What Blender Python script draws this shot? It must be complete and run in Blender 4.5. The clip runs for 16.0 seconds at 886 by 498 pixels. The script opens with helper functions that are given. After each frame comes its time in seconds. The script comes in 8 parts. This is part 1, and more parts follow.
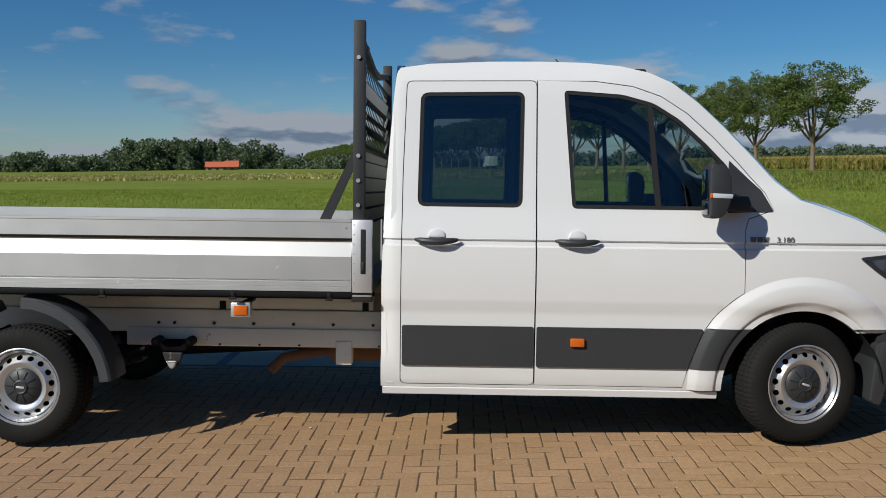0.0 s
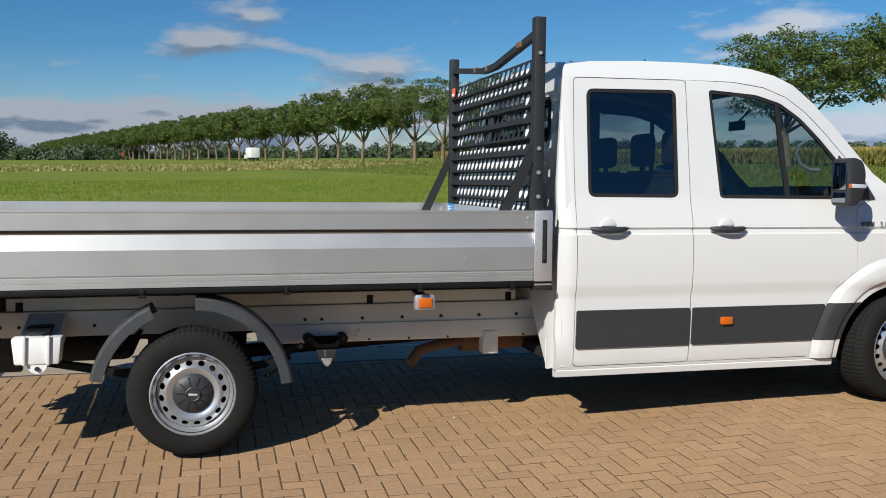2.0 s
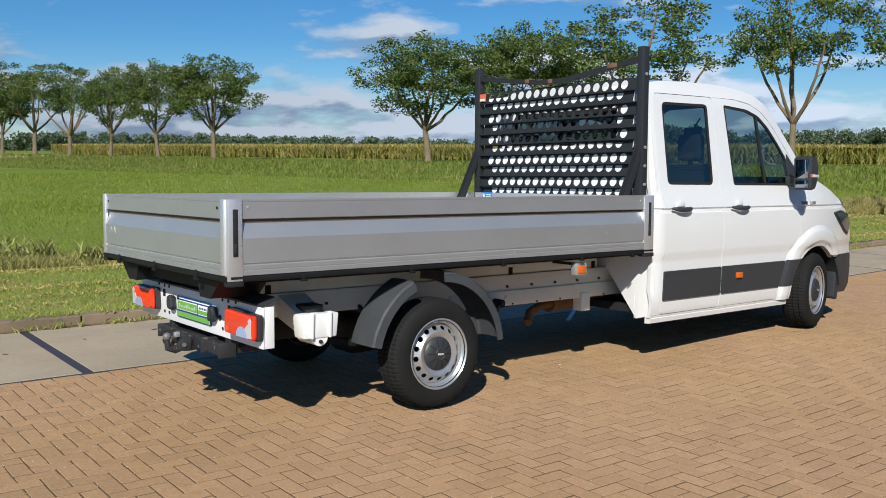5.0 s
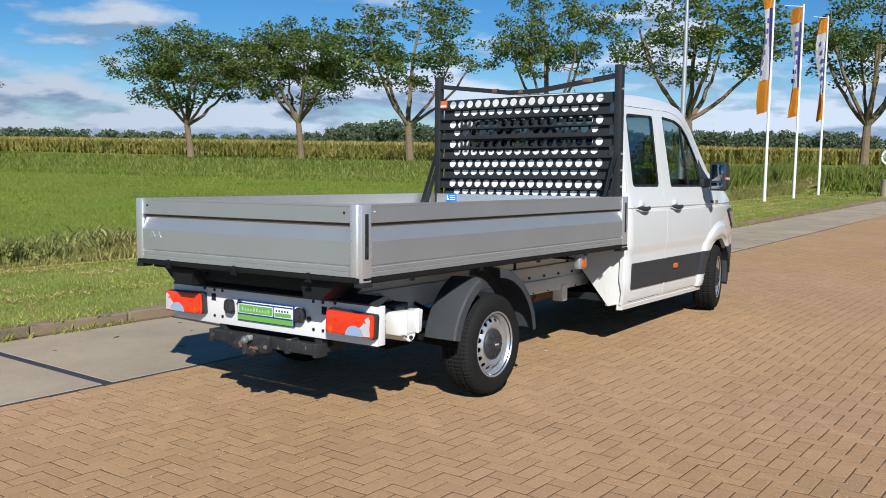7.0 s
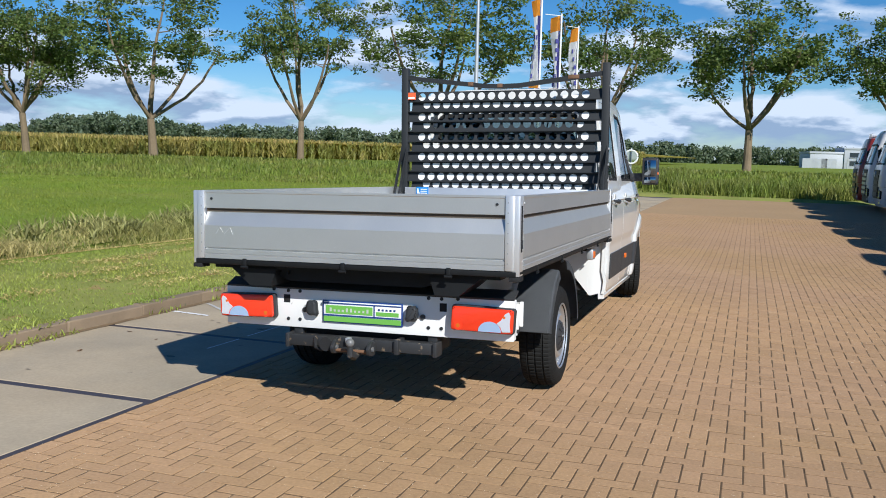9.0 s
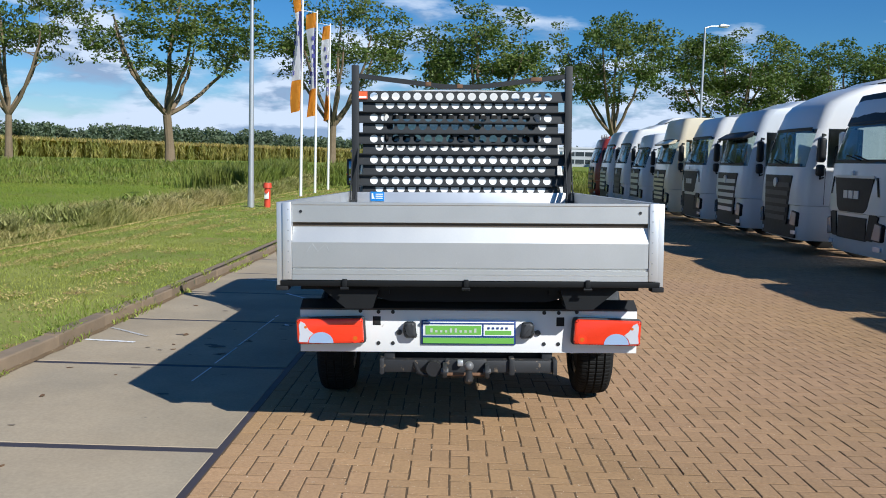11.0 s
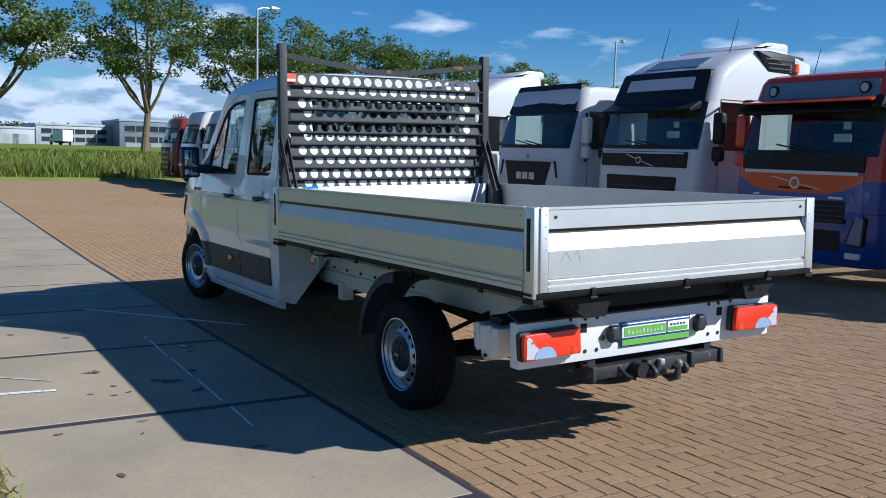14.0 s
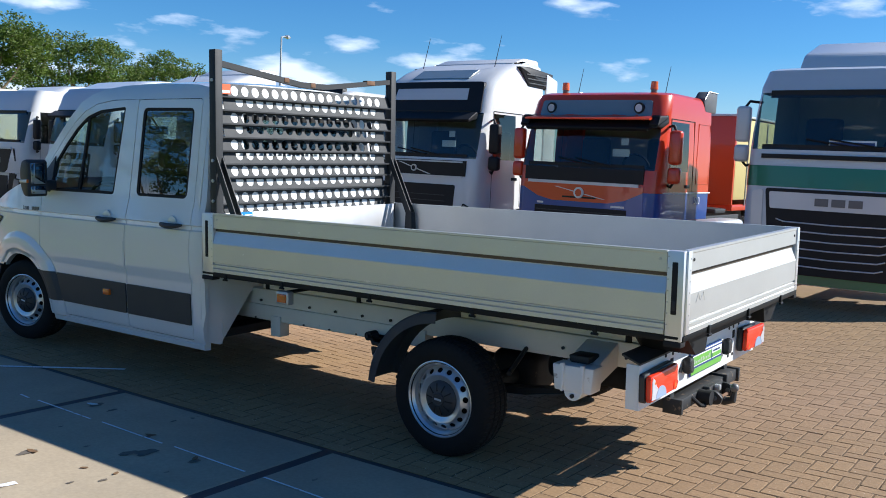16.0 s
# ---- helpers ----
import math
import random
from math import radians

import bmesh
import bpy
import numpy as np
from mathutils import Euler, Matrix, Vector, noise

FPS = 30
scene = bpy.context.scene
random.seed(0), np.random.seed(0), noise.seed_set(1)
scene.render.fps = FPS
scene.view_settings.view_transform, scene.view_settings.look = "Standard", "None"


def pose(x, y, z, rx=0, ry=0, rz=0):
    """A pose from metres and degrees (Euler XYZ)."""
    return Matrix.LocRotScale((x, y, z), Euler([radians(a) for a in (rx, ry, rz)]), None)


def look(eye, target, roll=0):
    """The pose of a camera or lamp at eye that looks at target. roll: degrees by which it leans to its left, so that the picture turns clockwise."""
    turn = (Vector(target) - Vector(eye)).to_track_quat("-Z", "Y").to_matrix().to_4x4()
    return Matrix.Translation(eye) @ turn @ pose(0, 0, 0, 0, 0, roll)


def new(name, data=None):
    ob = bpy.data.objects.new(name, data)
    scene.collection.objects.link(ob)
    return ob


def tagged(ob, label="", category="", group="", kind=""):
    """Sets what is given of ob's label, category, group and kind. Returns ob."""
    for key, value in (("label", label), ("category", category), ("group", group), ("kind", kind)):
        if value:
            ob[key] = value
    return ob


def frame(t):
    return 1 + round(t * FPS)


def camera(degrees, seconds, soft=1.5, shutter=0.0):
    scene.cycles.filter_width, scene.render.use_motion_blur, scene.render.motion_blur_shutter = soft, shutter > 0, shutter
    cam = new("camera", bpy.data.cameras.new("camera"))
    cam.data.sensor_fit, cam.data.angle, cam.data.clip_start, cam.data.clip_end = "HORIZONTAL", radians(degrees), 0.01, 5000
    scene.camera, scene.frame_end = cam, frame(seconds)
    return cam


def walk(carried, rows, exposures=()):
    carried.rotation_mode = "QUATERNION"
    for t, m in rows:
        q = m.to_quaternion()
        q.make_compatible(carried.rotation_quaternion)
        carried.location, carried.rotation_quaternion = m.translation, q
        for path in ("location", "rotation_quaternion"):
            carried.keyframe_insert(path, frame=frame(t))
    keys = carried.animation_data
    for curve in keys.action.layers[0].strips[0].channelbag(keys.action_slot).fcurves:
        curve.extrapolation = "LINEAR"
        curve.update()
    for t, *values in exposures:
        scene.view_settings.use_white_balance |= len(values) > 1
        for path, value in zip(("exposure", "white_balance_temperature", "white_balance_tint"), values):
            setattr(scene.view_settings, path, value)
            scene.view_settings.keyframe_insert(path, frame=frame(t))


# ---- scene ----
cam = camera(52.27, 16.0, soft=0.95)
PATH = [
    (0, (2.643, -6.017, 1.613), (2.568, -4.026, 1.437), -0.41),
    (0.5, (1.976, -5.974, 1.605), (2.065, -3.984, 1.426), -0.30),
    (1, (1.368, -5.973, 1.633), (1.572, -3.992, 1.451), -0.30),
    (1.5, (0.831, -5.914, 1.614), (1.186, -3.955, 1.427), -0.19),
    (2, (0.204, -5.927, 1.627), (0.665, -3.991, 1.431), -0.19),
    (2.5, (-0.432, -5.884, 1.612), (0.151, -3.981, 1.415), -0.08),
    (3, (-1.110, -5.812, 1.609), (-0.411, -3.949, 1.412), 0.13),
    (5.5, (-3.871, -5.310, 1.651), (-2.557, -3.818, 1.440), 0.35),
    (6, (-4.313, -5.094, 1.672), (-2.897, -3.698, 1.459), 0.56),
    (6.5, (-4.772, -4.743, 1.676), (-3.250, -3.464, 1.463), 0.66),
    (7, (-5.149, -4.337, 1.684), (-3.556, -3.147, 1.472), 0.77),
    (7.5, (-5.480, -3.846, 1.643), (-3.813, -2.761, 1.430), 0.87),
    (8, (-5.795, -3.328, 1.637), (-4.058, -2.359, 1.423), 0.97),
    (8.5, (-5.988, -2.823, 1.607), (-4.184, -1.987, 1.394), 1.08),
    (9, (-6.135, -2.223, 1.601), (-4.259, -1.563, 1.394), 1.48),
    (9.5, (-6.222, -1.685, 1.602), (-4.300, -1.171, 1.398), 1.58),
    (10, (-6.232, -1.094, 1.599), (-4.271, -0.750, 1.401), 1.98),
    (12.5, (-5.856, 1.750, 1.590), (-3.914, 1.321, 1.375), 0.39),
    (13, (-5.634, 2.334, 1.604), (-3.751, 1.696, 1.389), 0.78),
    (13.5, (-5.297, 2.908, 1.560), (-3.503, 2.050, 1.346), 1.28),
    (14, (-4.925, 3.528, 1.600), (-3.205, 2.529, 1.386), 1.58),
    (14.5, (-4.522, 3.951, 1.680), (-2.919, 2.774, 1.472), 1.67),
    (15, (-4.070, 4.361, 1.744), (-2.605, 3.015, 1.538), 2.07),
    (15.5, (-3.625, 4.773, 1.761), (-2.280, 3.307, 1.557), 2.36),
    (16, (-3.088, 5.128, 1.744), (-1.902, 3.530, 1.542), 2.56),
]
walk(cam, [(t, look(eye, target, roll)) for t, eye, target, roll in PATH],
     [(0, -0.12, 6080, 10), (1.5, 0.08, 6100, 10), (3, 0.23, 6020, 10), (5.5, 0.24, 5940, 10), (10, 0.36, 5700, 10), (12.5, 0.19, 5680, 10), (14, 0.30, 5380, 11), (16, 0.77, 5740, 11)])


# ---- world and sun ----
SUN_WAY = Vector((1.0, 0.965, -1.0)).normalized()
world = bpy.data.worlds.new("world")
scene.world = world
world.use_nodes = True
wt = world.node_tree


def wnode(kind, **values):
    n = wt.nodes.new(kind)
    for key, value in values.items():
        n.inputs[key].default_value = value
    return n


def wmath(op, a, b=None, clamp=False):
    n = wt.nodes.new("ShaderNodeMath")
    n.operation = op
    n.use_clamp = clamp
    for i, v in enumerate((a, b)):
        if v is None:
            continue
        if isinstance(v, (int, float)):
            n.inputs[i].default_value = v
        else:
            wt.links.new(v, n.inputs[i])
    return n.outputs[0]


sky = wt.nodes.new("ShaderNodeTexSky")
sky.sky_type = "NISHITA"
sky.sun_disc = False
sky.sun_elevation = math.asin(-SUN_WAY.z)
sky.sun_rotation = math.atan2(-SUN_WAY.x, -SUN_WAY.y)
sky.air_density = 1.0
sky.dust_density = 0.3
sky.ozone_density = 2.5
tex = wt.nodes.new("ShaderNodeTexCoord")
sep = wt.nodes.new("ShaderNodeSeparateXYZ")
wt.links.new(tex.outputs["Generated"], sep.inputs[0])
up = wmath("MAXIMUM", sep.outputs[2], 0.0)
# clouds: a white bank low over the land, small ones higher up; lit from above
com = wt.nodes.new("ShaderNodeCombineXYZ")
wt.links.new(sep.outputs[0], com.inputs[0])
wt.links.new(sep.outputs[1], com.inputs[1])
wt.links.new(wmath("MULTIPLY", sep.outputs[2], 3.4), com.inputs[2])
com2 = wt.nodes.new("ShaderNodeCombineXYZ")
wt.links.new(sep.outputs[0], com2.inputs[0])
wt.links.new(sep.outputs[1], com2.inputs[1])
wt.links.new(wmath("MULTIPLY", wmath("ADD", sep.outputs[2], 0.012), 3.4), com2.inputs[2])


def cloud_noise(vec):
    n = wnode("ShaderNodeTexNoise", Scale=6.5, Detail=9.0, Roughness=0.52, Distortion=0.0)
    wt.links.new(vec.outputs[0], n.inputs["Vector"])
    return n.outputs["Fac"]


cl, cl2 = cloud_noise(com), cloud_noise(com2)
low = wmath("SUBTRACT", 1.0, wmath("DIVIDE", up, 0.20), True)
facing = wmath("ADD", wmath("MULTIPLY", sep.outputs[0], 0.80), wmath("MULTIPLY", sep.outputs[1], 0.60))
# away from the sun, towards +y, the bank is greyer
grey = wmath("SUBTRACT", 1.0, wmath("MULTIPLY", wmath("SUBTRACT", sep.outputs[1], wmath("MULTIPLY", sep.outputs[0], 0.7), True), 0.42))
side = wmath("ADD", wmath("MULTIPLY", facing, 0.45), 0.50, True)
amount = wmath("ADD", wmath("MULTIPLY", wmath("MULTIPLY", low, side), 0.36), -0.630)
dens = wmath("MULTIPLY", wmath("ADD", cl, amount), 8.0, True)
lit = wmath("ADD", wmath("MULTIPLY", wmath("SUBTRACT", cl, cl2), 9.0), 0.55, True)
tone = wt.nodes.new("ShaderNodeValToRGB")
tone.color_ramp.elements[0].position, tone.color_ramp.elements[1].position = 0.1, 0.8
tone.color_ramp.elements[0].color = (3.6, 4.7, 6.2, 1)
tone.color_ramp.elements[1].color = (8.0, 8.7, 9.5, 1)
wt.links.new(lit, tone.inputs[0])
grade = wt.nodes.new("ShaderNodeValToRGB")
grade.color_ramp.elements[0].position, grade.color_ramp.elements[1].position = 0.0, 0.55
grade.color_ramp.elements[0].color = (0.82, 0.94, 1.07, 1)
grade.color_ramp.elements[1].color = (0.205, 0.550, 0.86, 1)
stop = grade.color_ramp.elements.new(0.12)
stop.color = (0.37, 0.69, 0.94, 1)
stop = grade.color_ramp.elements.new(0.28)
stop.color = (0.24, 0.565, 0.86, 1)
wt.links.new(up, grade.inputs[0])
tint = wt.nodes.new("ShaderNodeMix")
tint.data_type, tint.blend_type = "RGBA", "MULTIPLY"
tint.inputs["Factor"].default_value = 1.0
wt.links.new(sky.outputs[0], tint.inputs["A"])
wt.links.new(grade.outputs[0], tint.inputs["B"])
mix = wt.nodes.new("ShaderNodeMix")
mix.data_type = "RGBA"
wt.links.new(dens, mix.inputs["Factor"])
wt.links.new(tint.outputs["Result"], mix.inputs["A"])
dim = wt.nodes.new("ShaderNodeVectorMath")
dim.operation = "SCALE"
wt.links.new(tone.outputs[0], dim.inputs[0])
wt.links.new(grey, dim.inputs["Scale"])
wt.links.new(dim.outputs[0], mix.inputs["B"])
bg = wt.nodes["Background"]
bg.inputs["Strength"].default_value = 0.074
wt.links.new(mix.outputs["Result"], bg.inputs["Color"])

sun = new("sun", bpy.data.lights.new("sun", "SUN"))
sun.data.energy = 4.9
sun.data.angle = radians(0.55)
sun.data.color = (1.0, 0.925, 0.79)
sun.matrix_world = look((0, 0, 30), Vector((0, 0, 30)) + SUN_WAY)


# ---- materials ----
def mat(name, col, rough=0.6, metal=0.0, vary=0.0, vscale=8.0, grain=0.0, gscale=200.0, bump=0.0, bscale=60.0,
        coat=0.0, island=0.0, objrand=0.0, col2=None, spots=None, sub=None):
    """Base colour with broad and fine variation, per-piece variation and relief, all in object space."""
    m = bpy.data.materials.new(name)
    m.use_nodes = True
    t = m.node_tree
    b = t.nodes["Principled BSDF"]
    b.inputs["Roughness"].default_value = rough
    b.inputs["Metallic"].default_value = metal
    b.inputs["Coat Weight"].default_value = coat
    b.inputs["Coat Roughness"].default_value = 0.04
    co = t.nodes.new("ShaderNodeNewGeometry")
    pos = co.outputs["Position"]

    def noise_fac(scale, detail=5.0, rough_=0.6):
        n = t.nodes.new("ShaderNodeTexNoise")
        n.inputs["Scale"].default_value = scale
        n.inputs["Detail"].default_value = detail
        n.inputs["Roughness"].default_value = rough_
        t.links.new(pos, n.inputs["Vector"])
        return n.outputs["Fac"]

    def mathn(op, a, bb):
        n = t.nodes.new("ShaderNodeMath")
        n.operation = op
        for i, v in enumerate((a, bb)):
            if isinstance(v, (int, float)):
                n.inputs[i].default_value = v
            else:
                t.links.new(v, n.inputs[i])
        return n.outputs[0]

    c = t.nodes.new("ShaderNodeMix")
    c.data_type = "RGBA"
    c.inputs["A"].default_value = (*col, 1)
    c.inputs["B"].default_value = (*(col2 or [min(1, v * 1.0) for v in col]), 1)
    if col2:
        r = t.nodes.new("ShaderNodeValToRGB")
        r.color_ramp.elements[0].position, r.color_ramp.elements[1].position = 0.4, 0.62
        t.links.new(noise_fac(vscale * 0.6), r.inputs[0])
        t.links.new(r.outputs[0], c.inputs["Factor"])
    out = c.outputs["Result"]
    if spots:
        r = t.nodes.new("ShaderNodeValToRGB")
        r.color_ramp.elements[0].position, r.color_ramp.elements[1].position = spots[1], spots[1] + 0.05
        t.links.new(noise_fac(spots[2], 4.0), r.inputs[0])
        x = t.nodes.new("ShaderNodeMix")
        x.data_type = "RGBA"
        t.links.new(r.outputs[0], x.inputs["Factor"])
        t.links.new(out, x.inputs["A"])
        x.inputs["B"].default_value = (*spots[0], 1)
        out = x.outputs["Result"]
    val = None
    for amt, fac in ((vary, noise_fac(vscale) if vary else None), (grain, noise_fac(gscale, 3.0) if grain else None),
                     (island, co.outputs["Random Per Island"] if island else None)):
        if amt:
            v = mathn("ADD", mathn("MULTIPLY", fac, 2 * amt), 1 - amt)
            val = v if val is None else mathn("MULTIPLY", val, v)
    if objrand:
        oi = t.nodes.new("ShaderNodeObjectInfo")
        v = mathn("ADD", mathn("MULTIPLY", oi.outputs["Random"], 2 * objrand), 1 - objrand)
        val = v if val is None else mathn("MULTIPLY", val, v)
    if val is not None:
        h = t.nodes.new("ShaderNodeHueSaturation")
        t.links.new(out, h.inputs["Color"])
        t.links.new(val, h.inputs["Value"])
        out = h.outputs[0]
    t.links.new(out, b.inputs["Base Color"])
    if vary and rough < 0.95:
        rr = mathn("ADD", mathn("MULTIPLY", noise_fac(vscale * 1.7), 0.3 * rough), rough * 0.85)
        t.links.new(rr, b.inputs["Roughness"])
    if bump:
        bn = t.nodes.new("ShaderNodeBump")
        bn.inputs["Strength"].default_value = bump
        bn.inputs["Distance"].default_value = 0.004
        t.links.new(noise_fac(bscale, 6.0), bn.inputs["Height"])
        t.links.new(bn.outputs[0], b.inputs["Normal"])
    if sub:
        b.inputs["Subsurface Weight"].default_value = sub
    return m


def leaf_mat(name, col, col2, island=0.35):
    """Foliage: diffuse, light gloss and light passing through."""
    m = mat(name, col, 0.55, island=island, col2=col2, vscale=0.5)
    t = m.node_tree
    b = t.nodes["Principled BSDF"]
    b.inputs["Specular IOR Level"].default_value = 0.3
    tr = t.nodes.new("ShaderNodeBsdfTranslucent")
    tr.inputs["Color"].default_value = (col[0] * 1.6, col[1] * 1.7, col[2] * 0.8, 1)
    mx = t.nodes.new("ShaderNodeMixShader")
    mx.inputs[0].default_value = 0.3
    o = t.nodes["Material Output"]
    t.links.new(b.outputs[0], mx.inputs[1])
    t.links.new(tr.outputs[0], mx.inputs[2])
    t.links.new(mx.outputs[0], o.inputs["Surface"])
    return m


def glass_mat(name, tintc, gloss=0.08):
    m = bpy.data.materials.new(name)
    m.use_nodes = True
    t = m.node_tree
    t.nodes.remove(t.nodes["Principled BSDF"])
    lw = t.nodes.new("ShaderNodeLayerWeight")
    lw.inputs["Blend"].default_value = 0.5
    pw = t.nodes.new("ShaderNodeMath")
    pw.operation = "POWER"
    t.links.new(lw.outputs["Facing"], pw.inputs[0])
    pw.inputs[1].default_value = 4.5
    f = t.nodes.new("ShaderNodeMath")
    f.operation = "MULTIPLY_ADD"
    t.links.new(pw.outputs[0], f.inputs[0])
    f.inputs[1].default_value, f.inputs[2].default_value = 1 - gloss, gloss
    a = t.nodes.new("ShaderNodeBsdfTransparent")
    a.inputs[0].default_value = (*tintc, 1)
    g = t.nodes.new("ShaderNodeBsdfGlossy")
    g.inputs["Roughness"].default_value = 0.0
    mx = t.nodes.new("ShaderNodeMixShader")
    t.links.new(f.outputs[0], mx.inputs[0])
    t.links.new(a.outputs[0], mx.inputs[1])
    t.links.new(g.outputs[0], mx.inputs[2])
    t.links.new(mx.outputs[0], t.nodes["Material Output"].inputs["Surface"])
    return m


def lamp_mat(name, col, rough=0.12):
    m = mat(name, col, rough, coat=0.6)
    m.node_tree.nodes["Principled BSDF"].inputs["Transmission Weight"].default_value = 0.25
    return m


WHITE = mat("white_paint", (0.735, 0.735, 0.72), 0.30, vary=0.02, vscale=1.5, grain=0.01, coat=1.0)
PANEL = mat("white_powder_coat", (0.80, 0.80, 0.78), 0.5, vary=0.05, vscale=5, spots=((0.45, 0.42, 0.38), 0.70, 9))
FRAME = mat("chassis_paint", (0.80, 0.77, 0.67), 0.55, vary=0.10, vscale=4, spots=((0.30, 0.20, 0.12), 0.69, 7))
# dark brown that holds the shade under the boards' overhanging top band
GROOVE_SHADE = mat("groove_shade", (0.10, 0.08, 0.06), 0.9, vary=0.3, vscale=9)
MUDG = mat("mudguard_plastic", (0.105, 0.112, 0.120), 0.6, vary=0.3, vscale=4, grain=0.1)
ALU = mat("aluminium_board", (0.62, 0.62, 0.60), 0.48, metal=0.80, vary=0.06, vscale=3, grain=0.04, gscale=120, bump=0.05, bscale=35,
          spots=((0.80, 0.80, 0.80), 0.72, 11))
ALU2 = mat("aluminium_post", (0.72, 0.72, 0.72), 0.42, metal=0.7, vary=0.06, vscale=5)
SILVER = mat("silver_plastic", (0.58, 0.59, 0.60), 0.35, metal=0.25)
BEDF = mat("bed_floor", (0.34, 0.34, 0.33), 0.6, metal=0.3, vary=0.15, vscale=3, grain=0.1)
DARK = mat("dark_plastic", (0.030, 0.032, 0.035), 0.5, vary=0.2, vscale=6, grain=0.1, bump=0.08, bscale=300)
TRIM = mat("trim_plastic", (0.034, 0.036, 0.039), 0.55, vary=0.15, vscale=3, grain=0.12, bump=0.1, bscale=400)
STEELK = mat("dark_powder_steel", (0.017, 0.019, 0.021), 0.62, vary=0.15, vscale=5, grain=0.08, spots=((0.12, 0.10, 0.08), 0.72, 9))
BSTEEL = mat("black_steel", (0.012, 0.013, 0.014), 0.55, vary=0.3, vscale=6, grain=0.2, spots=((0.05, 0.04, 0.03), 0.70, 12))
BLACK = mat("black_rubber", (0.022, 0.022, 0.023), 0.75, vary=0.2, vscale=9, grain=0.15, bump=0.15, bscale=180)
TYRE = mat("tyre_rubber", (0.014, 0.014, 0.0135), 0.8, vary=0.2, vscale=12, grain=0.12, bump=0.08, bscale=200)
RIM = mat("silver_steel", (0.62, 0.63, 0.64), 0.3, metal=0.75, vary=0.05, vscale=8, coat=0.3)
HEADL = mat("headlight_glass", (0.030, 0.045, 0.075), 0.10, coat=1.0, vary=0.4, vscale=9)
RUST = mat("rusty_metal", (0.16, 0.085, 0.045), 0.85, vary=0.3, vscale=8, grain=0.2, bump=0.3, bscale=60)
GLASS = glass_mat("window_glass", (0.64, 0.72, 0.71))
GLASSD = glass_mat("privacy_glass", (0.38, 0.45, 0.44), 0.12)
GLASSR = glass_mat("rear_glass", (0.30, 0.36, 0.37), 0.07)
SEAT = mat("grey_seat_cloth", (0.045, 0.047, 0.052), 0.9, vary=0.15, vscale=8, grain=0.2)
LINER = mat("grey_lining", (0.20, 0.20, 0.20), 0.8, vary=0.08)
RED = mat("red_lens", (0.80, 0.046, 0.012), 0.22, coat=0.15, vary=0.10, vscale=14)
CLEAR = lamp_mat("clear_lens", (0.70, 0.74, 0.80))
BLUEL = lamp_mat("bluish_lens", (0.40, 0.56, 0.80))
AMBER = lamp_mat("amber_lens", (0.80, 0.17, 0.012))
TOWG = mat("weathered_steel", (0.022, 0.023, 0.025), 0.6, vary=0.25, vscale=9, grain=0.2, spots=((0.16, 0.12, 0.08), 0.62, 22))
# darker than MIRROR: a dark reflection is put into the glass colour
MIRRORD = mat("darkened_mirror_glass", (0.30, 0.33, 0.36), 0.02, metal=1.0)
MIRROR = mat("mirror_glass", (0.75, 0.8, 0.85), 0.02, metal=1.0)
GREEN = mat("green_print", (0.16, 0.42, 0.07), 0.4)
NAVY = mat("navy_print", (0.02, 0.05, 0.20), 0.4)
WPRINT = mat("white_print", (0.78, 0.80, 0.78), 0.45)
PRINT2 = mat("pale_print", (0.46, 0.52, 0.44), 0.5)
GREYP = mat("grey_print", (0.14, 0.14, 0.14), 0.4)
BLUE = mat("blue_label", (0.02, 0.22, 0.62), 0.4)
ORANGE = mat("orange_label", (0.75, 0.13, 0.04), 0.45)
BRICK = mat("clay_paver", (0.312, 0.195, 0.089), 0.85, vary=0.18, vscale=0.35, grain=0.36, gscale=55, bump=0.8, bscale=70, spots=((0.56, 0.47, 0.35), 0.665, 60), island=0.075,
            col2=(0.322, 0.200, 0.108))
BRICKP = mat("clay_paver_single", (0.312, 0.195, 0.089), 0.85, vary=0.18, vscale=0.35, grain=0.36, gscale=55, bump=0.8, bscale=70, spots=((0.56, 0.47, 0.35), 0.665, 60), objrand=0.075,
             col2=(0.322, 0.200, 0.108))
JOINT = mat("paver_joint", (0.105, 0.066, 0.032), 0.95, vary=0.25, vscale=1.2, grain=0.2, gscale=60, spots=((0.07, 0.085, 0.03), 0.68, 3))
EARTH = mat("kerb_earth", (0.150, 0.100, 0.052), 0.95, vary=0.35, vscale=4, grain=0.4, gscale=70, bump=0.8, bscale=90, spots=((0.30, 0.24, 0.13), 0.62, 25))
PAVEFAR = mat("paver_field", (0.282, 0.186, 0.093), 0.88, vary=0.14, vscale=0.3, grain=0.25, gscale=9, bump=0.3, bscale=20)
CONC = mat("concrete_slab", (0.395, 0.318, 0.215), 0.85, vary=0.30, vscale=1.1, grain=0.20, gscale=45, bump=0.25, bscale=90,
           col2=(0.330, 0.276, 0.196), spots=((0.15, 0.130, 0.10), 0.70, 4.5))
SEAL = mat("joint_sealant", (0.050, 0.043, 0.050), 0.6, vary=0.2, vscale=6)
KERB = mat("kerb_concrete", (0.215, 0.160, 0.105), 0.92, vary=0.38, vscale=3, grain=0.15, bump=0.5, bscale=60, objrand=0.12, spots=((0.12, 0.12, 0.07), 0.62, 7))
SCUFF = mat("worn_paint", (0.50, 0.49, 0.47), 0.8, vary=0.3, vscale=9, spots=((0.33, 0.29, 0.23), 0.50, 14))
PAINT = mat("road_paint", (0.80, 0.80, 0.79), 0.7, vary=0.2, vscale=12, spots=((0.36, 0.31, 0.24), 0.60, 16))
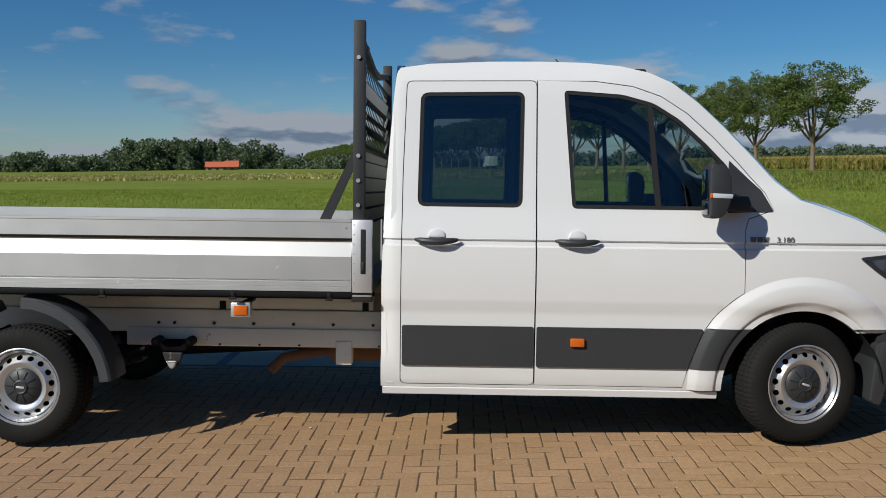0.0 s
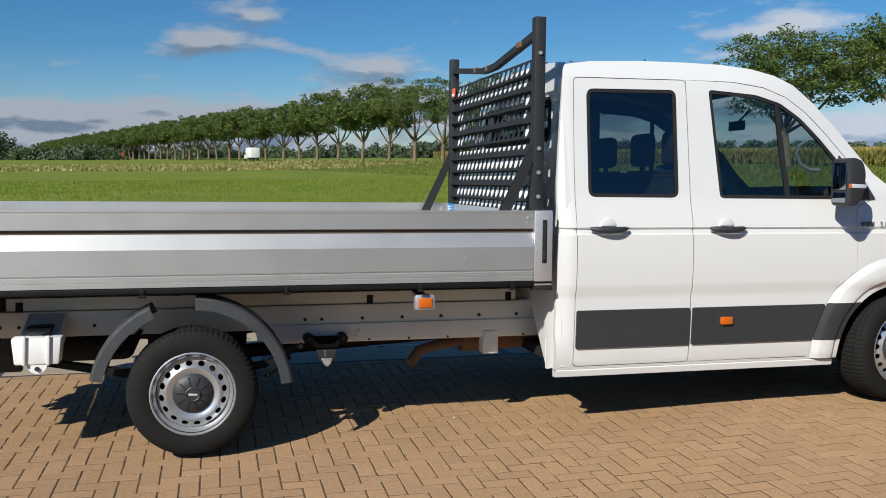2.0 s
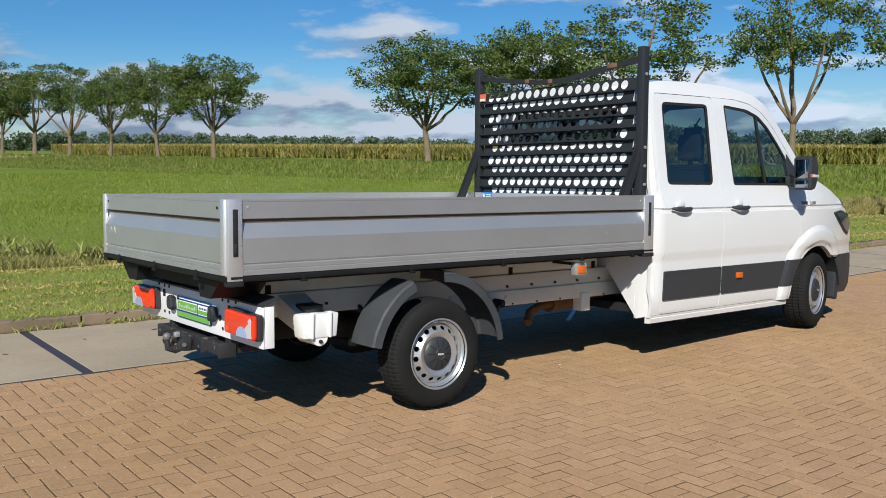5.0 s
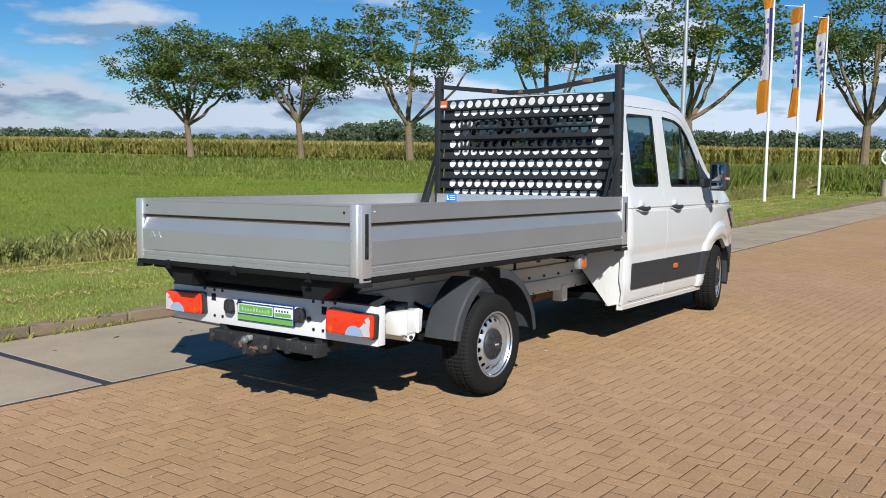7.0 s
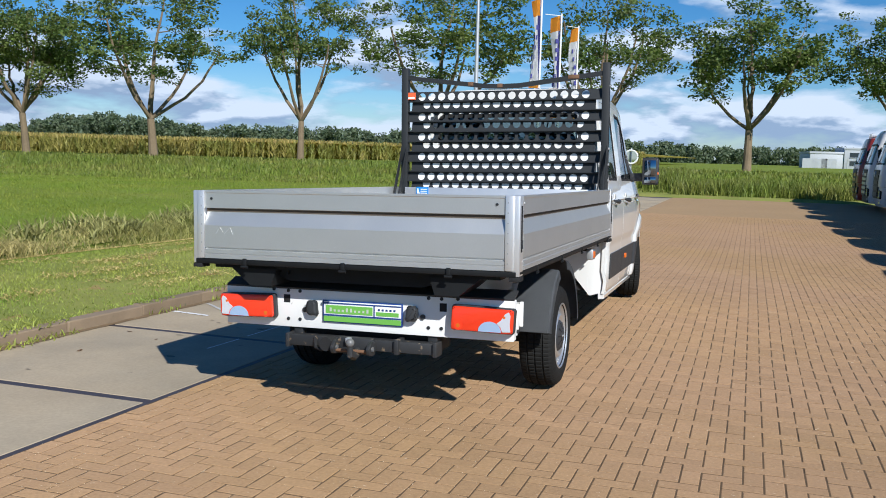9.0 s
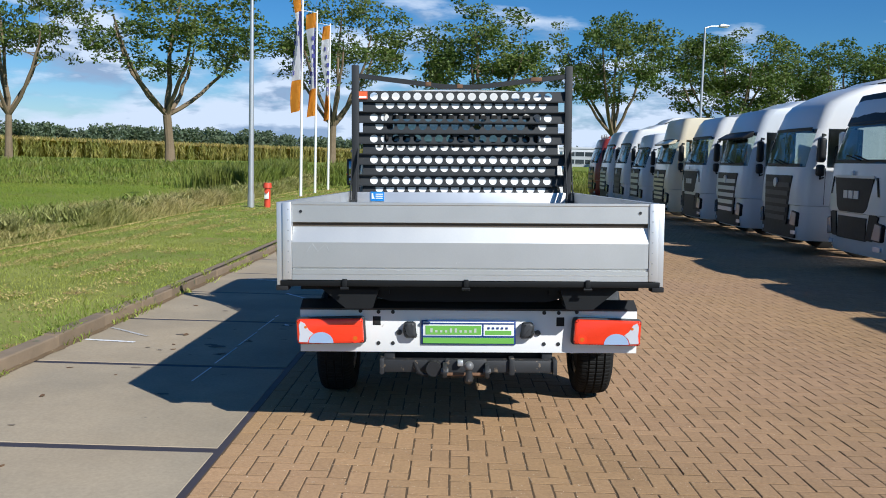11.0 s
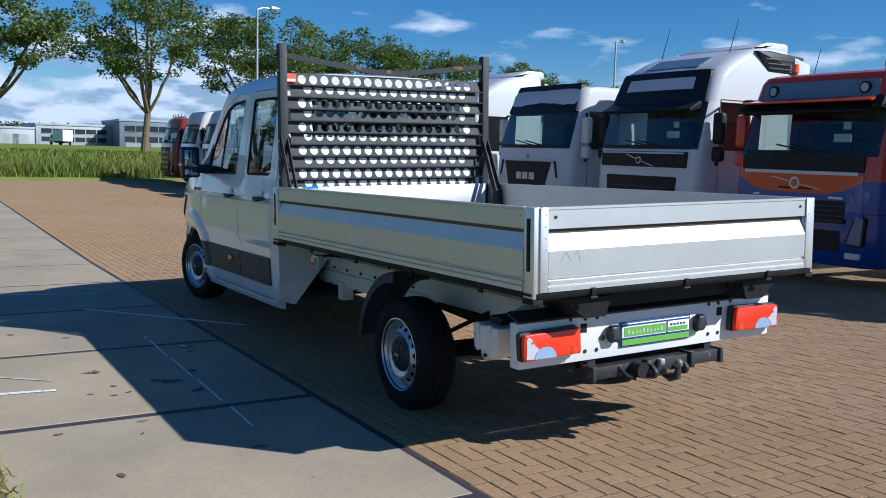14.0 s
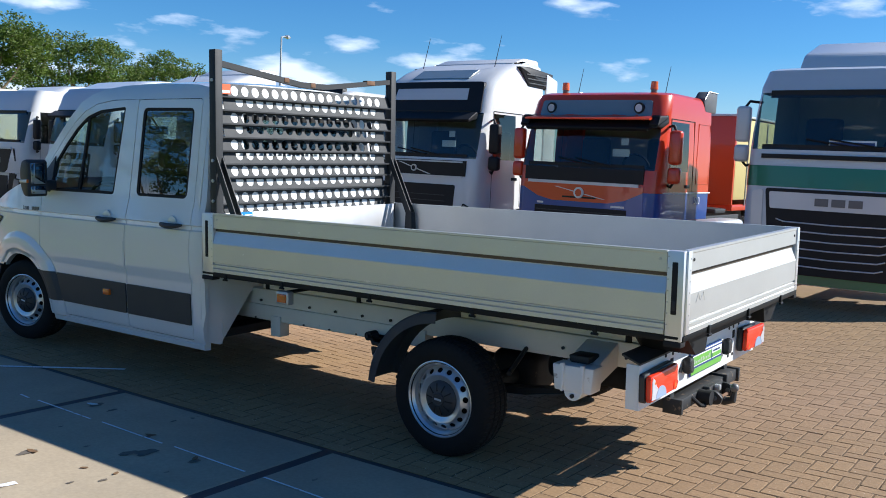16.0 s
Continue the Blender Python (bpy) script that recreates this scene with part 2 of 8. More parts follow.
GROUND = mat("meadow_soil", (0.155, 0.207, 0.030), 0.95, vary=0.34, vscale=0.16, grain=0.40, gscale=7, col2=(0.185, 0.218, 0.044), bump=0.4, bscale=6)
VERGE = mat("mown_verge", (0.265, 0.270, 0.075), 0.95, vary=0.25, vscale=0.7, grain=0.25, gscale=25, col2=(0.185, 0.215, 0.052), bump=0.5, bscale=30,
            spots=((0.30, 0.21, 0.09), 0.60, 1.6))
MEADOW = leaf_mat("meadow_grass", (0.172, 0.240, 0.026), (0.255, 0.278, 0.046), 0.28)
MOWN = leaf_mat("mown_grass", (0.320, 0.330, 0.075), (0.185, 0.270, 0.045), 0.55)
STRAW = leaf_mat("dry_cuttings", (0.50, 0.39, 0.17), (0.36, 0.27, 0.11), 0.5)
WEED = leaf_mat("weed_leaf", (0.225, 0.235, 0.075), (0.330, 0.290, 0.120), 0.6)
ROUGHG = leaf_mat("rough_grass", (0.270, 0.262, 0.085), (0.430, 0.350, 0.150), 0.55)
LEAF = leaf_mat("tree_leaf", (0.080, 0.124, 0.030), (0.130, 0.160, 0.040), 0.55)
# paler and bluer than near leaves: distance haze is put into this colour
WOOD = leaf_mat("hazy_foliage", (0.098, 0.134, 0.080), (0.124, 0.152, 0.088), 0.3)
CORN = leaf_mat("corn_leaf", (0.300, 0.255, 0.075), (0.190, 0.205, 0.050), 0.45)
TASSEL = leaf_mat("corn_tassel", (0.460, 0.350, 0.130), (0.380, 0.310, 0.110), 0.35)
REED = leaf_mat("reed_leaf", (0.146, 0.189, 0.032), (0.195, 0.199, 0.047), 0.45)
for m_ in (GROUND, VERGE):
    m_.node_tree.nodes["Principled BSDF"].inputs["Specular IOR Level"].default_value = 0.05
for m_ in (TYRE, BLACK, BSTEEL):
    m_.node_tree.nodes["Principled BSDF"].inputs["Specular IOR Level"].default_value = 0.18
for m_ in (BRICK, BRICKP, PAVEFAR):
    m_.node_tree.nodes["Principled BSDF"].inputs["Diffuse Roughness"].default_value = 0.35
BARK = mat("tree_bark", (0.175, 0.130, 0.080), 0.95, vary=0.3, vscale=1.5, grain=0.25, gscale=8, bump=0.8, bscale=8)
GALV = mat("galvanised_steel", (0.50, 0.51, 0.52), 0.45, metal=0.6, vary=0.08, vscale=2)
FLAGW = mat("white_flag_cloth", (0.72, 0.72, 0.74), 0.85, vary=0.05)
FLAGO = mat("orange_flag_cloth", (0.72, 0.30, 0.02), 0.85, vary=0.08)
FLAGB = mat("blue_flag_cloth", (0.05, 0.05, 0.22), 0.85, vary=0.08)
HYD = mat("red_hydrant_paint", (0.62, 0.07, 0.03), 0.45, vary=0.1)


# ---- mesh helpers ----
def finish(name, bm, material, smooth=True, angle=35):
    bmesh.ops.recalc_face_normals(bm, faces=bm.faces)
    me = bpy.data.meshes.new(name)
    if smooth:
        for f in bm.faces:
            f.smooth = True
        lim = radians(angle)
        for e in bm.edges:
            if len(e.link_faces) == 2 and e.calc_face_angle(0) > lim:
                e.smooth = False
    bm.to_mesh(me)
    bm.free()
    me.materials.append(material)
    return me


def part(name, bm, material, parent, label="", m=None, smooth=True, angle=35):
    """Links a bmesh as ONE mesh object under a thing or a part."""
    if m is not None:
        bm.transform(m)
    ob = new(name, finish(name, bm, material, smooth, angle))
    ob.parent = parent
    if label:
        ob["label"] = label
    return ob


def thing(name, m, label, category, group=""):
    ob = new(name)
    ob.empty_display_size = 0.2
    ob.matrix_basis = m
    return tagged(ob, label, category, group)


def structure(ob, label="", category=""):
    return tagged(ob, label, category, kind="structure")


def raw(name, verts, faces, material, smooth=False):
    me = bpy.data.meshes.new(name)
    me.from_pydata([tuple(v) for v in verts], [], faces)
    if smooth:
        me.polygons.foreach_set("use_smooth", [True] * len(me.polygons))
    me.materials.append(material)
    return new(name, me)


def rawmesh(name, verts, quads, material):
    """Fast mesh from an (n,3) array and an (m,4) or (m,3) array."""
    me = bpy.data.meshes.new(name)
    verts, quads = np.asarray(verts, dtype=np.float32), np.asarray(quads, dtype=np.int32)
    k = quads.shape[1]
    me.vertices.add(len(verts))
    me.vertices.foreach_set("co", verts.ravel())
    me.loops.add(quads.size)
    me.loops.foreach_set("vertex_index", quads.ravel())
    me.polygons.add(len(quads))
    me.polygons.foreach_set("loop_start", np.arange(0, quads.size, k, dtype=np.int32))
    me.polygons.foreach_set("use_smooth", [False] * len(quads))
    me.update(calc_edges=True)
    me.validate()
    me.materials.append(material)
    return me


def bx(x0, x1, y0, y1, z0, z1, bevel=0.0, seg=2, bm=None):
    own = bm is None
    b = bmesh.new()
    bmesh.ops.create_cube(b, size=1, matrix=Matrix.LocRotScale(((x0 + x1) / 2, (y0 + y1) / 2, (z0 + z1) / 2), None,
                                                               (abs(x1 - x0), abs(y1 - y0), abs(z1 - z0))))
    if bevel:
        bmesh.ops.bevel(b, geom=list(b.edges), offset=bevel, segments=seg, affect="EDGES", profile=0.5)
    return b if own else join(bm, b)


def join(bm, other, m=None):
    """Adds another bmesh to bm."""
    if m is not None:
        other.transform(m)
    vs = [bm.verts.new(v.co) for v in other.verts]
    other.verts.index_update()
    for f in other.faces:
        try:
            bm.faces.new([vs[v.index] for v in f.verts])
        except ValueError:
            pass
    other.free()
    return bm


def prism(pts, a0, a1, axis="x", bevel=0.0):
    """A closed outline pulled along an axis. pts: (y,z) for x, (x,z) for y, (x,y) for z."""
    b = bmesh.new()

    def put(p, a):
        return b.verts.new({"x": (a, p[0], p[1]), "y": (p[0], a, p[1]), "z": (p[0], p[1], a)}[axis])

    lo, hi = [put(p, a0) for p in pts], [put(p, a1) for p in pts]
    n = len(pts)
    for i in range(n):
        b.faces.new((lo[i], lo[(i + 1) % n], hi[(i + 1) % n], hi[i]))
    b.faces.new(lo[::-1])
    b.faces.new(hi)
    if bevel:
        bmesh.ops.recalc_face_normals(b, faces=b.faces)
        bmesh.ops.bevel(b, geom=list(b.edges), offset=bevel, segments=2, affect="EDGES", profile=0.5)
    return b


def rod(p0, p1, r0, r1=None, n=12, caps=True):
    r1 = r0 if r1 is None else r1
    p0, p1 = Vector(p0), Vector(p1)
    d = (p1 - p0)
    q = d.to_track_quat("Z", "Y").to_matrix()
    b = bmesh.new()
    rings = []
    for p, r in ((p0, r0), (p1, r1)):
        rings.append([b.verts.new(p + q @ Vector((r * math.cos(2 * math.pi * i / n), r * math.sin(2 * math.pi * i / n), 0))) for i in range(n)])
    for i in range(n):
        b.faces.new((rings[0][i], rings[0][(i + 1) % n], rings[1][(i + 1) % n], rings[1][i]))
    if caps:
        b.faces.new(rings[0][::-1])
        b.faces.new(rings[1])
    return b


def tube(pts, radii, n=8, closed=False):
    """A round tube along points."""
    b = bmesh.new()
    pts = [Vector(p) for p in pts]
    rings = []
    k = len(pts)
    for i, p in enumerate(pts):
        d = (pts[(i + 1) % k if closed else min(i + 1, k - 1)] - pts[i - 1 if closed or i else 0]).normalized()
        q = d.to_track_quat("Z", "Y").to_matrix()
        r = radii[i] if hasattr(radii, "__len__") else radii
        rings.append([b.verts.new(p + q @ Vector((r * math.cos(2 * math.pi * j / n), r * math.sin(2 * math.pi * j / n), 0))) for j in range(n)])
    for i in range(k if closed else k - 1):
        a, c = rings[i], rings[(i + 1) % k]
        for j in range(n):
            b.faces.new((a[j], a[(j + 1) % n], c[(j + 1) % n], c[j]))
    if not closed:
        b.faces.new(rings[0][::-1])
        b.faces.new(rings[-1])
    return b


def turned(profile, n=48, wobble=None):
    """A body of revolution round the y axis from (radius, y) points, closed."""
    b = bmesh.new()
    rings = []
    for i in range(n):
        a = 2 * math.pi * i / n
        rings.append([b.verts.new(((r + (wobble(i, j) if wobble else 0)) * math.cos(a), y, (r + (wobble(i, j) if wobble else 0)) * math.sin(a)))
                      for j, (r, y) in enumerate(profile)])
    k = len(profile)
    for i in range(n):
        a, c = rings[i], rings[(i + 1) % n]
        for j in range(k):
            b.faces.new((a[j], a[(j + 1) % k], c[(j + 1) % k], c[j]))
    return b


def inside(p, poly):
    x, y = p
    hit = False
    n = len(poly)
    for i in range(n):
        x0, y0 = poly[i]
        x1, y1 = poly[i - 1]
        if (y0 > y) != (y1 > y) and x < (x1 - x0) * (y - y0) / (y1 - y0) + x0:
            hit = not hit
    return hit


def skin(outline, holes, rows, cols, place, depth=None):
    """A sheet with an outline and openings in (u, v), cut at rows and columns and shaped by place(u, v); its rims turn in by depth."""
    from mathutils.geometry import delaunay_2d_cdt
    pts, edges = [], []

    def loop(poly):
        k = len(pts)
        pts.extend(Vector((float(p[0]), float(p[1]))) for p in poly)
        edges.extend((k + i, k + (i + 1) % len(poly)) for i in range(len(poly)))

    loop(outline)
    for h in holes:
        loop(h)
    us, vs = [p[0] for p in outline], [p[1] for p in outline]
    u0, u1, v0, v1 = min(us) - 0.01, max(us) + 0.01, min(vs) - 0.01, max(vs) + 0.01
    for v in rows:
        if v0 < v < v1:
            k = len(pts)
            pts.extend((Vector((u0, v)), Vector((u1, v))))
            edges.append((k, k + 1))
    for u in cols:
        if u0 < u < u1:
            k = len(pts)
            pts.extend((Vector((u, v0)), Vector((u, v1))))
            edges.append((k, k + 1))
    vv, ee, ff, *_ = delaunay_2d_cdt(pts, edges, [], 0, 1e-5)
    b = bmesh.new()
    made = {}
    for f in ff:
        c = sum((vv[i] for i in f), Vector((0, 0))) / len(f)
        if not inside(c, outline) or any(inside(c, h) for h in holes):
            continue
        loop_ = []
        for i in f:
            if i not in made:
                made[i] = b.verts.new(place(vv[i].x, vv[i].y))
            loop_.append(made[i])
        if len(set(loop_)) > 2:
            try:
                b.faces.new(loop_)
            except ValueError:
                pass
    bmesh.ops.dissolve_degenerate(b, edges=b.edges, dist=1e-6)
    if depth is not None:
        rim = [e for e in b.edges if len(e.link_faces) == 1]
        out = bmesh.ops.extrude_edge_only(b, edges=rim)["geom"]
        d = Vector(depth)
        for g in out:
            if isinstance(g, bmesh.types.BMVert):
                g.co += d
    return b


def rounded(poly, r, n=4):
    """An outline with its corners rounded."""
    out = []
    k = len(poly)
    for i in range(k):
        p, a, c = Vector(poly[i]), Vector(poly[i - 1]), Vector(poly[(i + 1) % k])
        d0, d1 = (a - p), (c - p)
        rr = min(r, d0.length * 0.45, d1.length * 0.45)
        p0, p1 = p + d0.normalized() * rr, p + d1.normalized() * rr
        for j in range(n + 1):
            t = j / n
            q = p0 * (1 - t) ** 2 + p * 2 * t * (1 - t) + p1 * t * t
            out.append((q.x, q.y))
    return out


def lerp_table(tab, v):
    if v <= tab[0][0]:
        return tab[0][1]
    for (a, x), (c, y) in zip(tab, tab[1:]):
        if v <= c:
            return x + (y - x) * (v - a) / (c - a)
    return tab[-1][1]


def smooth01(a, c, v):
    t = min(1, max(0, (v - a) / (c - a)))
    return t * t * (3 - 2 * t)


# ---- the ground ----
SLOPE = 0.0137


def gz(x):
    """Height of the yard along the slab strip: a slight fall towards +x that levels out."""
    return -SLOPE * min(9.0, max(-14.0, x))


def swell(x, v):
    """The pavers rise a little where the truck's front stands, away from the strip."""
    return 0.066 * smooth01(1.5, 4.2, x) * (1 - smooth01(6.0, 13.0, x)) * smooth01(0.2, 1.7, -v) * (1 - smooth01(3.6, 5.6, -v))


def tilt(x):
    """Slope of the yard along x, in degrees."""
    return math.degrees(math.atan((gz(x - 0.1) - gz(x + 0.1)) / 0.2))


ROAD_S, ROAD_Y = 0.0115, 1.34


def rd(u, v, z=0.0):
    """From along and across the slab strip to the world, on the yard's surface."""
    x = u - v * ROAD_S
    return Vector((x, ROAD_Y + u * ROAD_S + v, gz(x) + swell(x, v) + z))


STRIP_W, YARD_END = 1.95, 38.0


def bank(x, y):
    return 0.82 * smooth01(-26, -6, x - (66 - 0.25 * y)) + 0.0052 * min(640.0, max(0.0, y - 60))


def land(x, y):
    v = y - ROAD_Y - ROAD_S * x
    z = bank(x, y) + 0.02
    if x < YARD_END + 1.5 and v < 2.6:
        z = min(z, gz(x)) - 0.16
    elif v < 6.5 and x < 46:
        z = gz(x) + 0.03
    return z


def spread(mid, far):
    return sorted(set([-a for a in far] + list(mid) + far))


gx = spread(np.arange(-45, 118, 2.5), [160, 220, 320, 500, 900, 1800, 3500])
gy = spread(np.arange(-60, 160, 2.5), [200, 260, 350, 500, 900, 1800, 3500])
gx, gy = [a for a in gx if not (-3500 < a < -3400)], gy
verts = [(x, y, land(x, y)) for y in gy for x in gx]
w = len(gx)
faces = [(j * w + i, j * w + i + 1, (j + 1) * w + i + 1, (j + 1) * w + i) for j in range(len(gy) - 1) for i in range(w - 1)]
ground = structure(raw("ground", verts, faces, GROUND, True), "wide flat green meadow reaching the horizon", "meadow")

# bedding under the pavers, and the far part of the yard where single pavers blend
us = [-45, -30] + [x * 0.25 for x in range(-64, 65)] + [19, 22, 28, 34, YARD_END]
vs = [-46, -30, -20, -14, -10, -8] + [-6.0 + 0.125 * i for i in range(48)] + [0.0]
verts = [rd(u, v, -0.0031) for v in vs for u in us]
w = len(us)
faces = [(j * w + i, j * w + i + 1, (j + 1) * w + i + 1, (j + 1) * w + i) for j in range(len(vs) - 1) for i in range(w - 1)]
yard = structure(raw("road_yard", verts, faces, JOINT), "brown clay paver yard laid in herringbone", "paving")
BR_U0, BR_U1, BR_V0 = -10.0, 24.0, -9.6
for name, u0, u1, v0, v1 in (("road_far_side", -45, YARD_END, -46, BR_V0 + 0.06), ("road_far_end", BR_U1 - 0.12, YARD_END, BR_V0 + 0.06, 0.0),
                             ("road_behind", -45, BR_U0 + 0.12, BR_V0 + 0.06, 0.0)):
    n = 24
    cols = [u0 + (u1 - u0) * i / n for i in range(n + 1)]
    vv = [rd(u, v, -0.0018) for v in (v0, v1) for u in cols]
    ff = [(i, i + 1, n + 2 + i, n + 1 + i) for i in range(n)]
    structure(raw(name, vv, ff, PAVEFAR), "brown clay pavers of the yard farther off", "paving")

# bed of the slab strip
cols = [float(u) for u in range(-30, int(YARD_END) + 1)]
vv = [rd(u, v, -0.003) for v in (-0.030, STRIP_W + 0.16) for u in cols]
n = len(cols)
strip = structure(raw("pavement_strip", vv, [(i, i + 1, n + i + 1, n + i) for i in range(n - 1)], SEAL), "concrete slab strip with dark sealed joints", "pavement")

# mown verge behind the kerb
cols = [-30 + 0.5 * i for i in range(153)]
rows = [2.05, 2.3, 2.7, 3.2, 3.7, 4.2, 4.8, 5.4, 6.0, 6.6]
vv = []
for v in rows:
    for u in cols:
        p = rd(u, v)
        hgt = 0.085 + 0.03 * noise.noise(Vector((u * 0.7, v * 0.9, 3))) if v > 2.1 else 0.075
        vv.append((p.x, p.y, p.z + hgt - 0.10 * smooth01(5.6, 6.6, v)))
n = len(cols)
verge = structure(raw("ground_verge", vv, [(j * n + i, j * n + i + 1, (j + 1) * n + i + 1, (j + 1) * n + i) for j in range(len(rows) - 1) for i in range(n - 1)],
                      VERGE, True), "yellowish mown grass verge behind the kerb", "verge")
# the end of the yard: low earth edge in front of the reeds
vv = []
for v in (-46, -20, -10, -4, 0, 2.1):
    for du, dz in ((-0.25, 0.0), (0.0, 0.05), (0.5, 0.10), (2.5, 0.12)):
        p = rd(YARD_END + du, v, dz)
        vv.append(p)
structure(raw("ground_edge", vv, [(j * 4 + i, j * 4 + i + 1, (j + 1) * 4 + i + 1, (j + 1) * 4 + i) for j in range(5) for i in range(3)], VERGE, True),
          "low grassy edge at the end of the yard", "verge")


def mark_line(a, c, width, label, material=PAINT):
    """A thin band of worn road paint."""
    a, c = Vector((*a, 0)), Vector((*c, 0))
    d = (c - a).normalized()
    s = Vector((-d.y, d.x, 0)) * width / 2
    n_ = 8
    vv_ = []
    for i in range(n_ + 1):
        p = a.lerp(c, i / n_)
        wob = 0.006 * noise.noise(p * 3)
        for q in (p - s, p + s):
            vv_.append((q.x + wob, q.y, gz(q.x) + 0.005))
    structure(raw("pavement_marking", vv_, [(2 * i, 2 * i + 1, 2 * i + 3, 2 * i + 2) for i in range(n_)], material), label, "road marking")


mark_line((1.36, 3.24), (1.30, 2.80), 0.05, "worn white paint line on the concrete")
mark_line((1.95, 3.25), (1.58, 2.79), 0.035, "worn white paint line on the concrete", SCUFF)
mark_line((4.55, 2.14), (3.08, 0.97), 0.042, "faded white paint line across slabs and pavers")
mark_line((5.88, 2.92), (5.55, 1.84), 0.04, "faded white paint line on the concrete")
for x0, x1 in ((2.93, 2.80), (2.70, 2.04), (1.94, 1.30), (1.20, 0.57), (0.43, -0.03)):
    mark_line((x0, 1.905), (x1, 1.915), 0.014, "thin broken white line along the slabs")


# earth and debris gathered along the foot of the kerb
us = [-8 + 0.07 * i for i in range(560)]
vv = []
for u in us:
    wid = 0.045 + 0.07 * max(0, noise.noise(Vector((u * 1.3, 0, 12)))) + 0.02 * noise.noise(Vector((u * 9, 0, 2)))
    vv += [rd(u, STRIP_W - max(0.012, wid), 0.0045), rd(u, STRIP_W - 0.010, 0.010 + 0.006 * noise.noise(Vector((u * 6, 1, 2)))), rd(u, STRIP_W + 0.03, 0.012)]
structure(raw("pavement_dirt", vv, [q_ for i in range(len(us) - 1) for q_ in ((3 * i, 3 * i + 3, 3 * i + 4, 3 * i + 1), (3 * i + 1, 3 * i + 4, 3 * i + 5, 3 * i + 2))], EARTH, True),
          "brown earth and debris along the foot of the kerb", "dirt")


# ---- plants ----
def blades(name, pts, hgt, wid, lean, material, rng, parent_label, category):
    """Grass: one bent blade at each point; pts (n,3), hgt and wid arrays."""
    n_ = len(pts)
    a = rng.uniform(0, 2 * np.pi, n_)
    d = np.stack([np.cos(a), np.sin(a), np.zeros(n_)], 1)
    b = rng.uniform(0, 2 * np.pi, n_)
    ln = np.stack([np.cos(b), np.sin(b), np.zeros(n_)], 1) * (lean * hgt * rng.uniform(0.2, 1.0, n_))[:, None]
    up_ = np.array([0, 0, 1.0])
    p0 = pts - d * wid[:, None] / 2
    p1 = pts + d * wid[:, None] / 2
    mid = pts + ln * 0.35 + up_ * (hgt * 0.6)[:, None]
    m0, m1 = mid - d * wid[:, None] * 0.4, mid + d * wid[:, None] * 0.4
    tip = pts + ln + up_ * hgt[:, None]
    verts_ = np.concatenate([p0, p1, m0, m1, tip])
    i = np.arange(n_)
    tris = np.concatenate([np.stack([i, i + n_, i + 3 * n_], 1), np.stack([i, i + 3 * n_, i + 2 * n_], 1), np.stack([i + 2 * n_, i + 3 * n_, i + 4 * n_], 1)])
    ob = new(name, rawmesh(name, verts_, tris, material))
    return tagged(ob, parent_label, category, kind="stuff")


rng = np.random.default_rng(5)


def on_land(x, y, f):
    return np.array([(a, c, f(a, c)) for a, c in zip(x, y)])


def verge_z(x, y):
    v = y - ROAD_Y - ROAD_S * x
    return gz(x) + 0.075 - 0.10 * smooth01(5.6, 6.6, v)


n = 110000
x = np.concatenate([rng.uniform(-7, 14, 80000), rng.uniform(14, 46, 30000)])
y = ROAD_Y + ROAD_S * x + rng.uniform(2.06, 6.3, n)
blades("mown_grass", on_land(x, y, verge_z), rng.uniform(0.02, 0.052, n), rng.uniform(0.005, 0.012, n) * np.where(x > 14, 2.2, 1.0), 1.1, MOWN, rng, "short mown yellow-green grass of the verge", "grass")
# grass and weeds that hang over the kerb
n = 11000
x = rng.uniform(-7, 30, n)
keep = np.array([noise.noise(Vector((a * 0.9, 0, 7))) > -0.05 for a in x])
x = x[keep]
n = len(x)
y = ROAD_Y + ROAD_S * x + STRIP_W + rng.choice([-0.03, 0.0, 0.05, 0.13, 0.16], n) + rng.normal(0, 0.035, n)
pz = np.where(y - ROAD_Y - ROAD_S * x > STRIP_W + 0.005, 0.09, 0.0)
blades("kerb_weeds", np.stack([x, y, np.array([gz(a) for a in x]) + pz], 1), rng.uniform(0.02, 0.075, n), rng.uniform(0.006, 0.018, n), 1.8, MOWN, rng,
       "straggling weeds along the kerb joint", "weeds")
# rough tall band between verge and meadow
n = 44000
x = rng.uniform(-9, 46, n)
v = 6.32 + np.abs(rng.normal(0, 0.80, n))
y = ROAD_Y + ROAD_S * x + v
clump = np.array([0.5 + 0.9 * noise.noise(Vector((a * 0.45, c * 0.5, 1))) for a, c in zip(x, y)])
h = np.clip(0.06 + 0.20 * clump, 0.05, 0.34) * rng.uniform(0.5, 1.15, n) * np.where(x > 13, 1.7, 1.0)
blades("rough_grass", on_land(x, y, land), h, rng.uniform(0.008, 0.022, n), 1.5, ROUGHG, rng, "tall rough grass, partly dry, behind the verge", "grass")
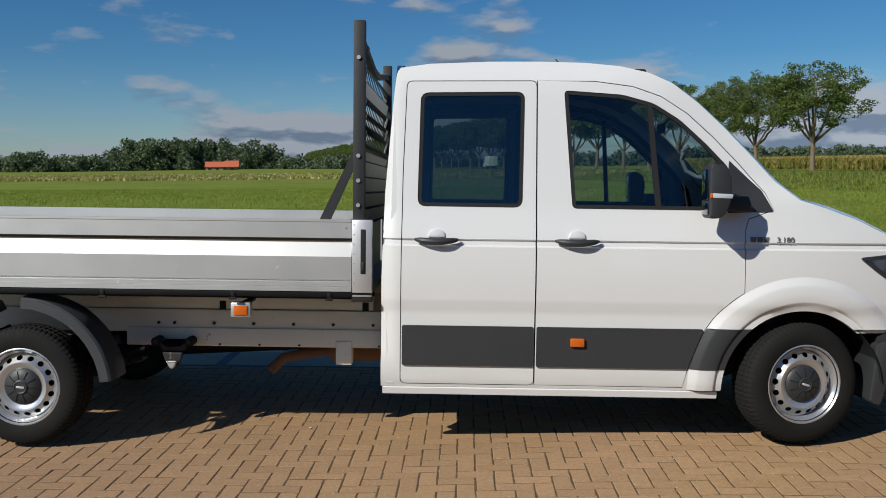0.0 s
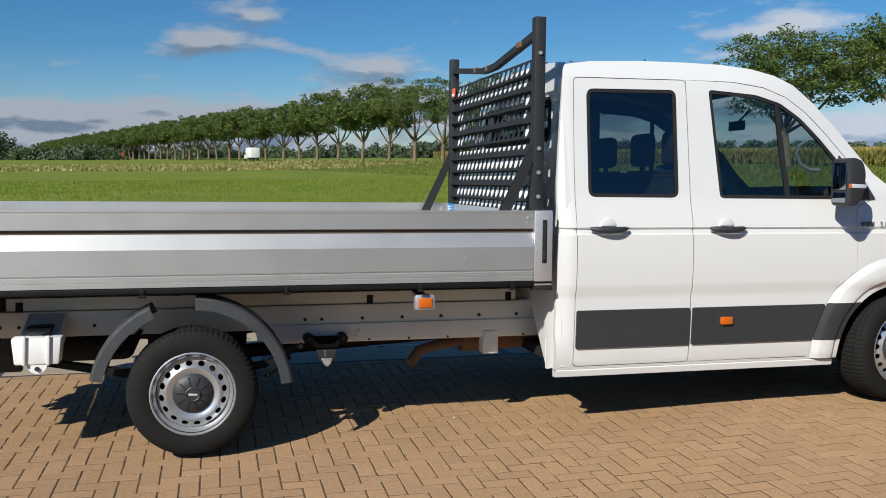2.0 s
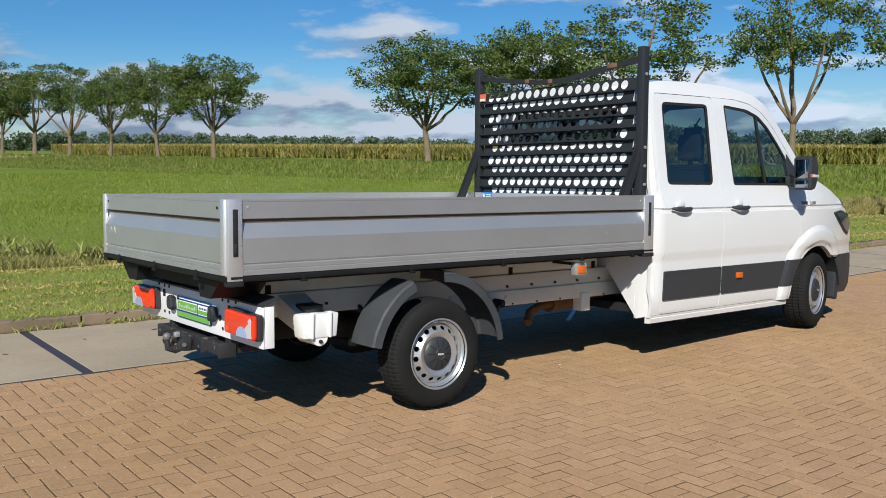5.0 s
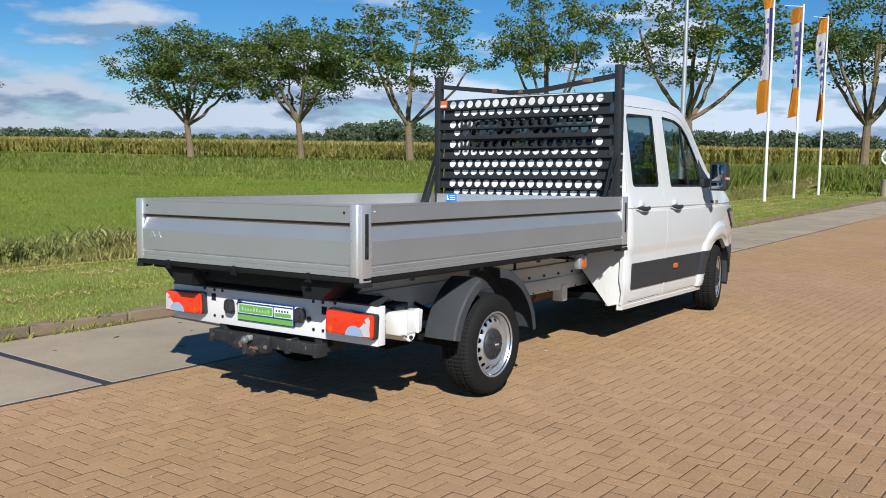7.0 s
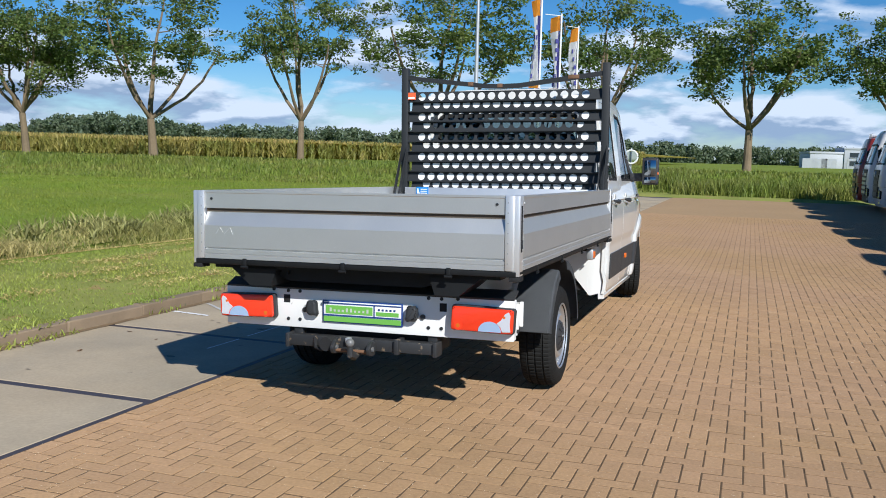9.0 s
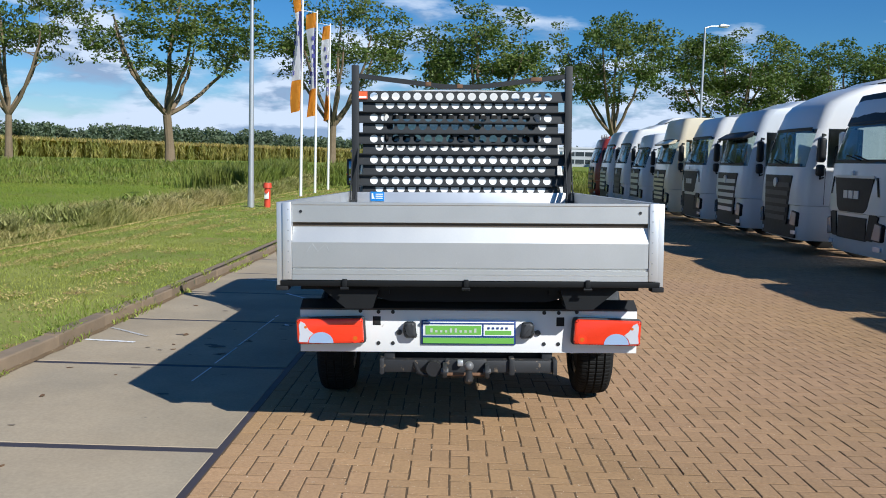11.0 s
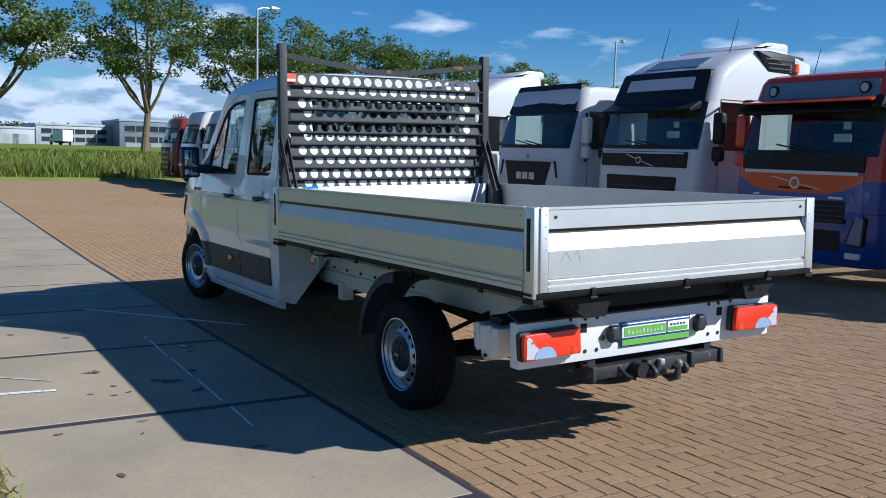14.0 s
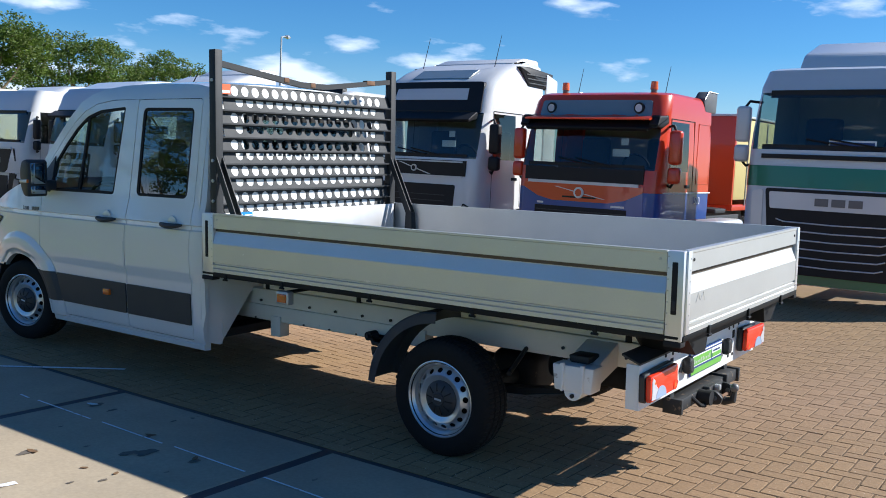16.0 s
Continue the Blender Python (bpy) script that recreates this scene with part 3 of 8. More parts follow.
# broad weeds standing in clumps in the rough band
n = 26000
x = np.concatenate([rng.uniform(-9, 16, 18000), rng.uniform(16, 46, 8000)])
v = 6.7 + np.abs(rng.normal(0, 0.6, n))
y = ROAD_Y + ROAD_S * x + v
clump = np.array([0.5 + 1.0 * noise.noise(Vector((a * 0.8, c * 0.9, 21))) for a, c in zip(x, y)])
keep = clump > 0.42
x, y, clump = x[keep], y[keep], clump[keep]
n = len(x)
pz = on_land(x, y, land)
top_h = np.clip(0.12 + 0.26 * clump, 0.08, 0.40)
pz[:, 2] += rng.uniform(0.0, 0.8, n) * top_h
blades("broad_weeds", pz, rng.uniform(0.08, 0.20, n), rng.uniform(0.018, 0.042, n) * np.where(x > 16, 1.6, 1.0), 1.6, WEED, rng, "leafy weeds standing in the rough grass", "weeds")
# pale cuttings left in swaths on the verge, and a straw line along its back edge
n = 42000
x = np.concatenate([rng.uniform(-7, 15, 30000), rng.uniform(15, 40, 12000)])
lane = rng.choice([2.75, 3.35, 4.05, 4.75, 5.45, 6.15, 6.35], n, p=[0.08, 0.13, 0.15, 0.15, 0.13, 0.18, 0.18])
v = lane + rng.normal(0, 0.10, n)
keep = np.array([noise.noise(Vector((a * 0.55, c * 2.0, 33))) > -0.08 for a, c in zip(x, lane)]) | (lane > 6)
x, v = x[keep], v[keep]
n = len(x)
y = ROAD_Y + ROAD_S * x + v
pz = on_land(x, y, verge_z)
pz[:, 2] += 0.040
blades("grass_cuttings", pz, rng.uniform(0.010, 0.026, n), rng.uniform(0.008, 0.022, n) * np.where(x > 15, 2.0, 1.0), 4.5, STRAW, rng, "pale dry grass cuttings in swaths on the verge", "grass")
# meadow
n = 150000
r = rng.uniform(0, 1, n) ** 0.7
y = 8.3 + r * 62
x = -30 + rng.uniform(0, 1, n) * (76 + r * 20) - r * 35
sz = 0.6 + 2.6 * r
blades("meadow_grass", on_land(x, y, land), rng.uniform(0.03, 0.085, n) * np.clip(sz, 0.7, 1.2), rng.uniform(0.008, 0.020, n) * sz, 1.5, MEADOW, rng,
       "lush green meadow grass", "grass")
# denser, uneven meadow nearer the yard
n = 110000
x = rng.uniform(-14, 42, n)
y = 8.0 + 24 * rng.uniform(0, 1, n) ** 1.4
tuft = np.array([0.7 + 0.8 * noise.noise(Vector((a * 0.35, c * 0.5, 44))) for a, c in zip(x, y)])
blades("meadow_tufts", on_land(x, y, land), rng.uniform(0.04, 0.10, n) * np.clip(tuft, 0.4, 1.4), rng.uniform(0.007, 0.017, n) * (0.8 + 0.05 * (y - 8)), 1.7, MEADOW, rng, "uneven tufts of meadow grass", "grass")
# rough strip on the road bank
n = 70000
y = rng.uniform(-14, 150, n)
s_ = rng.uniform(-27, -3, n)
x = 66 - 0.25 * y + s_
h = rng.uniform(0.12, 0.36, n) * np.where((s_ > -20) & (s_ < -6), 1.1, 0.6)
blades("bank_grass", on_land(x, y, land), h, rng.uniform(0.03, 0.10, n), 0.8, REED, rng, "unmown grass on the road bank", "grass")
# reeds at the end of the yard and beside the flag poles
n = 30000
x = np.concatenate([rng.uniform(YARD_END + 1.0, YARD_END + 7, 17000), rng.uniform(33, 48, 13000)])
y = np.concatenate([rng.uniform(-22, 8.5, 17000), ROAD_Y + 0.5 + 7.6 + np.abs(rng.normal(0, 1.2, 13000))])
h = np.concatenate([rng.uniform(0.45, 0.95, 17000), rng.uniform(0.5, 1.15, 13000)])
x[:17000] += np.where(y[:17000] > 2, 6.0, 0.0)
h[(x < 43.5) & (np.abs(y - 4.05) < 1.6)] *= 0.2
blades("reeds", on_land(x, y, land), h, rng.uniform(0.03, 0.075, n), 0.55, REED, rng, "dense green reeds at the end of the yard", "reeds")

# rougher, browner grass on the far half of the meadow
n = 46000
y = 118 + 75 * rng.uniform(0, 1, n) ** 1.3
x = rng.uniform(-95, 34, n)
keep = np.array([noise.noise(Vector((a * 0.05, c * 0.12, 61))) > -0.22 for a, c in zip(x, y)]) & (x < 60 - 0.25 * y)
x, y = x[keep], y[keep]
n = len(x)
blades("far_rough_grass", on_land(x, y, land), rng.uniform(0.15, 0.50, n), rng.uniform(0.12, 0.34, n), 1.0, ROUGHG, rng, "rough brownish grass on the far half of the meadow", "grass")

# corn behind the tree row
n = 7200
row = rng.integers(0, 12, n)
y0 = rng.uniform(14, 175, n)
x0 = 66 - 0.25 * y0 + 19 + np.clip(45 - y0, 0, None) * 1.2 + row * 0.8 + rng.normal(0, 0.08, n)
reps = 10
x, y = np.repeat(x0, reps), np.repeat(y0, reps)
zb = np.repeat(np.array([land(a, c) for a, c in zip(x0, y0)]), reps) + np.tile(np.linspace(0.0, 1.4, reps), n)
blades("corn_plants", np.stack([x, y, zb], 1), rng.uniform(0.45, 0.75, n * reps), rng.uniform(0.07, 0.15, n * reps), 1.1, CORN, rng, "ripening corn plants in rows", "corn")
x, y = np.repeat(x0, 3), np.repeat(y0, 3)
zb = np.repeat(np.array([land(a, c) for a, c in zip(x0, y0)]), 3) + 1.58
blades("corn_tassels", np.stack([x, y, zb], 1), rng.uniform(0.25, 0.5, n * 3), rng.uniform(0.05, 0.1, n * 3), 0.8, TASSEL, rng, "yellow corn tassels", "corn")
rows = np.linspace(21, 130, 40)
cols = np.linspace(14, 175, 130)
vv = [(66 - 0.25 * c + s + max(0, 45 - c) * 1.2, c, 0.82 + 1.65 + 0.25 * noise.noise(Vector((s * 0.8, c * 0.8, 2)))) for s in rows for c in cols]
m_ = len(cols)
tagged(raw("corn_canopy", vv, [(j * m_ + i, j * m_ + i + 1, (j + 1) * m_ + i + 1, (j + 1) * m_ + i) for j in range(len(rows) - 1) for i in range(m_ - 1)], TASSEL),
       "tops of the corn field farther back", "corn", kind="stuff")


def leaf_quads(centres, per, radius, size, rng_, flat=0.75):
    """Random leaf sheets round clump centres."""
    k = len(centres) * per
    c = np.repeat(np.asarray(centres), per, 0)
    off = rng_.normal(0, 1, (k, 3))
    off /= np.linalg.norm(off, axis=1)[:, None]
    off *= (rng_.uniform(0.15, 1, k) ** 0.5 * radius)[:, None]
    off[:, 2] *= flat
    p = c + off
    a = rng_.normal(0, 1, (k, 3))
    a /= np.linalg.norm(a, axis=1)[:, None]
    b = np.cross(a, rng_.normal(0, 1, (k, 3)))
    b /= np.linalg.norm(b, axis=1)[:, None]
    sz_ = size * rng_.uniform(0.6, 1.3, k)
    a, b = a * sz_[:, None], b * sz_[:, None] * 0.6
    v_ = np.concatenate([p - a, p + b, p + a, p - b])
    i = np.arange(k)
    return v_, np.stack([i, i + k, i + 2 * k, i + 3 * k], 1)


def tree_parts(seed, clumps=172, per=54, leaf=0.112, spray=0.64, gap=0.05, drop=3.3):
    """Meshes of a roadside tree: forked stems whose limbs reach into a domed, uneven crown of leaf sprays with gaps."""
    rg = random.Random(seed)
    rng_ = np.random.default_rng(seed)
    bm_ = bmesh.new()
    cen_ = []
    while len(cen_) < clumps:
        d_ = Vector(rng_.normal(0, 1, 3)).normalized()
        f_ = rng_.uniform(0.12, 1.0) ** 0.42
        rr = (0.90 + 0.26 * noise.noise(d_ * 1.7 + Vector((seed, 0, 0)))) * f_
        low_ = drop if rr > 0.62 else 2.0
        p_ = Vector((5.3 * rr * d_.x, 5.3 * rr * d_.y, 8.5 + (4.6 if d_.z > 0 else low_) * rr * d_.z))
        if noise.noise(p_ * 0.42 + Vector((0, seed * 3.1, 0))) > gap:
            cen_.append(p_)
    hgt = rg.uniform(2.7, 3.5)
    top_c = Vector((rg.uniform(-0.25, 0.25), rg.uniform(-0.25, 0.25), hgt))
    join(bm_, tube([(0, 0, -0.3), (0, 0, 0.12), (top_c.x * 0.4, top_c.y * 0.4, hgt * 0.5), top_c], [0.40, 0.265, 0.215, 0.20], 10))
    nodes = []

    def stem(a, c, r0, r1, sag, n_, sides):
        mid_ = a.lerp(c, 0.5) + sag
        pts = [a * (1 - t) ** 2 + mid_ * 2 * t * (1 - t) + c * t * t for t in [k / n_ for k in range(n_ + 1)]]
        pts = [p + Vector((rg.uniform(-1, 1), rg.uniform(-1, 1), rg.uniform(-1, 1))) * 0.07 * (0 < k < n_) for k, p in enumerate(pts)]
        rad = [r0 + (r1 - r0) * k / n_ for k in range(n_ + 1)]
        join(bm_, tube(pts, rad, sides))
        nodes.extend((p, r) for p, r in zip(pts[1:], rad[1:]))

    k_ = rg.randint(4, 6)
    for m_ in range(k_):
        a = 2 * math.pi * (m_ + rg.uniform(-0.3, 0.3)) / k_
        out_ = rg.uniform(2.0, 3.6)
        end_ = Vector((out_ * math.cos(a), out_ * math.sin(a), rg.uniform(7.6, 10.4)))
        stem(top_c, end_, rg.uniform(0.115, 0.16), 0.045, Vector((0.25 * out_ * math.cos(a), 0.25 * out_ * math.sin(a), -0.5)), 8, 7)
    stem(top_c, Vector((rg.uniform(-0.7, 0.7), rg.uniform(-0.7, 0.7), 11.2)), 0.16, 0.04, Vector((0.3, 0.2, 0)), 8, 7)
    for p in sorted(cen_, key=lambda q: (q - top_c).length):
        base, r_ = min(nodes, key=lambda nd: (nd[0] - p).length + (0.8 * max(0.0, nd[0].z - p.z + 0.2)))
        if (base - p).length < 4.2:
            stem(base, p, min(0.05, r_ * 0.75), 0.012, Vector((0, 0, -0.12 * (base - p).length)), 3, 5)
    v_, q_ = leaf_quads(np.array([tuple(p) for p in cen_]), per, spray, leaf, rng_, 0.70)
    return finish("trunk", bm_, BARK), rawmesh("crown", v_, q_, LEAF)


KINDS = [tree_parts(s_) for s_ in (3, 8, 14, 21, 33)]
FARK = [tree_parts(s_, 240, 36, 0.20, 0.80, -0.10) for s_ in (5, 9, 12)]
DENSE = [tree_parts(s_, 300, 64, 0.115, 0.70, -0.06, 4.3) for s_ in (17, 26)]
FULL = [tree_parts(s_, 225, 58, 0.115, 0.67, 0.0, 3.5) for s_ in (29, 41)]
tree_ys = [66.3, 54.8, 44.2, 32.4, 21.8, 10.2, -0.95, -11.9, -22.5, -33, -43, -54, -66, -80, -96] + [96.2, 106.6, 117.0, 126.5, 136.6, 146.3] + [157.0 + 11.0 * i for i in range(60)]
# crown widths and heights of the trees nearest the yard, in metres
SIZES = {66.3: (12.2, 12.8), 54.8: (11.0, 13.0), 44.2: (13.2, 14.2), 32.4: (10.0, 14.3), 21.8: (13.4, 14.4), 10.2: (11.6, 14.0), -0.95: (12.0, 13.4), -11.9: (11.0, 13.4),
         96.2: (10.4, 12.6), 106.6: (9.4, 12.4), 117.0: (9.6, 12.2),
         -22.5: (11.4, 12.6), -33: (11.0, 12.4), -43: (10.6, 11.4), -54: (10.4, 11.2), -66: (9.8, 10.0), -80: (9.4, 8.8), -96: (9.4, 8.6)}
rt = random.Random(4)
for i, ty in enumerate(tree_ys):
    k = DENSE[i % 2] if ty < -20 or ty in (66.3, 54.8, 96.2, 106.6, 117.0) else FULL[i % 2] if ty < 0 else KINDS[i % 5] if ty < 140 else FARK[i % 3]
    wide, tall = SIZES.get(ty, (rt.uniform(10.6, 12.6), rt.uniform(12.6, 14.0)))
    tx = 66 - 0.25 * ty - (0.0139 * (ty + 6) + 0.5 if ty > 90 else 0.0) + rt.uniform(-0.3, 0.3)
    ob = thing("roadside_tree", pose(tx, ty, land(tx, ty), 0, 0, rt.uniform(0, 360)) @ Matrix.Diagonal((wide / 8.9, wide / 8.9, tall / 13.0, 1)),
               "tall roadside tree with open green crown and forked pale stems", "tree", "trees along the far road")
    for nm, me in (("trunk", k[0]), ("crown", k[1])):
        p = new(nm, me)
        p.parent = ob

# far woods all along the skyline
rw = np.random.default_rng(11)
cen, big = [], []
for i in range(860):
    deg = -40 + 156 * i / 860 + rw.uniform(-0.2, 0.2)
    gap = noise.noise(Vector((deg * 0.55, 0, 9)))
    mound = 10.5 * math.exp(-((deg + 18.3) / 4.3) ** 6) + 9.0 * math.exp(-((deg + 13.2) / 0.9) ** 4)
    if deg < -11.5:
        hh = 3.0 + mound + (0.7 if mound > 4 else 3.2) * gap + (2.5 if deg < -23 else 0)
    else:
        hh = 4.6 + 2.2 * gap + (2.6 if deg > 12 else 0)
    if deg > 33:
        hh = 7.2 + 7.0 * math.exp(-((deg - 50) / 4.6) ** 4) + 3.6 * smooth01(52, 58, deg) * (1 - smooth01(76, 88, deg)) + 1.4 * gap
    if hh < 2.5:
        continue
    d = 430 + rw.uniform(-25, 25) + (20 if mound > 2 else 0)
    for zz in np.arange(0.5, hh, 2.0):
        cen.append((d * math.sin(radians(deg)) + rw.uniform(-4, 4), d * math.cos(radians(deg)) + rw.uniform(-4, 4), zz + 1.8 * (1 - smooth01(20, 40, deg)) + rw.uniform(-0.8, 0.8)))
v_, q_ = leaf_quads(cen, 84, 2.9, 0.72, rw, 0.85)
tagged(new("far_woods", rawmesh("far_woods", v_, q_, WOOD)), "green woods along the far skyline, haze put into their colour", "woods", kind="stuff")


# ---- the flatbed truck ----
# built nose to +x with its rear axle at x = 0; its body leans a little forward on its springs
BODY = Matrix.Translation((0, 0, 0.35)) @ Matrix.Rotation(radians(0.58), 4, "Y") @ Matrix.Translation((0, 0, -0.35))
truck = thing("flatbed_truck", pose(-0.024, 0.009, 0.008, -1.23, 0.465, 0.92),
              "white double-cab flatbed truck with aluminium dropsides on clay pavers", "truck")


def tp(name, bm, material, parent=None, label="", smooth=True, angle=35):
    return part(name, bm, material, parent or truck, label, BODY, smooth, angle)


SIDE = [(0.30, 0.93), (0.38, 0.955), (0.42, 0.968), (0.50, 0.976), (0.74, 0.985), (0.80, 0.983), (0.832, 0.985), (0.875, 1.0), (1.0, 1.004), (1.10, 1.002),
        (1.192, 0.996), (1.201, 0.979), (1.227, 0.975), (1.237, 0.989), (1.30, 0.975), (1.40, 0.948), (2.06, 0.855), (2.14, 0.84), (2.20, 0.815), (2.27, 0.76)]
AXLE_F, AXLE_Z = 4.49, 0.40


def half(x, z):
    """Half width of the cab at a place of its side."""
    y = lerp_table(SIDE, z)
    if x > 4.15:
        y -= 0.17 * ((x - 4.15) / 1.25) ** 2
    if z > 1.42 and x > 3.4:
        y -= 0.04 * smooth01(3.4, 4.3, x) * smooth01(1.42, 1.62, z)
    if x < 2.18:
        y -= 0.03 * smooth01(2.18, 2.07, x) if z > 0.5 else 0.0
    return y


ROWS = [0.36] + [a for a, _ in SIDE[1:]] + [0.60, 0.93, 0.90, 1.05, 1.25, 1.45, 1.5, 1.56, 1.62, 1.7, 1.9]
COLS = [2.1, 2.14, 2.18, 2.6, 3.0, 3.4, 3.7] + [3.85 + 0.045 * i for i in range(34)]


def sided(s, off=0.0):
    return lambda x, z: (x, s * (half(x, z) + off), z)


def arc(cx, cz, r, a0, a1, n):
    return [(cx + r * math.cos(radians(a0 + (a1 - a0) * i / n)), cz + r * math.sin(radians(a0 + (a1 - a0) * i / n))) for i in range(n + 1)]


ROOF_EDGE = [(2.165, 2.215), (2.35, 2.245), (2.7, 2.262), (3.0, 2.265), (3.25, 2.26), (3.46, 2.24), (3.62, 2.20), (3.75, 2.14), (3.90, 2.025), (4.05, 1.885), (4.20, 1.73),
             (4.34, 1.578), (4.47, 1.476)]
NOSE = [(4.62, 1.432), (4.80, 1.368), (4.98, 1.282), (5.12, 1.188), (5.23, 1.08), (5.30, 0.97), (5.34, 0.85), (5.36, 0.74)]
BUMP = [(5.39, 0.72), (5.42, 0.60), (5.42, 0.42), (5.38, 0.34)]
SIDE_OUT = ([(2.09, 0.38), (2.092, 1.0), (2.105, 1.5), (2.15, 2.08)] + ROOF_EDGE + NOSE + [(5.02, 0.74), (4.99, 0.72)]
            + arc(AXLE_F, AXLE_Z, 0.455, 45, 178, 20) + [(4.03, 0.38)])
REAR_DOOR = rounded([(2.205, 0.40), (2.967, 0.40), (2.967, 2.143), (2.225, 2.135), (2.21, 1.6)], 0.03)
FRONT_DOOR = ([(2.975, 0.40), (3.82, 0.40), (3.842, 0.50)] + arc(AXLE_F, AXLE_Z, 0.65, 162, 122.0, 9)
              + [(4.145, 1.05), (4.145, 1.30), (4.17, 1.37), (4.31, 1.42), (4.27, 1.515), (4.13, 1.675), (3.98, 1.83), (3.83, 1.965), (3.68, 2.06), (3.52, 2.115), (3.30, 2.143), (2.975, 2.146)])
REAR_WIN = rounded([(2.292, 1.418), (2.892, 1.416), (2.902, 2.082), (2.302, 2.072)], 0.05)
FRONT_WIN = rounded([(3.175, 1.414), (4.055, 1.412), (4.075, 1.655), (3.94, 1.795), (3.79, 1.93), (3.64, 2.022), (3.46, 2.07), (3.125, 2.092)], 0.03)


def text_mesh(body, size, material):
    """A mesh of words in the built-in font, centred."""
    cu = bpy.data.curves.new("lettering", "FONT")
    cu.body, cu.size, cu.extrude, cu.align_x = body, size, 0.002, "CENTER"
    tmp = new("lettering", cu)
    me = bpy.data.meshes.new_from_object(tmp.evaluated_get(bpy.context.evaluated_depsgraph_get()))
    bpy.data.objects.remove(tmp)
    me.materials.clear()
    me.materials.append(material)
    return me


def grown(poly, g):
    c = sum((Vector(p) for p in poly), Vector((0, 0))) / len(poly)
    out = []
    k = len(poly)
    for i in range(k):
        a, p, b = Vector(poly[i - 1]), Vector(poly[i]), Vector(poly[(i + 1) % k])
        n_ = Vector(((b - a).y, -(b - a).x))
        n_ = n_.normalized() if n_.length > 1e-9 else (p - c).normalized()
        if n_.dot(p - c) < 0:
            n_ = -n_
        out.append(tuple(p + n_ * g))
    return out


def arch_ring(s, a0, a1, n_, off=0.0):
    """Flared rim round the front wheel opening, between two angles that may change with the radius."""
    prof = ((0.645, 0.0015), (0.632, 0.006), (0.606, 0.022), (0.590, 0.026), (0.550, 0.029), (0.508, 0.030), (0.498, 0.026), (0.488, 0.016), (0.452, 0.014), (0.450, -0.03))
    b = bmesh.new()
    rows_ = []
    for r, o in prof:
        row_ = []
        for i in range(n_ + 1):
            a = a0(r) + (a1(r) - a0(r)) * i / n_
            x, z = AXLE_F + r * math.cos(a), AXLE_Z + r * math.sin(a)
            row_.append(b.verts.new((x, s * (half(x, z) + o + off), z)))
        rows_.append(row_)
    for p, q in zip(rows_, rows_[1:]):
        for i in range(n_):
            b.faces.new((p[i], p[i + 1], q[i + 1], q[i]))
    bmesh.ops.recalc_face_normals(b, faces=b.faces[:])
    return b


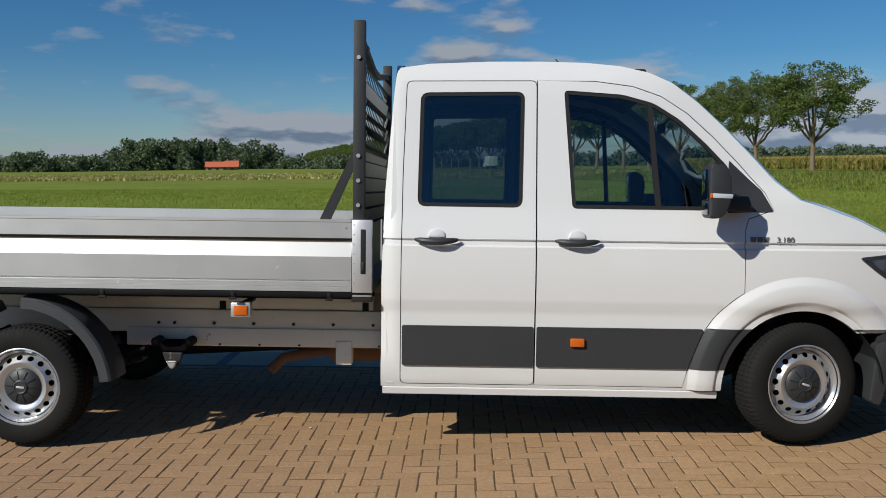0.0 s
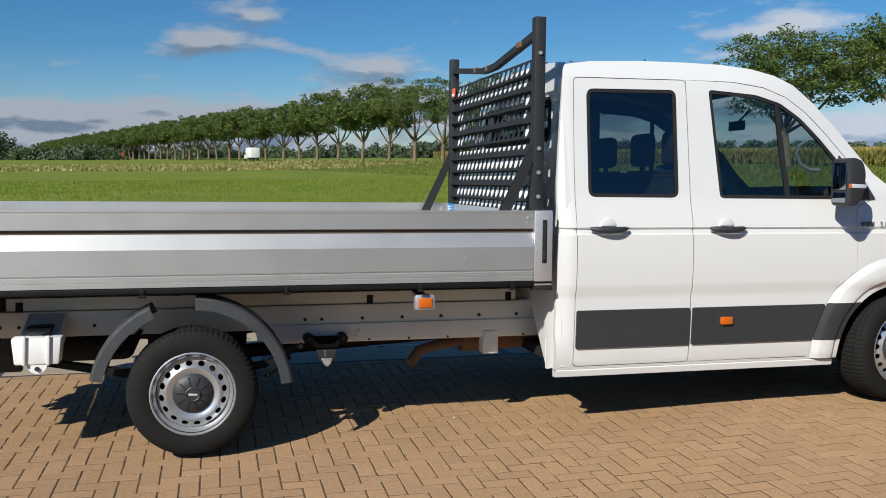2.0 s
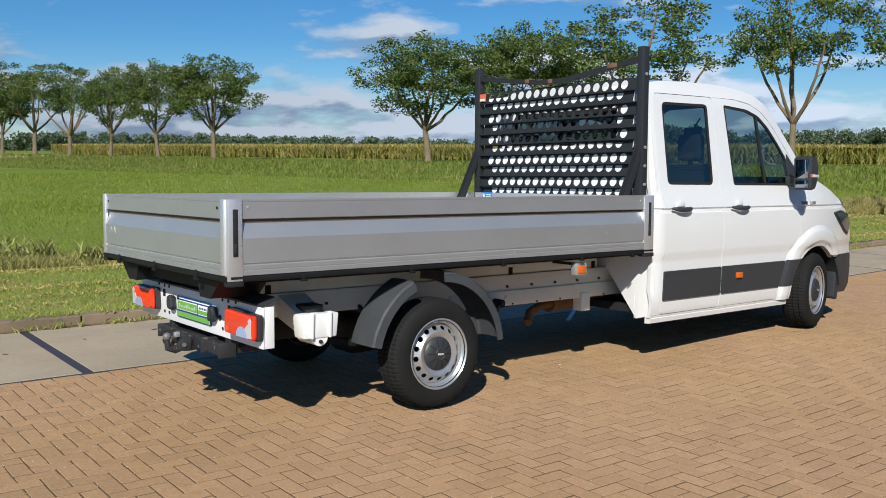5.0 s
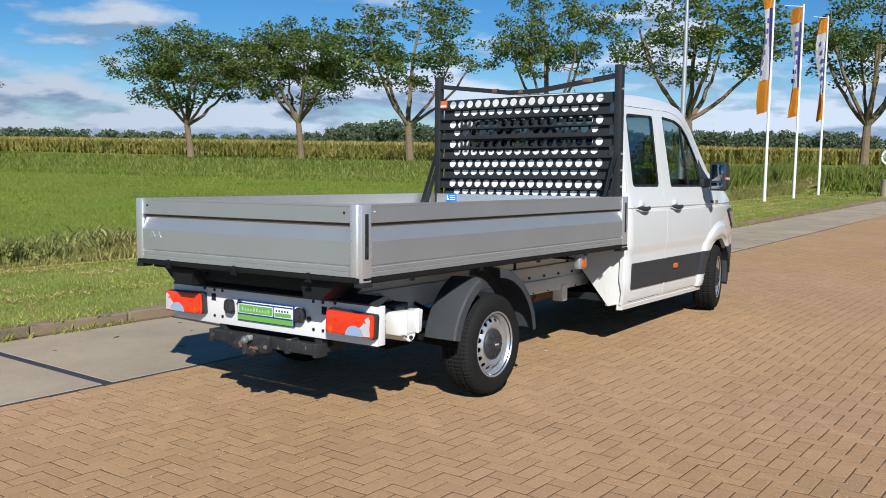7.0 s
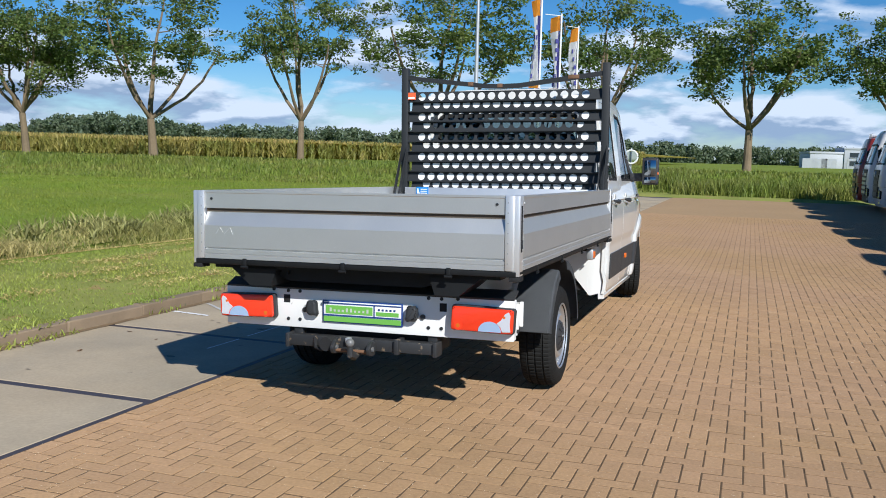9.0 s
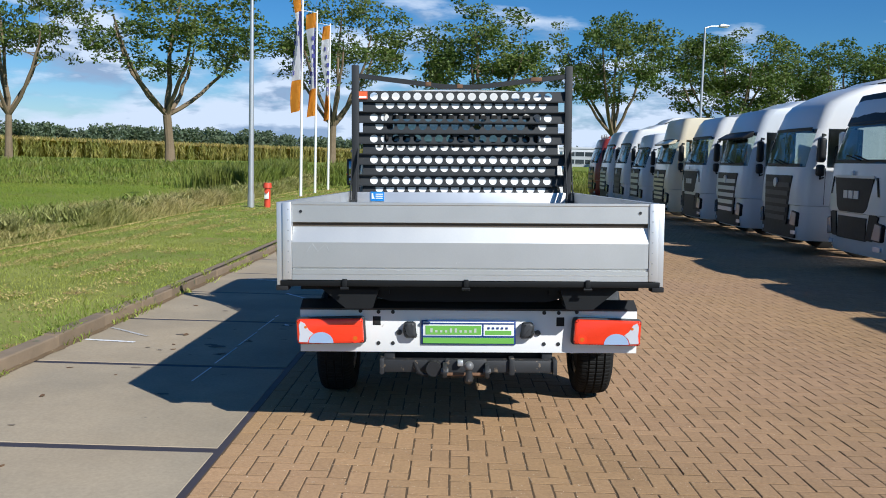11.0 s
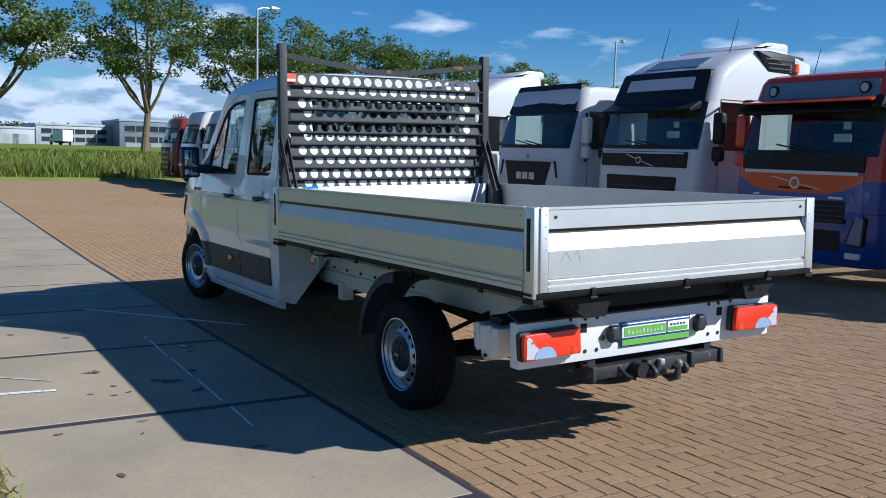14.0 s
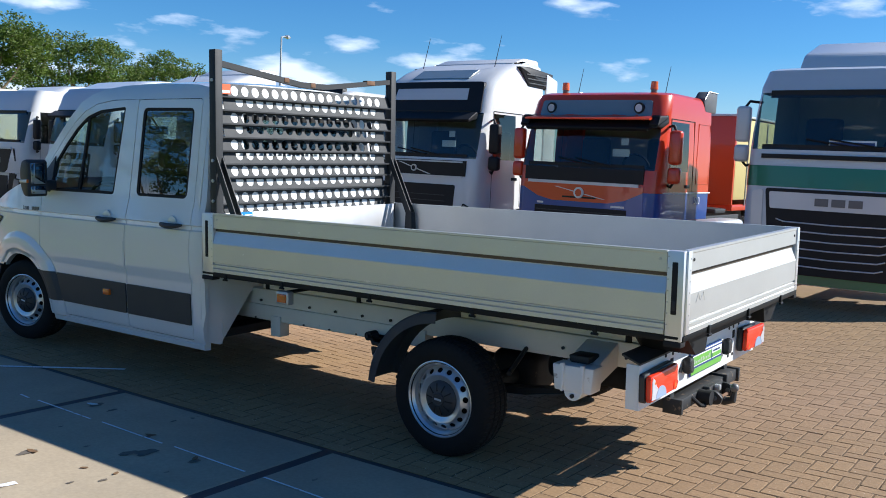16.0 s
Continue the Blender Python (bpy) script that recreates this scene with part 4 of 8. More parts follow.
def cab_side(s):
    tag = {-1: "right", 1: "left"}[s]
    inward = (0, -s * 0.03, 0)
    tp("side_frame", skin(SIDE_OUT, [grown(REAR_DOOR, 0.005), grown(FRONT_DOOR, 0.005)], ROWS, COLS, sided(s), inward), WHITE)
    # dark door seals behind the gaps
    tp("door_seal", skin(grown(REAR_DOOR, 0.02), [grown(REAR_DOOR, -0.03)], ROWS, COLS, sided(s, -0.022)), BLACK)
    tp("door_seal", skin(grown(FRONT_DOOR, 0.02), [grown(FRONT_DOOR, -0.03)], ROWS, COLS, sided(s, -0.022)), BLACK)
    for nm, out, win, glass, hx, ends in (("rear_door", REAR_DOOR, REAR_WIN, GLASSD, 2.405, (2.212, 2.962)), ("front_door", FRONT_DOOR, FRONT_WIN, GLASS, 3.20, (2.980, 3.945))):
        door = tp(nm, skin(out, [win], ROWS, COLS, sided(s), inward), WHITE)
        tp("door_lining", skin(grown(out, -0.02), [grown(win, 0.012)], [1.0, 1.4], [], sided(s, -0.045)), LINER, door)
        tp("window_rubber", skin(grown(win, 0.004), [grown(win, -0.022)], ROWS, COLS, sided(s, -0.004), (0, -s * 0.016, 0)), BLACK, door)
        tp("window_pane", skin(grown(win, -0.004), [], [1.5, 1.7, 1.9], COLS, sided(s, -0.010)), glass, door)
        # handle: a white recessed cup and a dark grip
        z = 1.236
        y = half(hx, 1.24)
        grip = bmesh.new()
        pts = [(hx - 0.122 + 0.244 * i / 10, s * (y + 0.012 + 0.030 * math.sin(math.pi * i / 10) ** 0.6), z - 0.004 - 0.010 * math.sin(math.pi * i / 10)) for i in range(11)]
        join(grip, tube(pts, [0.008 + 0.013 * math.sin(math.pi * i / 10) ** 0.5 for i in range(11)], 10))
        handle = tp("door_handle", grip, DARK, door, "dark plastic grip")
        cup = prism(arc(hx, z + 0.010, 0.048, 0, 180, 10), s * (y - 0.004), s * (y + 0.007), "y", 0.003)
        tp("handle_cup", cup, WHITE, door)
        x0, x1 = ends
        low = [(x0, 0.508), (x1 - (0.106 if nm == "front_door" else 0), 0.508), (x1 - (0.020 if nm == "front_door" else 0), 0.740), (x0, 0.740)]
        trim = tp("trim_panel", skin(rounded(low, 0.012), [], [0.6], COLS, sided(s, 0.011), (0, -s * 0.014, 0)), TRIM, door, "dark grey rubbing panel")
        if nm == "front_door":
            tp("side_marker", bx(3.172, 3.252, s * 0.985, s * 1.012, 0.630, 0.678, 0.006), AMBER, trim, "amber side marker")
            bar = skin([(3.60, 2.05), (3.628, 2.05), (3.682, 1.41), (3.65, 1.41)], [], [1.5, 1.7, 1.9], [], sided(s, -0.006), (0, -s * 0.02, 0))
            tp("window_bar", bar, BLACK, door)
            tri = skin(rounded([(4.052, 1.400), (4.31, 1.412), (4.25, 1.53), (4.072, 1.70)], 0.01), [], [1.5], COLS, sided(s, 0.006), (0, -s * 0.03, 0))
            tp("mirror_base", tri, DARK, door)
    # sill and trim by the arch
    tp("wheel_arch", arch_ring(s, lambda r: math.asin(0.345 / r), lambda r: math.pi - math.asin(0.345 / r), 40), WHITE)
    tp("arch_trim", arch_ring(s, lambda r: math.pi - math.asin(0.342 / r), lambda r: math.pi - math.asin(0.108 / r), 10, 0.003), TRIM)
    tp("arch_foot", arch_ring(s, lambda r: math.pi - math.asin(0.106 / r), lambda r: math.pi + math.asin(0.015 / r), 5), WHITE)
    tp("sill", prism([(s * 0.90, 0.33), (s * 0.952, 0.335), (s * 0.960, 0.372), (s * 0.940, 0.386), (s * 0.90, 0.386)], 2.10, 4.02, "x"), WHITE)
    # front bumper corner and headlight
    tp("bumper_corner", skin([(4.94, 0.70), (5.01, 0.735), (5.365, 0.735)] + [(a, c) for a, c in BUMP] + [(5.0, 0.36), (4.935, 0.42)] + arc(AXLE_F, AXLE_Z, 0.47, 8, 38, 6)[::1][0:0],
                             [], [0.45, 0.55, 0.65], COLS, sided(s, 0.006), (0, -s * 0.06, 0)), TRIM)
    lamp = rounded([(4.80, 1.155), (4.99, 1.175), (5.20, 1.135), (5.27, 1.02), (5.21, 0.92), (5.08, 0.965), (4.92, 1.065)], 0.03)
    hl = tp("headlight", skin(lamp, [], [1.0, 1.1], COLS, sided(s, 0.007), (0, -s * 0.03, 0)), DARK, None, "dark framed headlight")
    tp("headlight_lens", skin(grown(lamp, -0.022), [], [1.0, 1.1], COLS, sided(s, 0.013)), HEADL, hl)
    # door mirror
    prof = rounded([(3.872, 1.372), (3.945, 1.380), (3.985, 1.46), (3.992, 1.58), (3.965, 1.655), (3.905, 1.672), (3.868, 1.655)], 0.03, 4)
    mir = tp("door_mirror", prism(prof, s * 1.075, s * 1.245, "y", 0.012), DARK, None, "black door mirror")
    tp("mirror_arm", prism([(3.975, 1.415), (4.15, 1.41), (4.13, 1.50), (3.98, 1.50)], s * 0.93, s * 1.10, "y", 0.012), DARK, mir)
    tp("mirror_glass", bx(3.862, 3.869, s * 1.10, s * 1.222, 1.475, 1.640, 0.003), MIRRORD, mir)
    tp("mirror_glass", bx(3.864, 3.871, s * 1.10, s * 1.222, 1.395, 1.458, 0.003), MIRRORD, mir)
    ind = tp("indicator", prism([(3.882, 1.486), (3.990, 1.484), (3.994, 1.508), (3.882, 1.512)], s * 1.16, s * 1.250, "y", 0.004), CLEAR, mir, "clear indicator strip with an amber end")
    tp("amber_end", bx(3.872, 3.884, s * 1.205, s * 1.251, 1.486, 1.512, 0.003), AMBER, ind)
    # model badge on the wing: bars for the maker's letters, then the readable number
    b = bmesh.new()
    for x0, x1 in ((4.175, 4.205), (4.213, 4.243), (4.251, 4.277)):
        y = half((x0 + x1) / 2, 1.25)
        join(b, bx(x0, x1, s * (y - 0.004), s * (y + 0.004), 1.238, 1.268))
    tagged(tp("badge", b, GREYP, None, "small grey lettering bars"), kind="stuff")
    bend = math.degrees(math.atan((half(4.45, 1.25) - half(4.295, 1.25)) / 0.155))
    num = new("badge_number", text_mesh("3.180", 0.046, GREYP))
    num.parent = truck
    num.matrix_basis = BODY @ pose(4.372, s * (half(4.372, 1.25) + 0.004), 1.237, 90, 0, (-bend if s < 0 else 180 + bend))


cab_side(-1)
cab_side(1)
# fuel flap on the left front door edge
tp("fuel_flap", skin(rounded([(2.985, 0.86), (3.10, 0.86), (3.10, 0.99), (3.03, 1.07), (2.985, 1.07)], 0.02), [], ROWS, [], sided(1, 0.003), (0, -0.008, 0)), WHITE)


def loft(stations, ts, keep_=lambda i, t: True):
    """A sheet across the cab between its two side edges. stations: (x, z, dx, dz) edge and rise at the middle."""
    b = bmesh.new()
    rows_ = []
    for x, z, dx, dz in stations:
        ye = half(x, z)
        rows_.append([b.verts.new((x + dx * (1 - abs(t) ** 2.6), t * ye, z + dz * (1 - abs(t) ** 2.6))) for t in ts])
    for i in range(len(rows_) - 1):
        for j in range(len(ts) - 1):
            if keep_(i, (ts[j] + ts[j + 1]) / 2):
                b.faces.new((rows_[i][j], rows_[i][j + 1], rows_[i + 1][j + 1], rows_[i + 1][j]))
    for v_ in [v_ for v_ in b.verts if not v_.link_faces]:
        b.verts.remove(v_)
    return b


TS = [-1, -0.97, -0.93, -0.88, -0.8, -0.65, -0.5, -0.25, 0, 0.25, 0.5, 0.65, 0.8, 0.88, 0.93, 0.97, 1]
rise = {0: 0.045, 1: 0.045, 2: 0.045, 3: 0.045, 4: 0.045, 5: 0.045, 6: 0.05, 7: 0.05, 8: 0.05, 9: 0.045, 10: 0.04, 11: 0.03, 12: 0.02}
push = {6: 0.03, 7: 0.06, 8: 0.09, 9: 0.11, 10: 0.13, 11: 0.15, 12: 0.16}
UP = [(x, z, push.get(i, 0.0), rise[i]) for i, (x, z) in enumerate(ROOF_EDGE)]
tp("roof", loft(UP[:8], TS), WHITE)
tp("windscreen_pillar", loft(UP[7:], TS, lambda i, t: t > 0.90), WHITE)
tp("windscreen_pillar", loft(UP[7:], TS, lambda i, t: t < -0.90), WHITE)
screen = tp("windscreen", loft(UP[7:], TS, lambda i, t: abs(t) < 0.90), GLASS)
HOOD = [(4.47, 1.476, 0.16, 0.02)] + [(x, z, 0.16 - 0.0 * i, 0.03) for i, (x, z) in enumerate(NOSE)]
tp("bonnet", loft(HOOD[:5], TS), WHITE)
tp("front_panel", loft(HOOD[4:], TS), WHITE)
tp("grille", loft([(x + 0.012, z, 0.17, 0.0) for x, z in ((5.25, 1.08), (5.31, 0.96), (5.345, 0.86))], [t * 0.6 for t in TS]), DARK)
tp("front_bumper", loft([(x + 0.004, z, 0.17, 0.0) for x, z in [(5.36, 0.735)] + BUMP], TS), TRIM)
# roof aerial and camera dome
tp("aerial", rod((3.26, 0.12, 2.30), (3.17, 0.12, 2.405), 0.006, 0.004, 6), BLACK)
tp("roof_beacon_mount", bx(3.62, 3.74, -0.12, 0.12, 2.255, 2.315, 0.015), BLACK)

# rear wall with its window
WALL = [(-0.965, 0.40), (-0.972, 1.0), (-0.955, 1.35), (-0.85, 2.05), (-0.815, 2.16), (-0.76, 2.235), (-0.4, 2.262), (0.4, 2.262), (0.76, 2.235), (0.815, 2.16), (0.85, 2.05),
        (0.955, 1.35), (0.972, 1.0), (0.965, 0.40), (0.82, 0.36), (0.52, 0.72), (-0.52, 0.72), (-0.82, 0.36)]
RWIN = rounded([(-0.69, 1.775), (0.69, 1.775), (0.66, 2.02), (-0.66, 2.02)], 0.06)


def wall_x(y, z):
    return (2.092 + 0.05 * max(0, z - 0.9) + 0.006 * max(0, 1 - (abs(y) / 0.7) ** 2) + 0.03 * smooth01(0.82, 0.98, abs(y)), y, z)


def wall_off(o):
    return lambda y, z: (wall_x(y, z)[0] + o, y, z)


tp("rear_wall", skin(WALL, [RWIN], [0.6, 0.9, 1.2, 1.5, 1.75, 2.05, 2.15], [-0.9, -0.84, -0.75, -0.5, -0.25, 0, 0.25, 0.5, 0.75, 0.84, 0.9], wall_x, (0.04, 0, 0)), WHITE)
tp("rear_window_rubber", skin(grown(RWIN, 0.018), [grown(RWIN, -0.02)], [1.9], [-0.5, 0, 0.5], wall_off(-0.008), (0.012, 0, 0)), BLACK)
tp("rear_window", skin(RWIN, [], [1.9], [-0.5, 0, 0.5], wall_off(-0.003)), GLASSR)
# step panel from wall down to the sill
for s in (-1, 1):
    tp("rear_skirt", skin([(2.09, 0.36), (2.30, 0.36), (2.30, 0.55), (2.09, 0.55)], [], [], [], lambda x, z, s=s: (x, s * 0.80, z)), WHITE)

# cab floor and inside
tp("cab_floor", bx(2.12, 4.05, -0.90, 0.90, 0.40, 0.46), BLACK)
tp("engine_bay", bx(4.05, 5.20, -0.60, 0.60, 0.42, 1.10), BLACK)
tp("headlining", loft([(x + (0.03 if i == 0 else 0), z - 0.05, dx * 0.5, dz) for i, (x, z, dx, dz) in enumerate(UP[:8])], [t * 0.96 for t in TS]), LINER)
dash = tp("dashboard", prism(rounded([(3.98, 0.75), (4.02, 1.15), (4.10, 1.36), (4.25, 1.40), (4.42, 1.42), (4.42, 0.75)], 0.05), -0.86, 0.86, "y", 0.02), DARK)
tp("steering_wheel", tube([(3.93 + 0.09 * math.sin(a), 0.45 + 0.19 * math.cos(a), 1.30 + 0.17 * math.sin(a)) for a in [2 * math.pi * i / 24 for i in range(24)]], 0.014, 8, True), BLACK, dash)
tp("steering_hub", rod((3.95, 0.45, 1.29), (4.08, 0.45, 1.20), 0.07, 0.05, 12), BLACK, dash)


def seat_at(x, y, wide):
    st = tp("seat", bx(x - 0.25, x + 0.27, y - wide / 2, y + wide / 2, 0.72, 0.92, 0.05, 3), SEAT, None, "dark grey cloth seat")
    back = prism(rounded([(x - 0.30, 0.86), (x - 0.16, 0.86), (x - 0.22, 1.57), (x - 0.34, 1.59)], 0.04), y - wide / 2, y + wide / 2, "y", 0.03)
    tp("backrest", back, SEAT, st)
    heads = (y,) if wide < 0.7 else (y - wide / 4, y + wide / 4) if wide < 1.1 else (y - wide / 3, y, y + wide / 3)
    for h_ in heads:
        tp("headrest", bx(x - 0.36, x - 0.26, h_ - 0.12, h_ + 0.12, 1.62, 1.85, 0.04, 3), SEAT, st)
        tp("headrest_post", rod((x - 0.31, h_, 1.54), (x - 0.31, h_, 1.66), 0.02, n=8), BLACK, st)
    tp("seat_base", bx(x - 0.2, x + 0.22, y - wide / 2 + 0.04, y + wide / 2 - 0.04, 0.46, 0.72, 0.01), BLACK, st)


seat_at(3.36, 0.48, 0.52)
seat_at(3.36, -0.36, 0.92)
seat_at(2.50, 0.0, 1.55)
tp("grab_handle", tube([(3.85, -0.83, 1.78), (3.825, -0.80, 1.755), (3.822, -0.79, 1.70), (3.85, -0.79, 1.64), (3.91, -0.80, 1.605), (3.97, -0.83, 1.60)], 0.012, 8), LINER)
tp("inner_mirror", bx(3.86, 3.88, -0.10, 0.10, 1.90, 1.97, 0.008), BLACK)
tp("mirror_stem", rod((3.87, 0, 1.95), (3.98, 0, 2.06), 0.008, n=6), BLACK)


# wheels
def wheel_mesh():
    tyre = [(0.212, -0.105), (0.245, -0.118), (0.29, -0.120), (0.325, -0.108), (0.342, -0.090), (0.349, -0.062), (0.350, -0.058), (0.341, -0.055), (0.341, -0.047), (0.351, -0.044),
            (0.352, -0.005), (0.342, -0.002), (0.342, 0.006), (0.352, 0.009), (0.351, 0.044), (0.341, 0.047), (0.341, 0.055), (0.350, 0.058), (0.349, 0.062),
            (0.342, 0.090), (0.325, 0.108), (0.29, 0.120), (0.245, 0.118), (0.212, 0.105)]
    blocks = {4, 5, 18, 19, 20, 9, 10, 13, 14}
    return turned(tyre, 288, lambda i, j: -0.005 if j in blocks and (i % 4 == 0) else 0)


def rim_disc():
    """The pressed steel disc with its ring of oval holes, in the plane facing -y."""
    k = 16
    outer = [(0.192 * math.cos(2 * math.pi * i / 60), 0.192 * math.sin(2 * math.pi * i / 60)) for i in range(60)]
    holes = []
    for i in range(k):
        a = 2 * math.pi * (i + 0.5) / k
        c = Vector((math.cos(a), math.sin(a))) * 0.166
        e, t = Vector((math.cos(a), math.sin(a))), Vector((-math.sin(a), math.cos(a)))
        holes.append([tuple(c + e * 0.0135 * math.cos(b) + t * 0.0185 * math.sin(b)) for b in [2 * math.pi * j / 10 for j in range(10)]])
    rings = [[(r * math.cos(2 * math.pi * i / 40), r * math.sin(2 * math.pi * i / 40)) for i in range(40)] for r in (0.05, 0.095, 0.125, 0.143)]

    def dish(u, v):
        r = math.hypot(u, v)
        y = lerp_table([(0.05, -0.040), (0.095, -0.042), (0.112, -0.060), (0.143, -0.066), (0.166, -0.046), (0.192, -0.022)], r)
        return (u, y, v)

    from mathutils.geometry import delaunay_2d_cdt
    pts, edges = [], []
    for poly in [outer] + holes + rings:
        q = len(pts)
        pts.extend(Vector(p) for p in poly)
        edges.extend((q + i, q + (i + 1) % len(poly)) for i in range(len(poly)))
    vv_, _, ff_, *_ = delaunay_2d_cdt(pts, edges, [], 0, 1e-6)
    b = bmesh.new()
    made = [b.verts.new(dish(p.x, p.y)) for p in vv_]
    for f in ff_:
        c = sum((vv_[i] for i in f), Vector((0, 0))) / len(f)
        if c.length < 0.192 and not any(inside(c, h_) for h_ in holes):
            b.faces.new([made[i] for i in f])
    rim_ = [e for e in b.edges if len(e.link_faces) == 1]
    for g in bmesh.ops.extrude_edge_only(b, edges=rim_)["geom"]:
        if isinstance(g, bmesh.types.BMVert):
            g.co.y += 0.006
    return b


def rim_barrel():
    prof = [(0.228, -0.112), (0.222, -0.114), (0.216, -0.108), (0.212, -0.098), (0.198, -0.085), (0.192, -0.05), (0.190, 0.05), (0.205, 0.095), (0.222, 0.108),
            (0.226, 0.104), (0.209, 0.09), (0.196, 0.05), (0.198, -0.05), (0.204, -0.082), (0.218, -0.096)]
    return turned(prof, 64)


def hub_cap():
    return turned([(0.002, -0.086), (0.030, -0.086), (0.034, -0.082), (0.060, -0.080), (0.098, -0.068), (0.108, -0.056), (0.108, -0.040), (0.002, -0.040)], 40)


wheel_meshes = {"tyre": finish("tyre", wheel_mesh(), TYRE, True, 28), "rim": finish("rim", rim_disc(), RIM), "rim_ring": finish("rim_ring", rim_barrel(), RIM), "hub_cap": finish("hub_cap", hub_cap(), DARK),
                "brake_drum": finish("brake_drum", turned([(0.002, -0.026), (0.184, -0.026), (0.184, 0.09), (0.002, 0.09)], 32), BLACK),
                "hub_ring": finish("hub_ring", tube([(0.036 * math.cos(a), -0.083, 0.036 * math.sin(a)) for a in [2 * math.pi * i / 24 for i in range(24)]], 0.006, 6, True), DARK),
                "hub_badge": finish("hub_badge", bx(-0.024, 0.024, -0.089, -0.0862, -0.006, 0.006, 0.002), SILVER)}
rib = finish("hub_rib", rod((0.048, -0.0815, 0), (0.093, -0.0705, 0), 0.004, n=5), BLACK)
for wx, wy, turn in ((0.0, -0.862, 0), (0.0, 0.862, 180), (4.49, -0.865, 12), (4.49, 0.865, 192)):
    wh = new("wheel", wheel_meshes["tyre"])
    wh.parent = truck
    wh["label"] = "black tyre on a silver steel rim"
    wh.matrix_basis = pose(wx, wy, (0.384 if wx else 0.342) + (0.014 if wy > 0 else 0), 0, 17 if wx else 5, turn)
    for nm in ("rim", "rim_ring", "hub_cap", "brake_drum", "hub_ring", "hub_badge"):
        p = new(nm, wheel_meshes[nm])
        p.parent = wh
        if nm not in ("rim_ring", "brake_drum"):
            p.matrix_basis = Matrix.Translation((0, -0.038, 0))
    for i in range(10):
        p = new("hub_rib", rib)
        p.parent = wh
        p.matrix_basis = Matrix.Translation((0, -0.038, 0)) @ Matrix.Rotation(2 * math.pi * i / 10, 4, "Y")
# dark wheel housings in the wings
for s in (-1, 1):
    b = bmesh.new()
    pa = arc(AXLE_F, AXLE_Z, 0.47, 5, 175, 16)
    r0 = [b.verts.new((x, s * 0.955, z)) for x, z in pa]
    r1 = [b.verts.new((x, s * 0.55, z)) for x, z in pa]
    for i in range(16):
        b.faces.new((r0[i], r0[i + 1], r1[i + 1], r1[i]))
    b.faces.new(r1)
    tp("wheel_housing", b, BLACK)
    tp("mud_flap", prism(rounded([(4.90, 0.32), (4.97, 0.30), (5.02, 0.50), (5.0, 0.68), (4.93, 0.66), (4.92, 0.5)], 0.02), s * 0.66, s * 0.93, "y", 0.01), DARK)

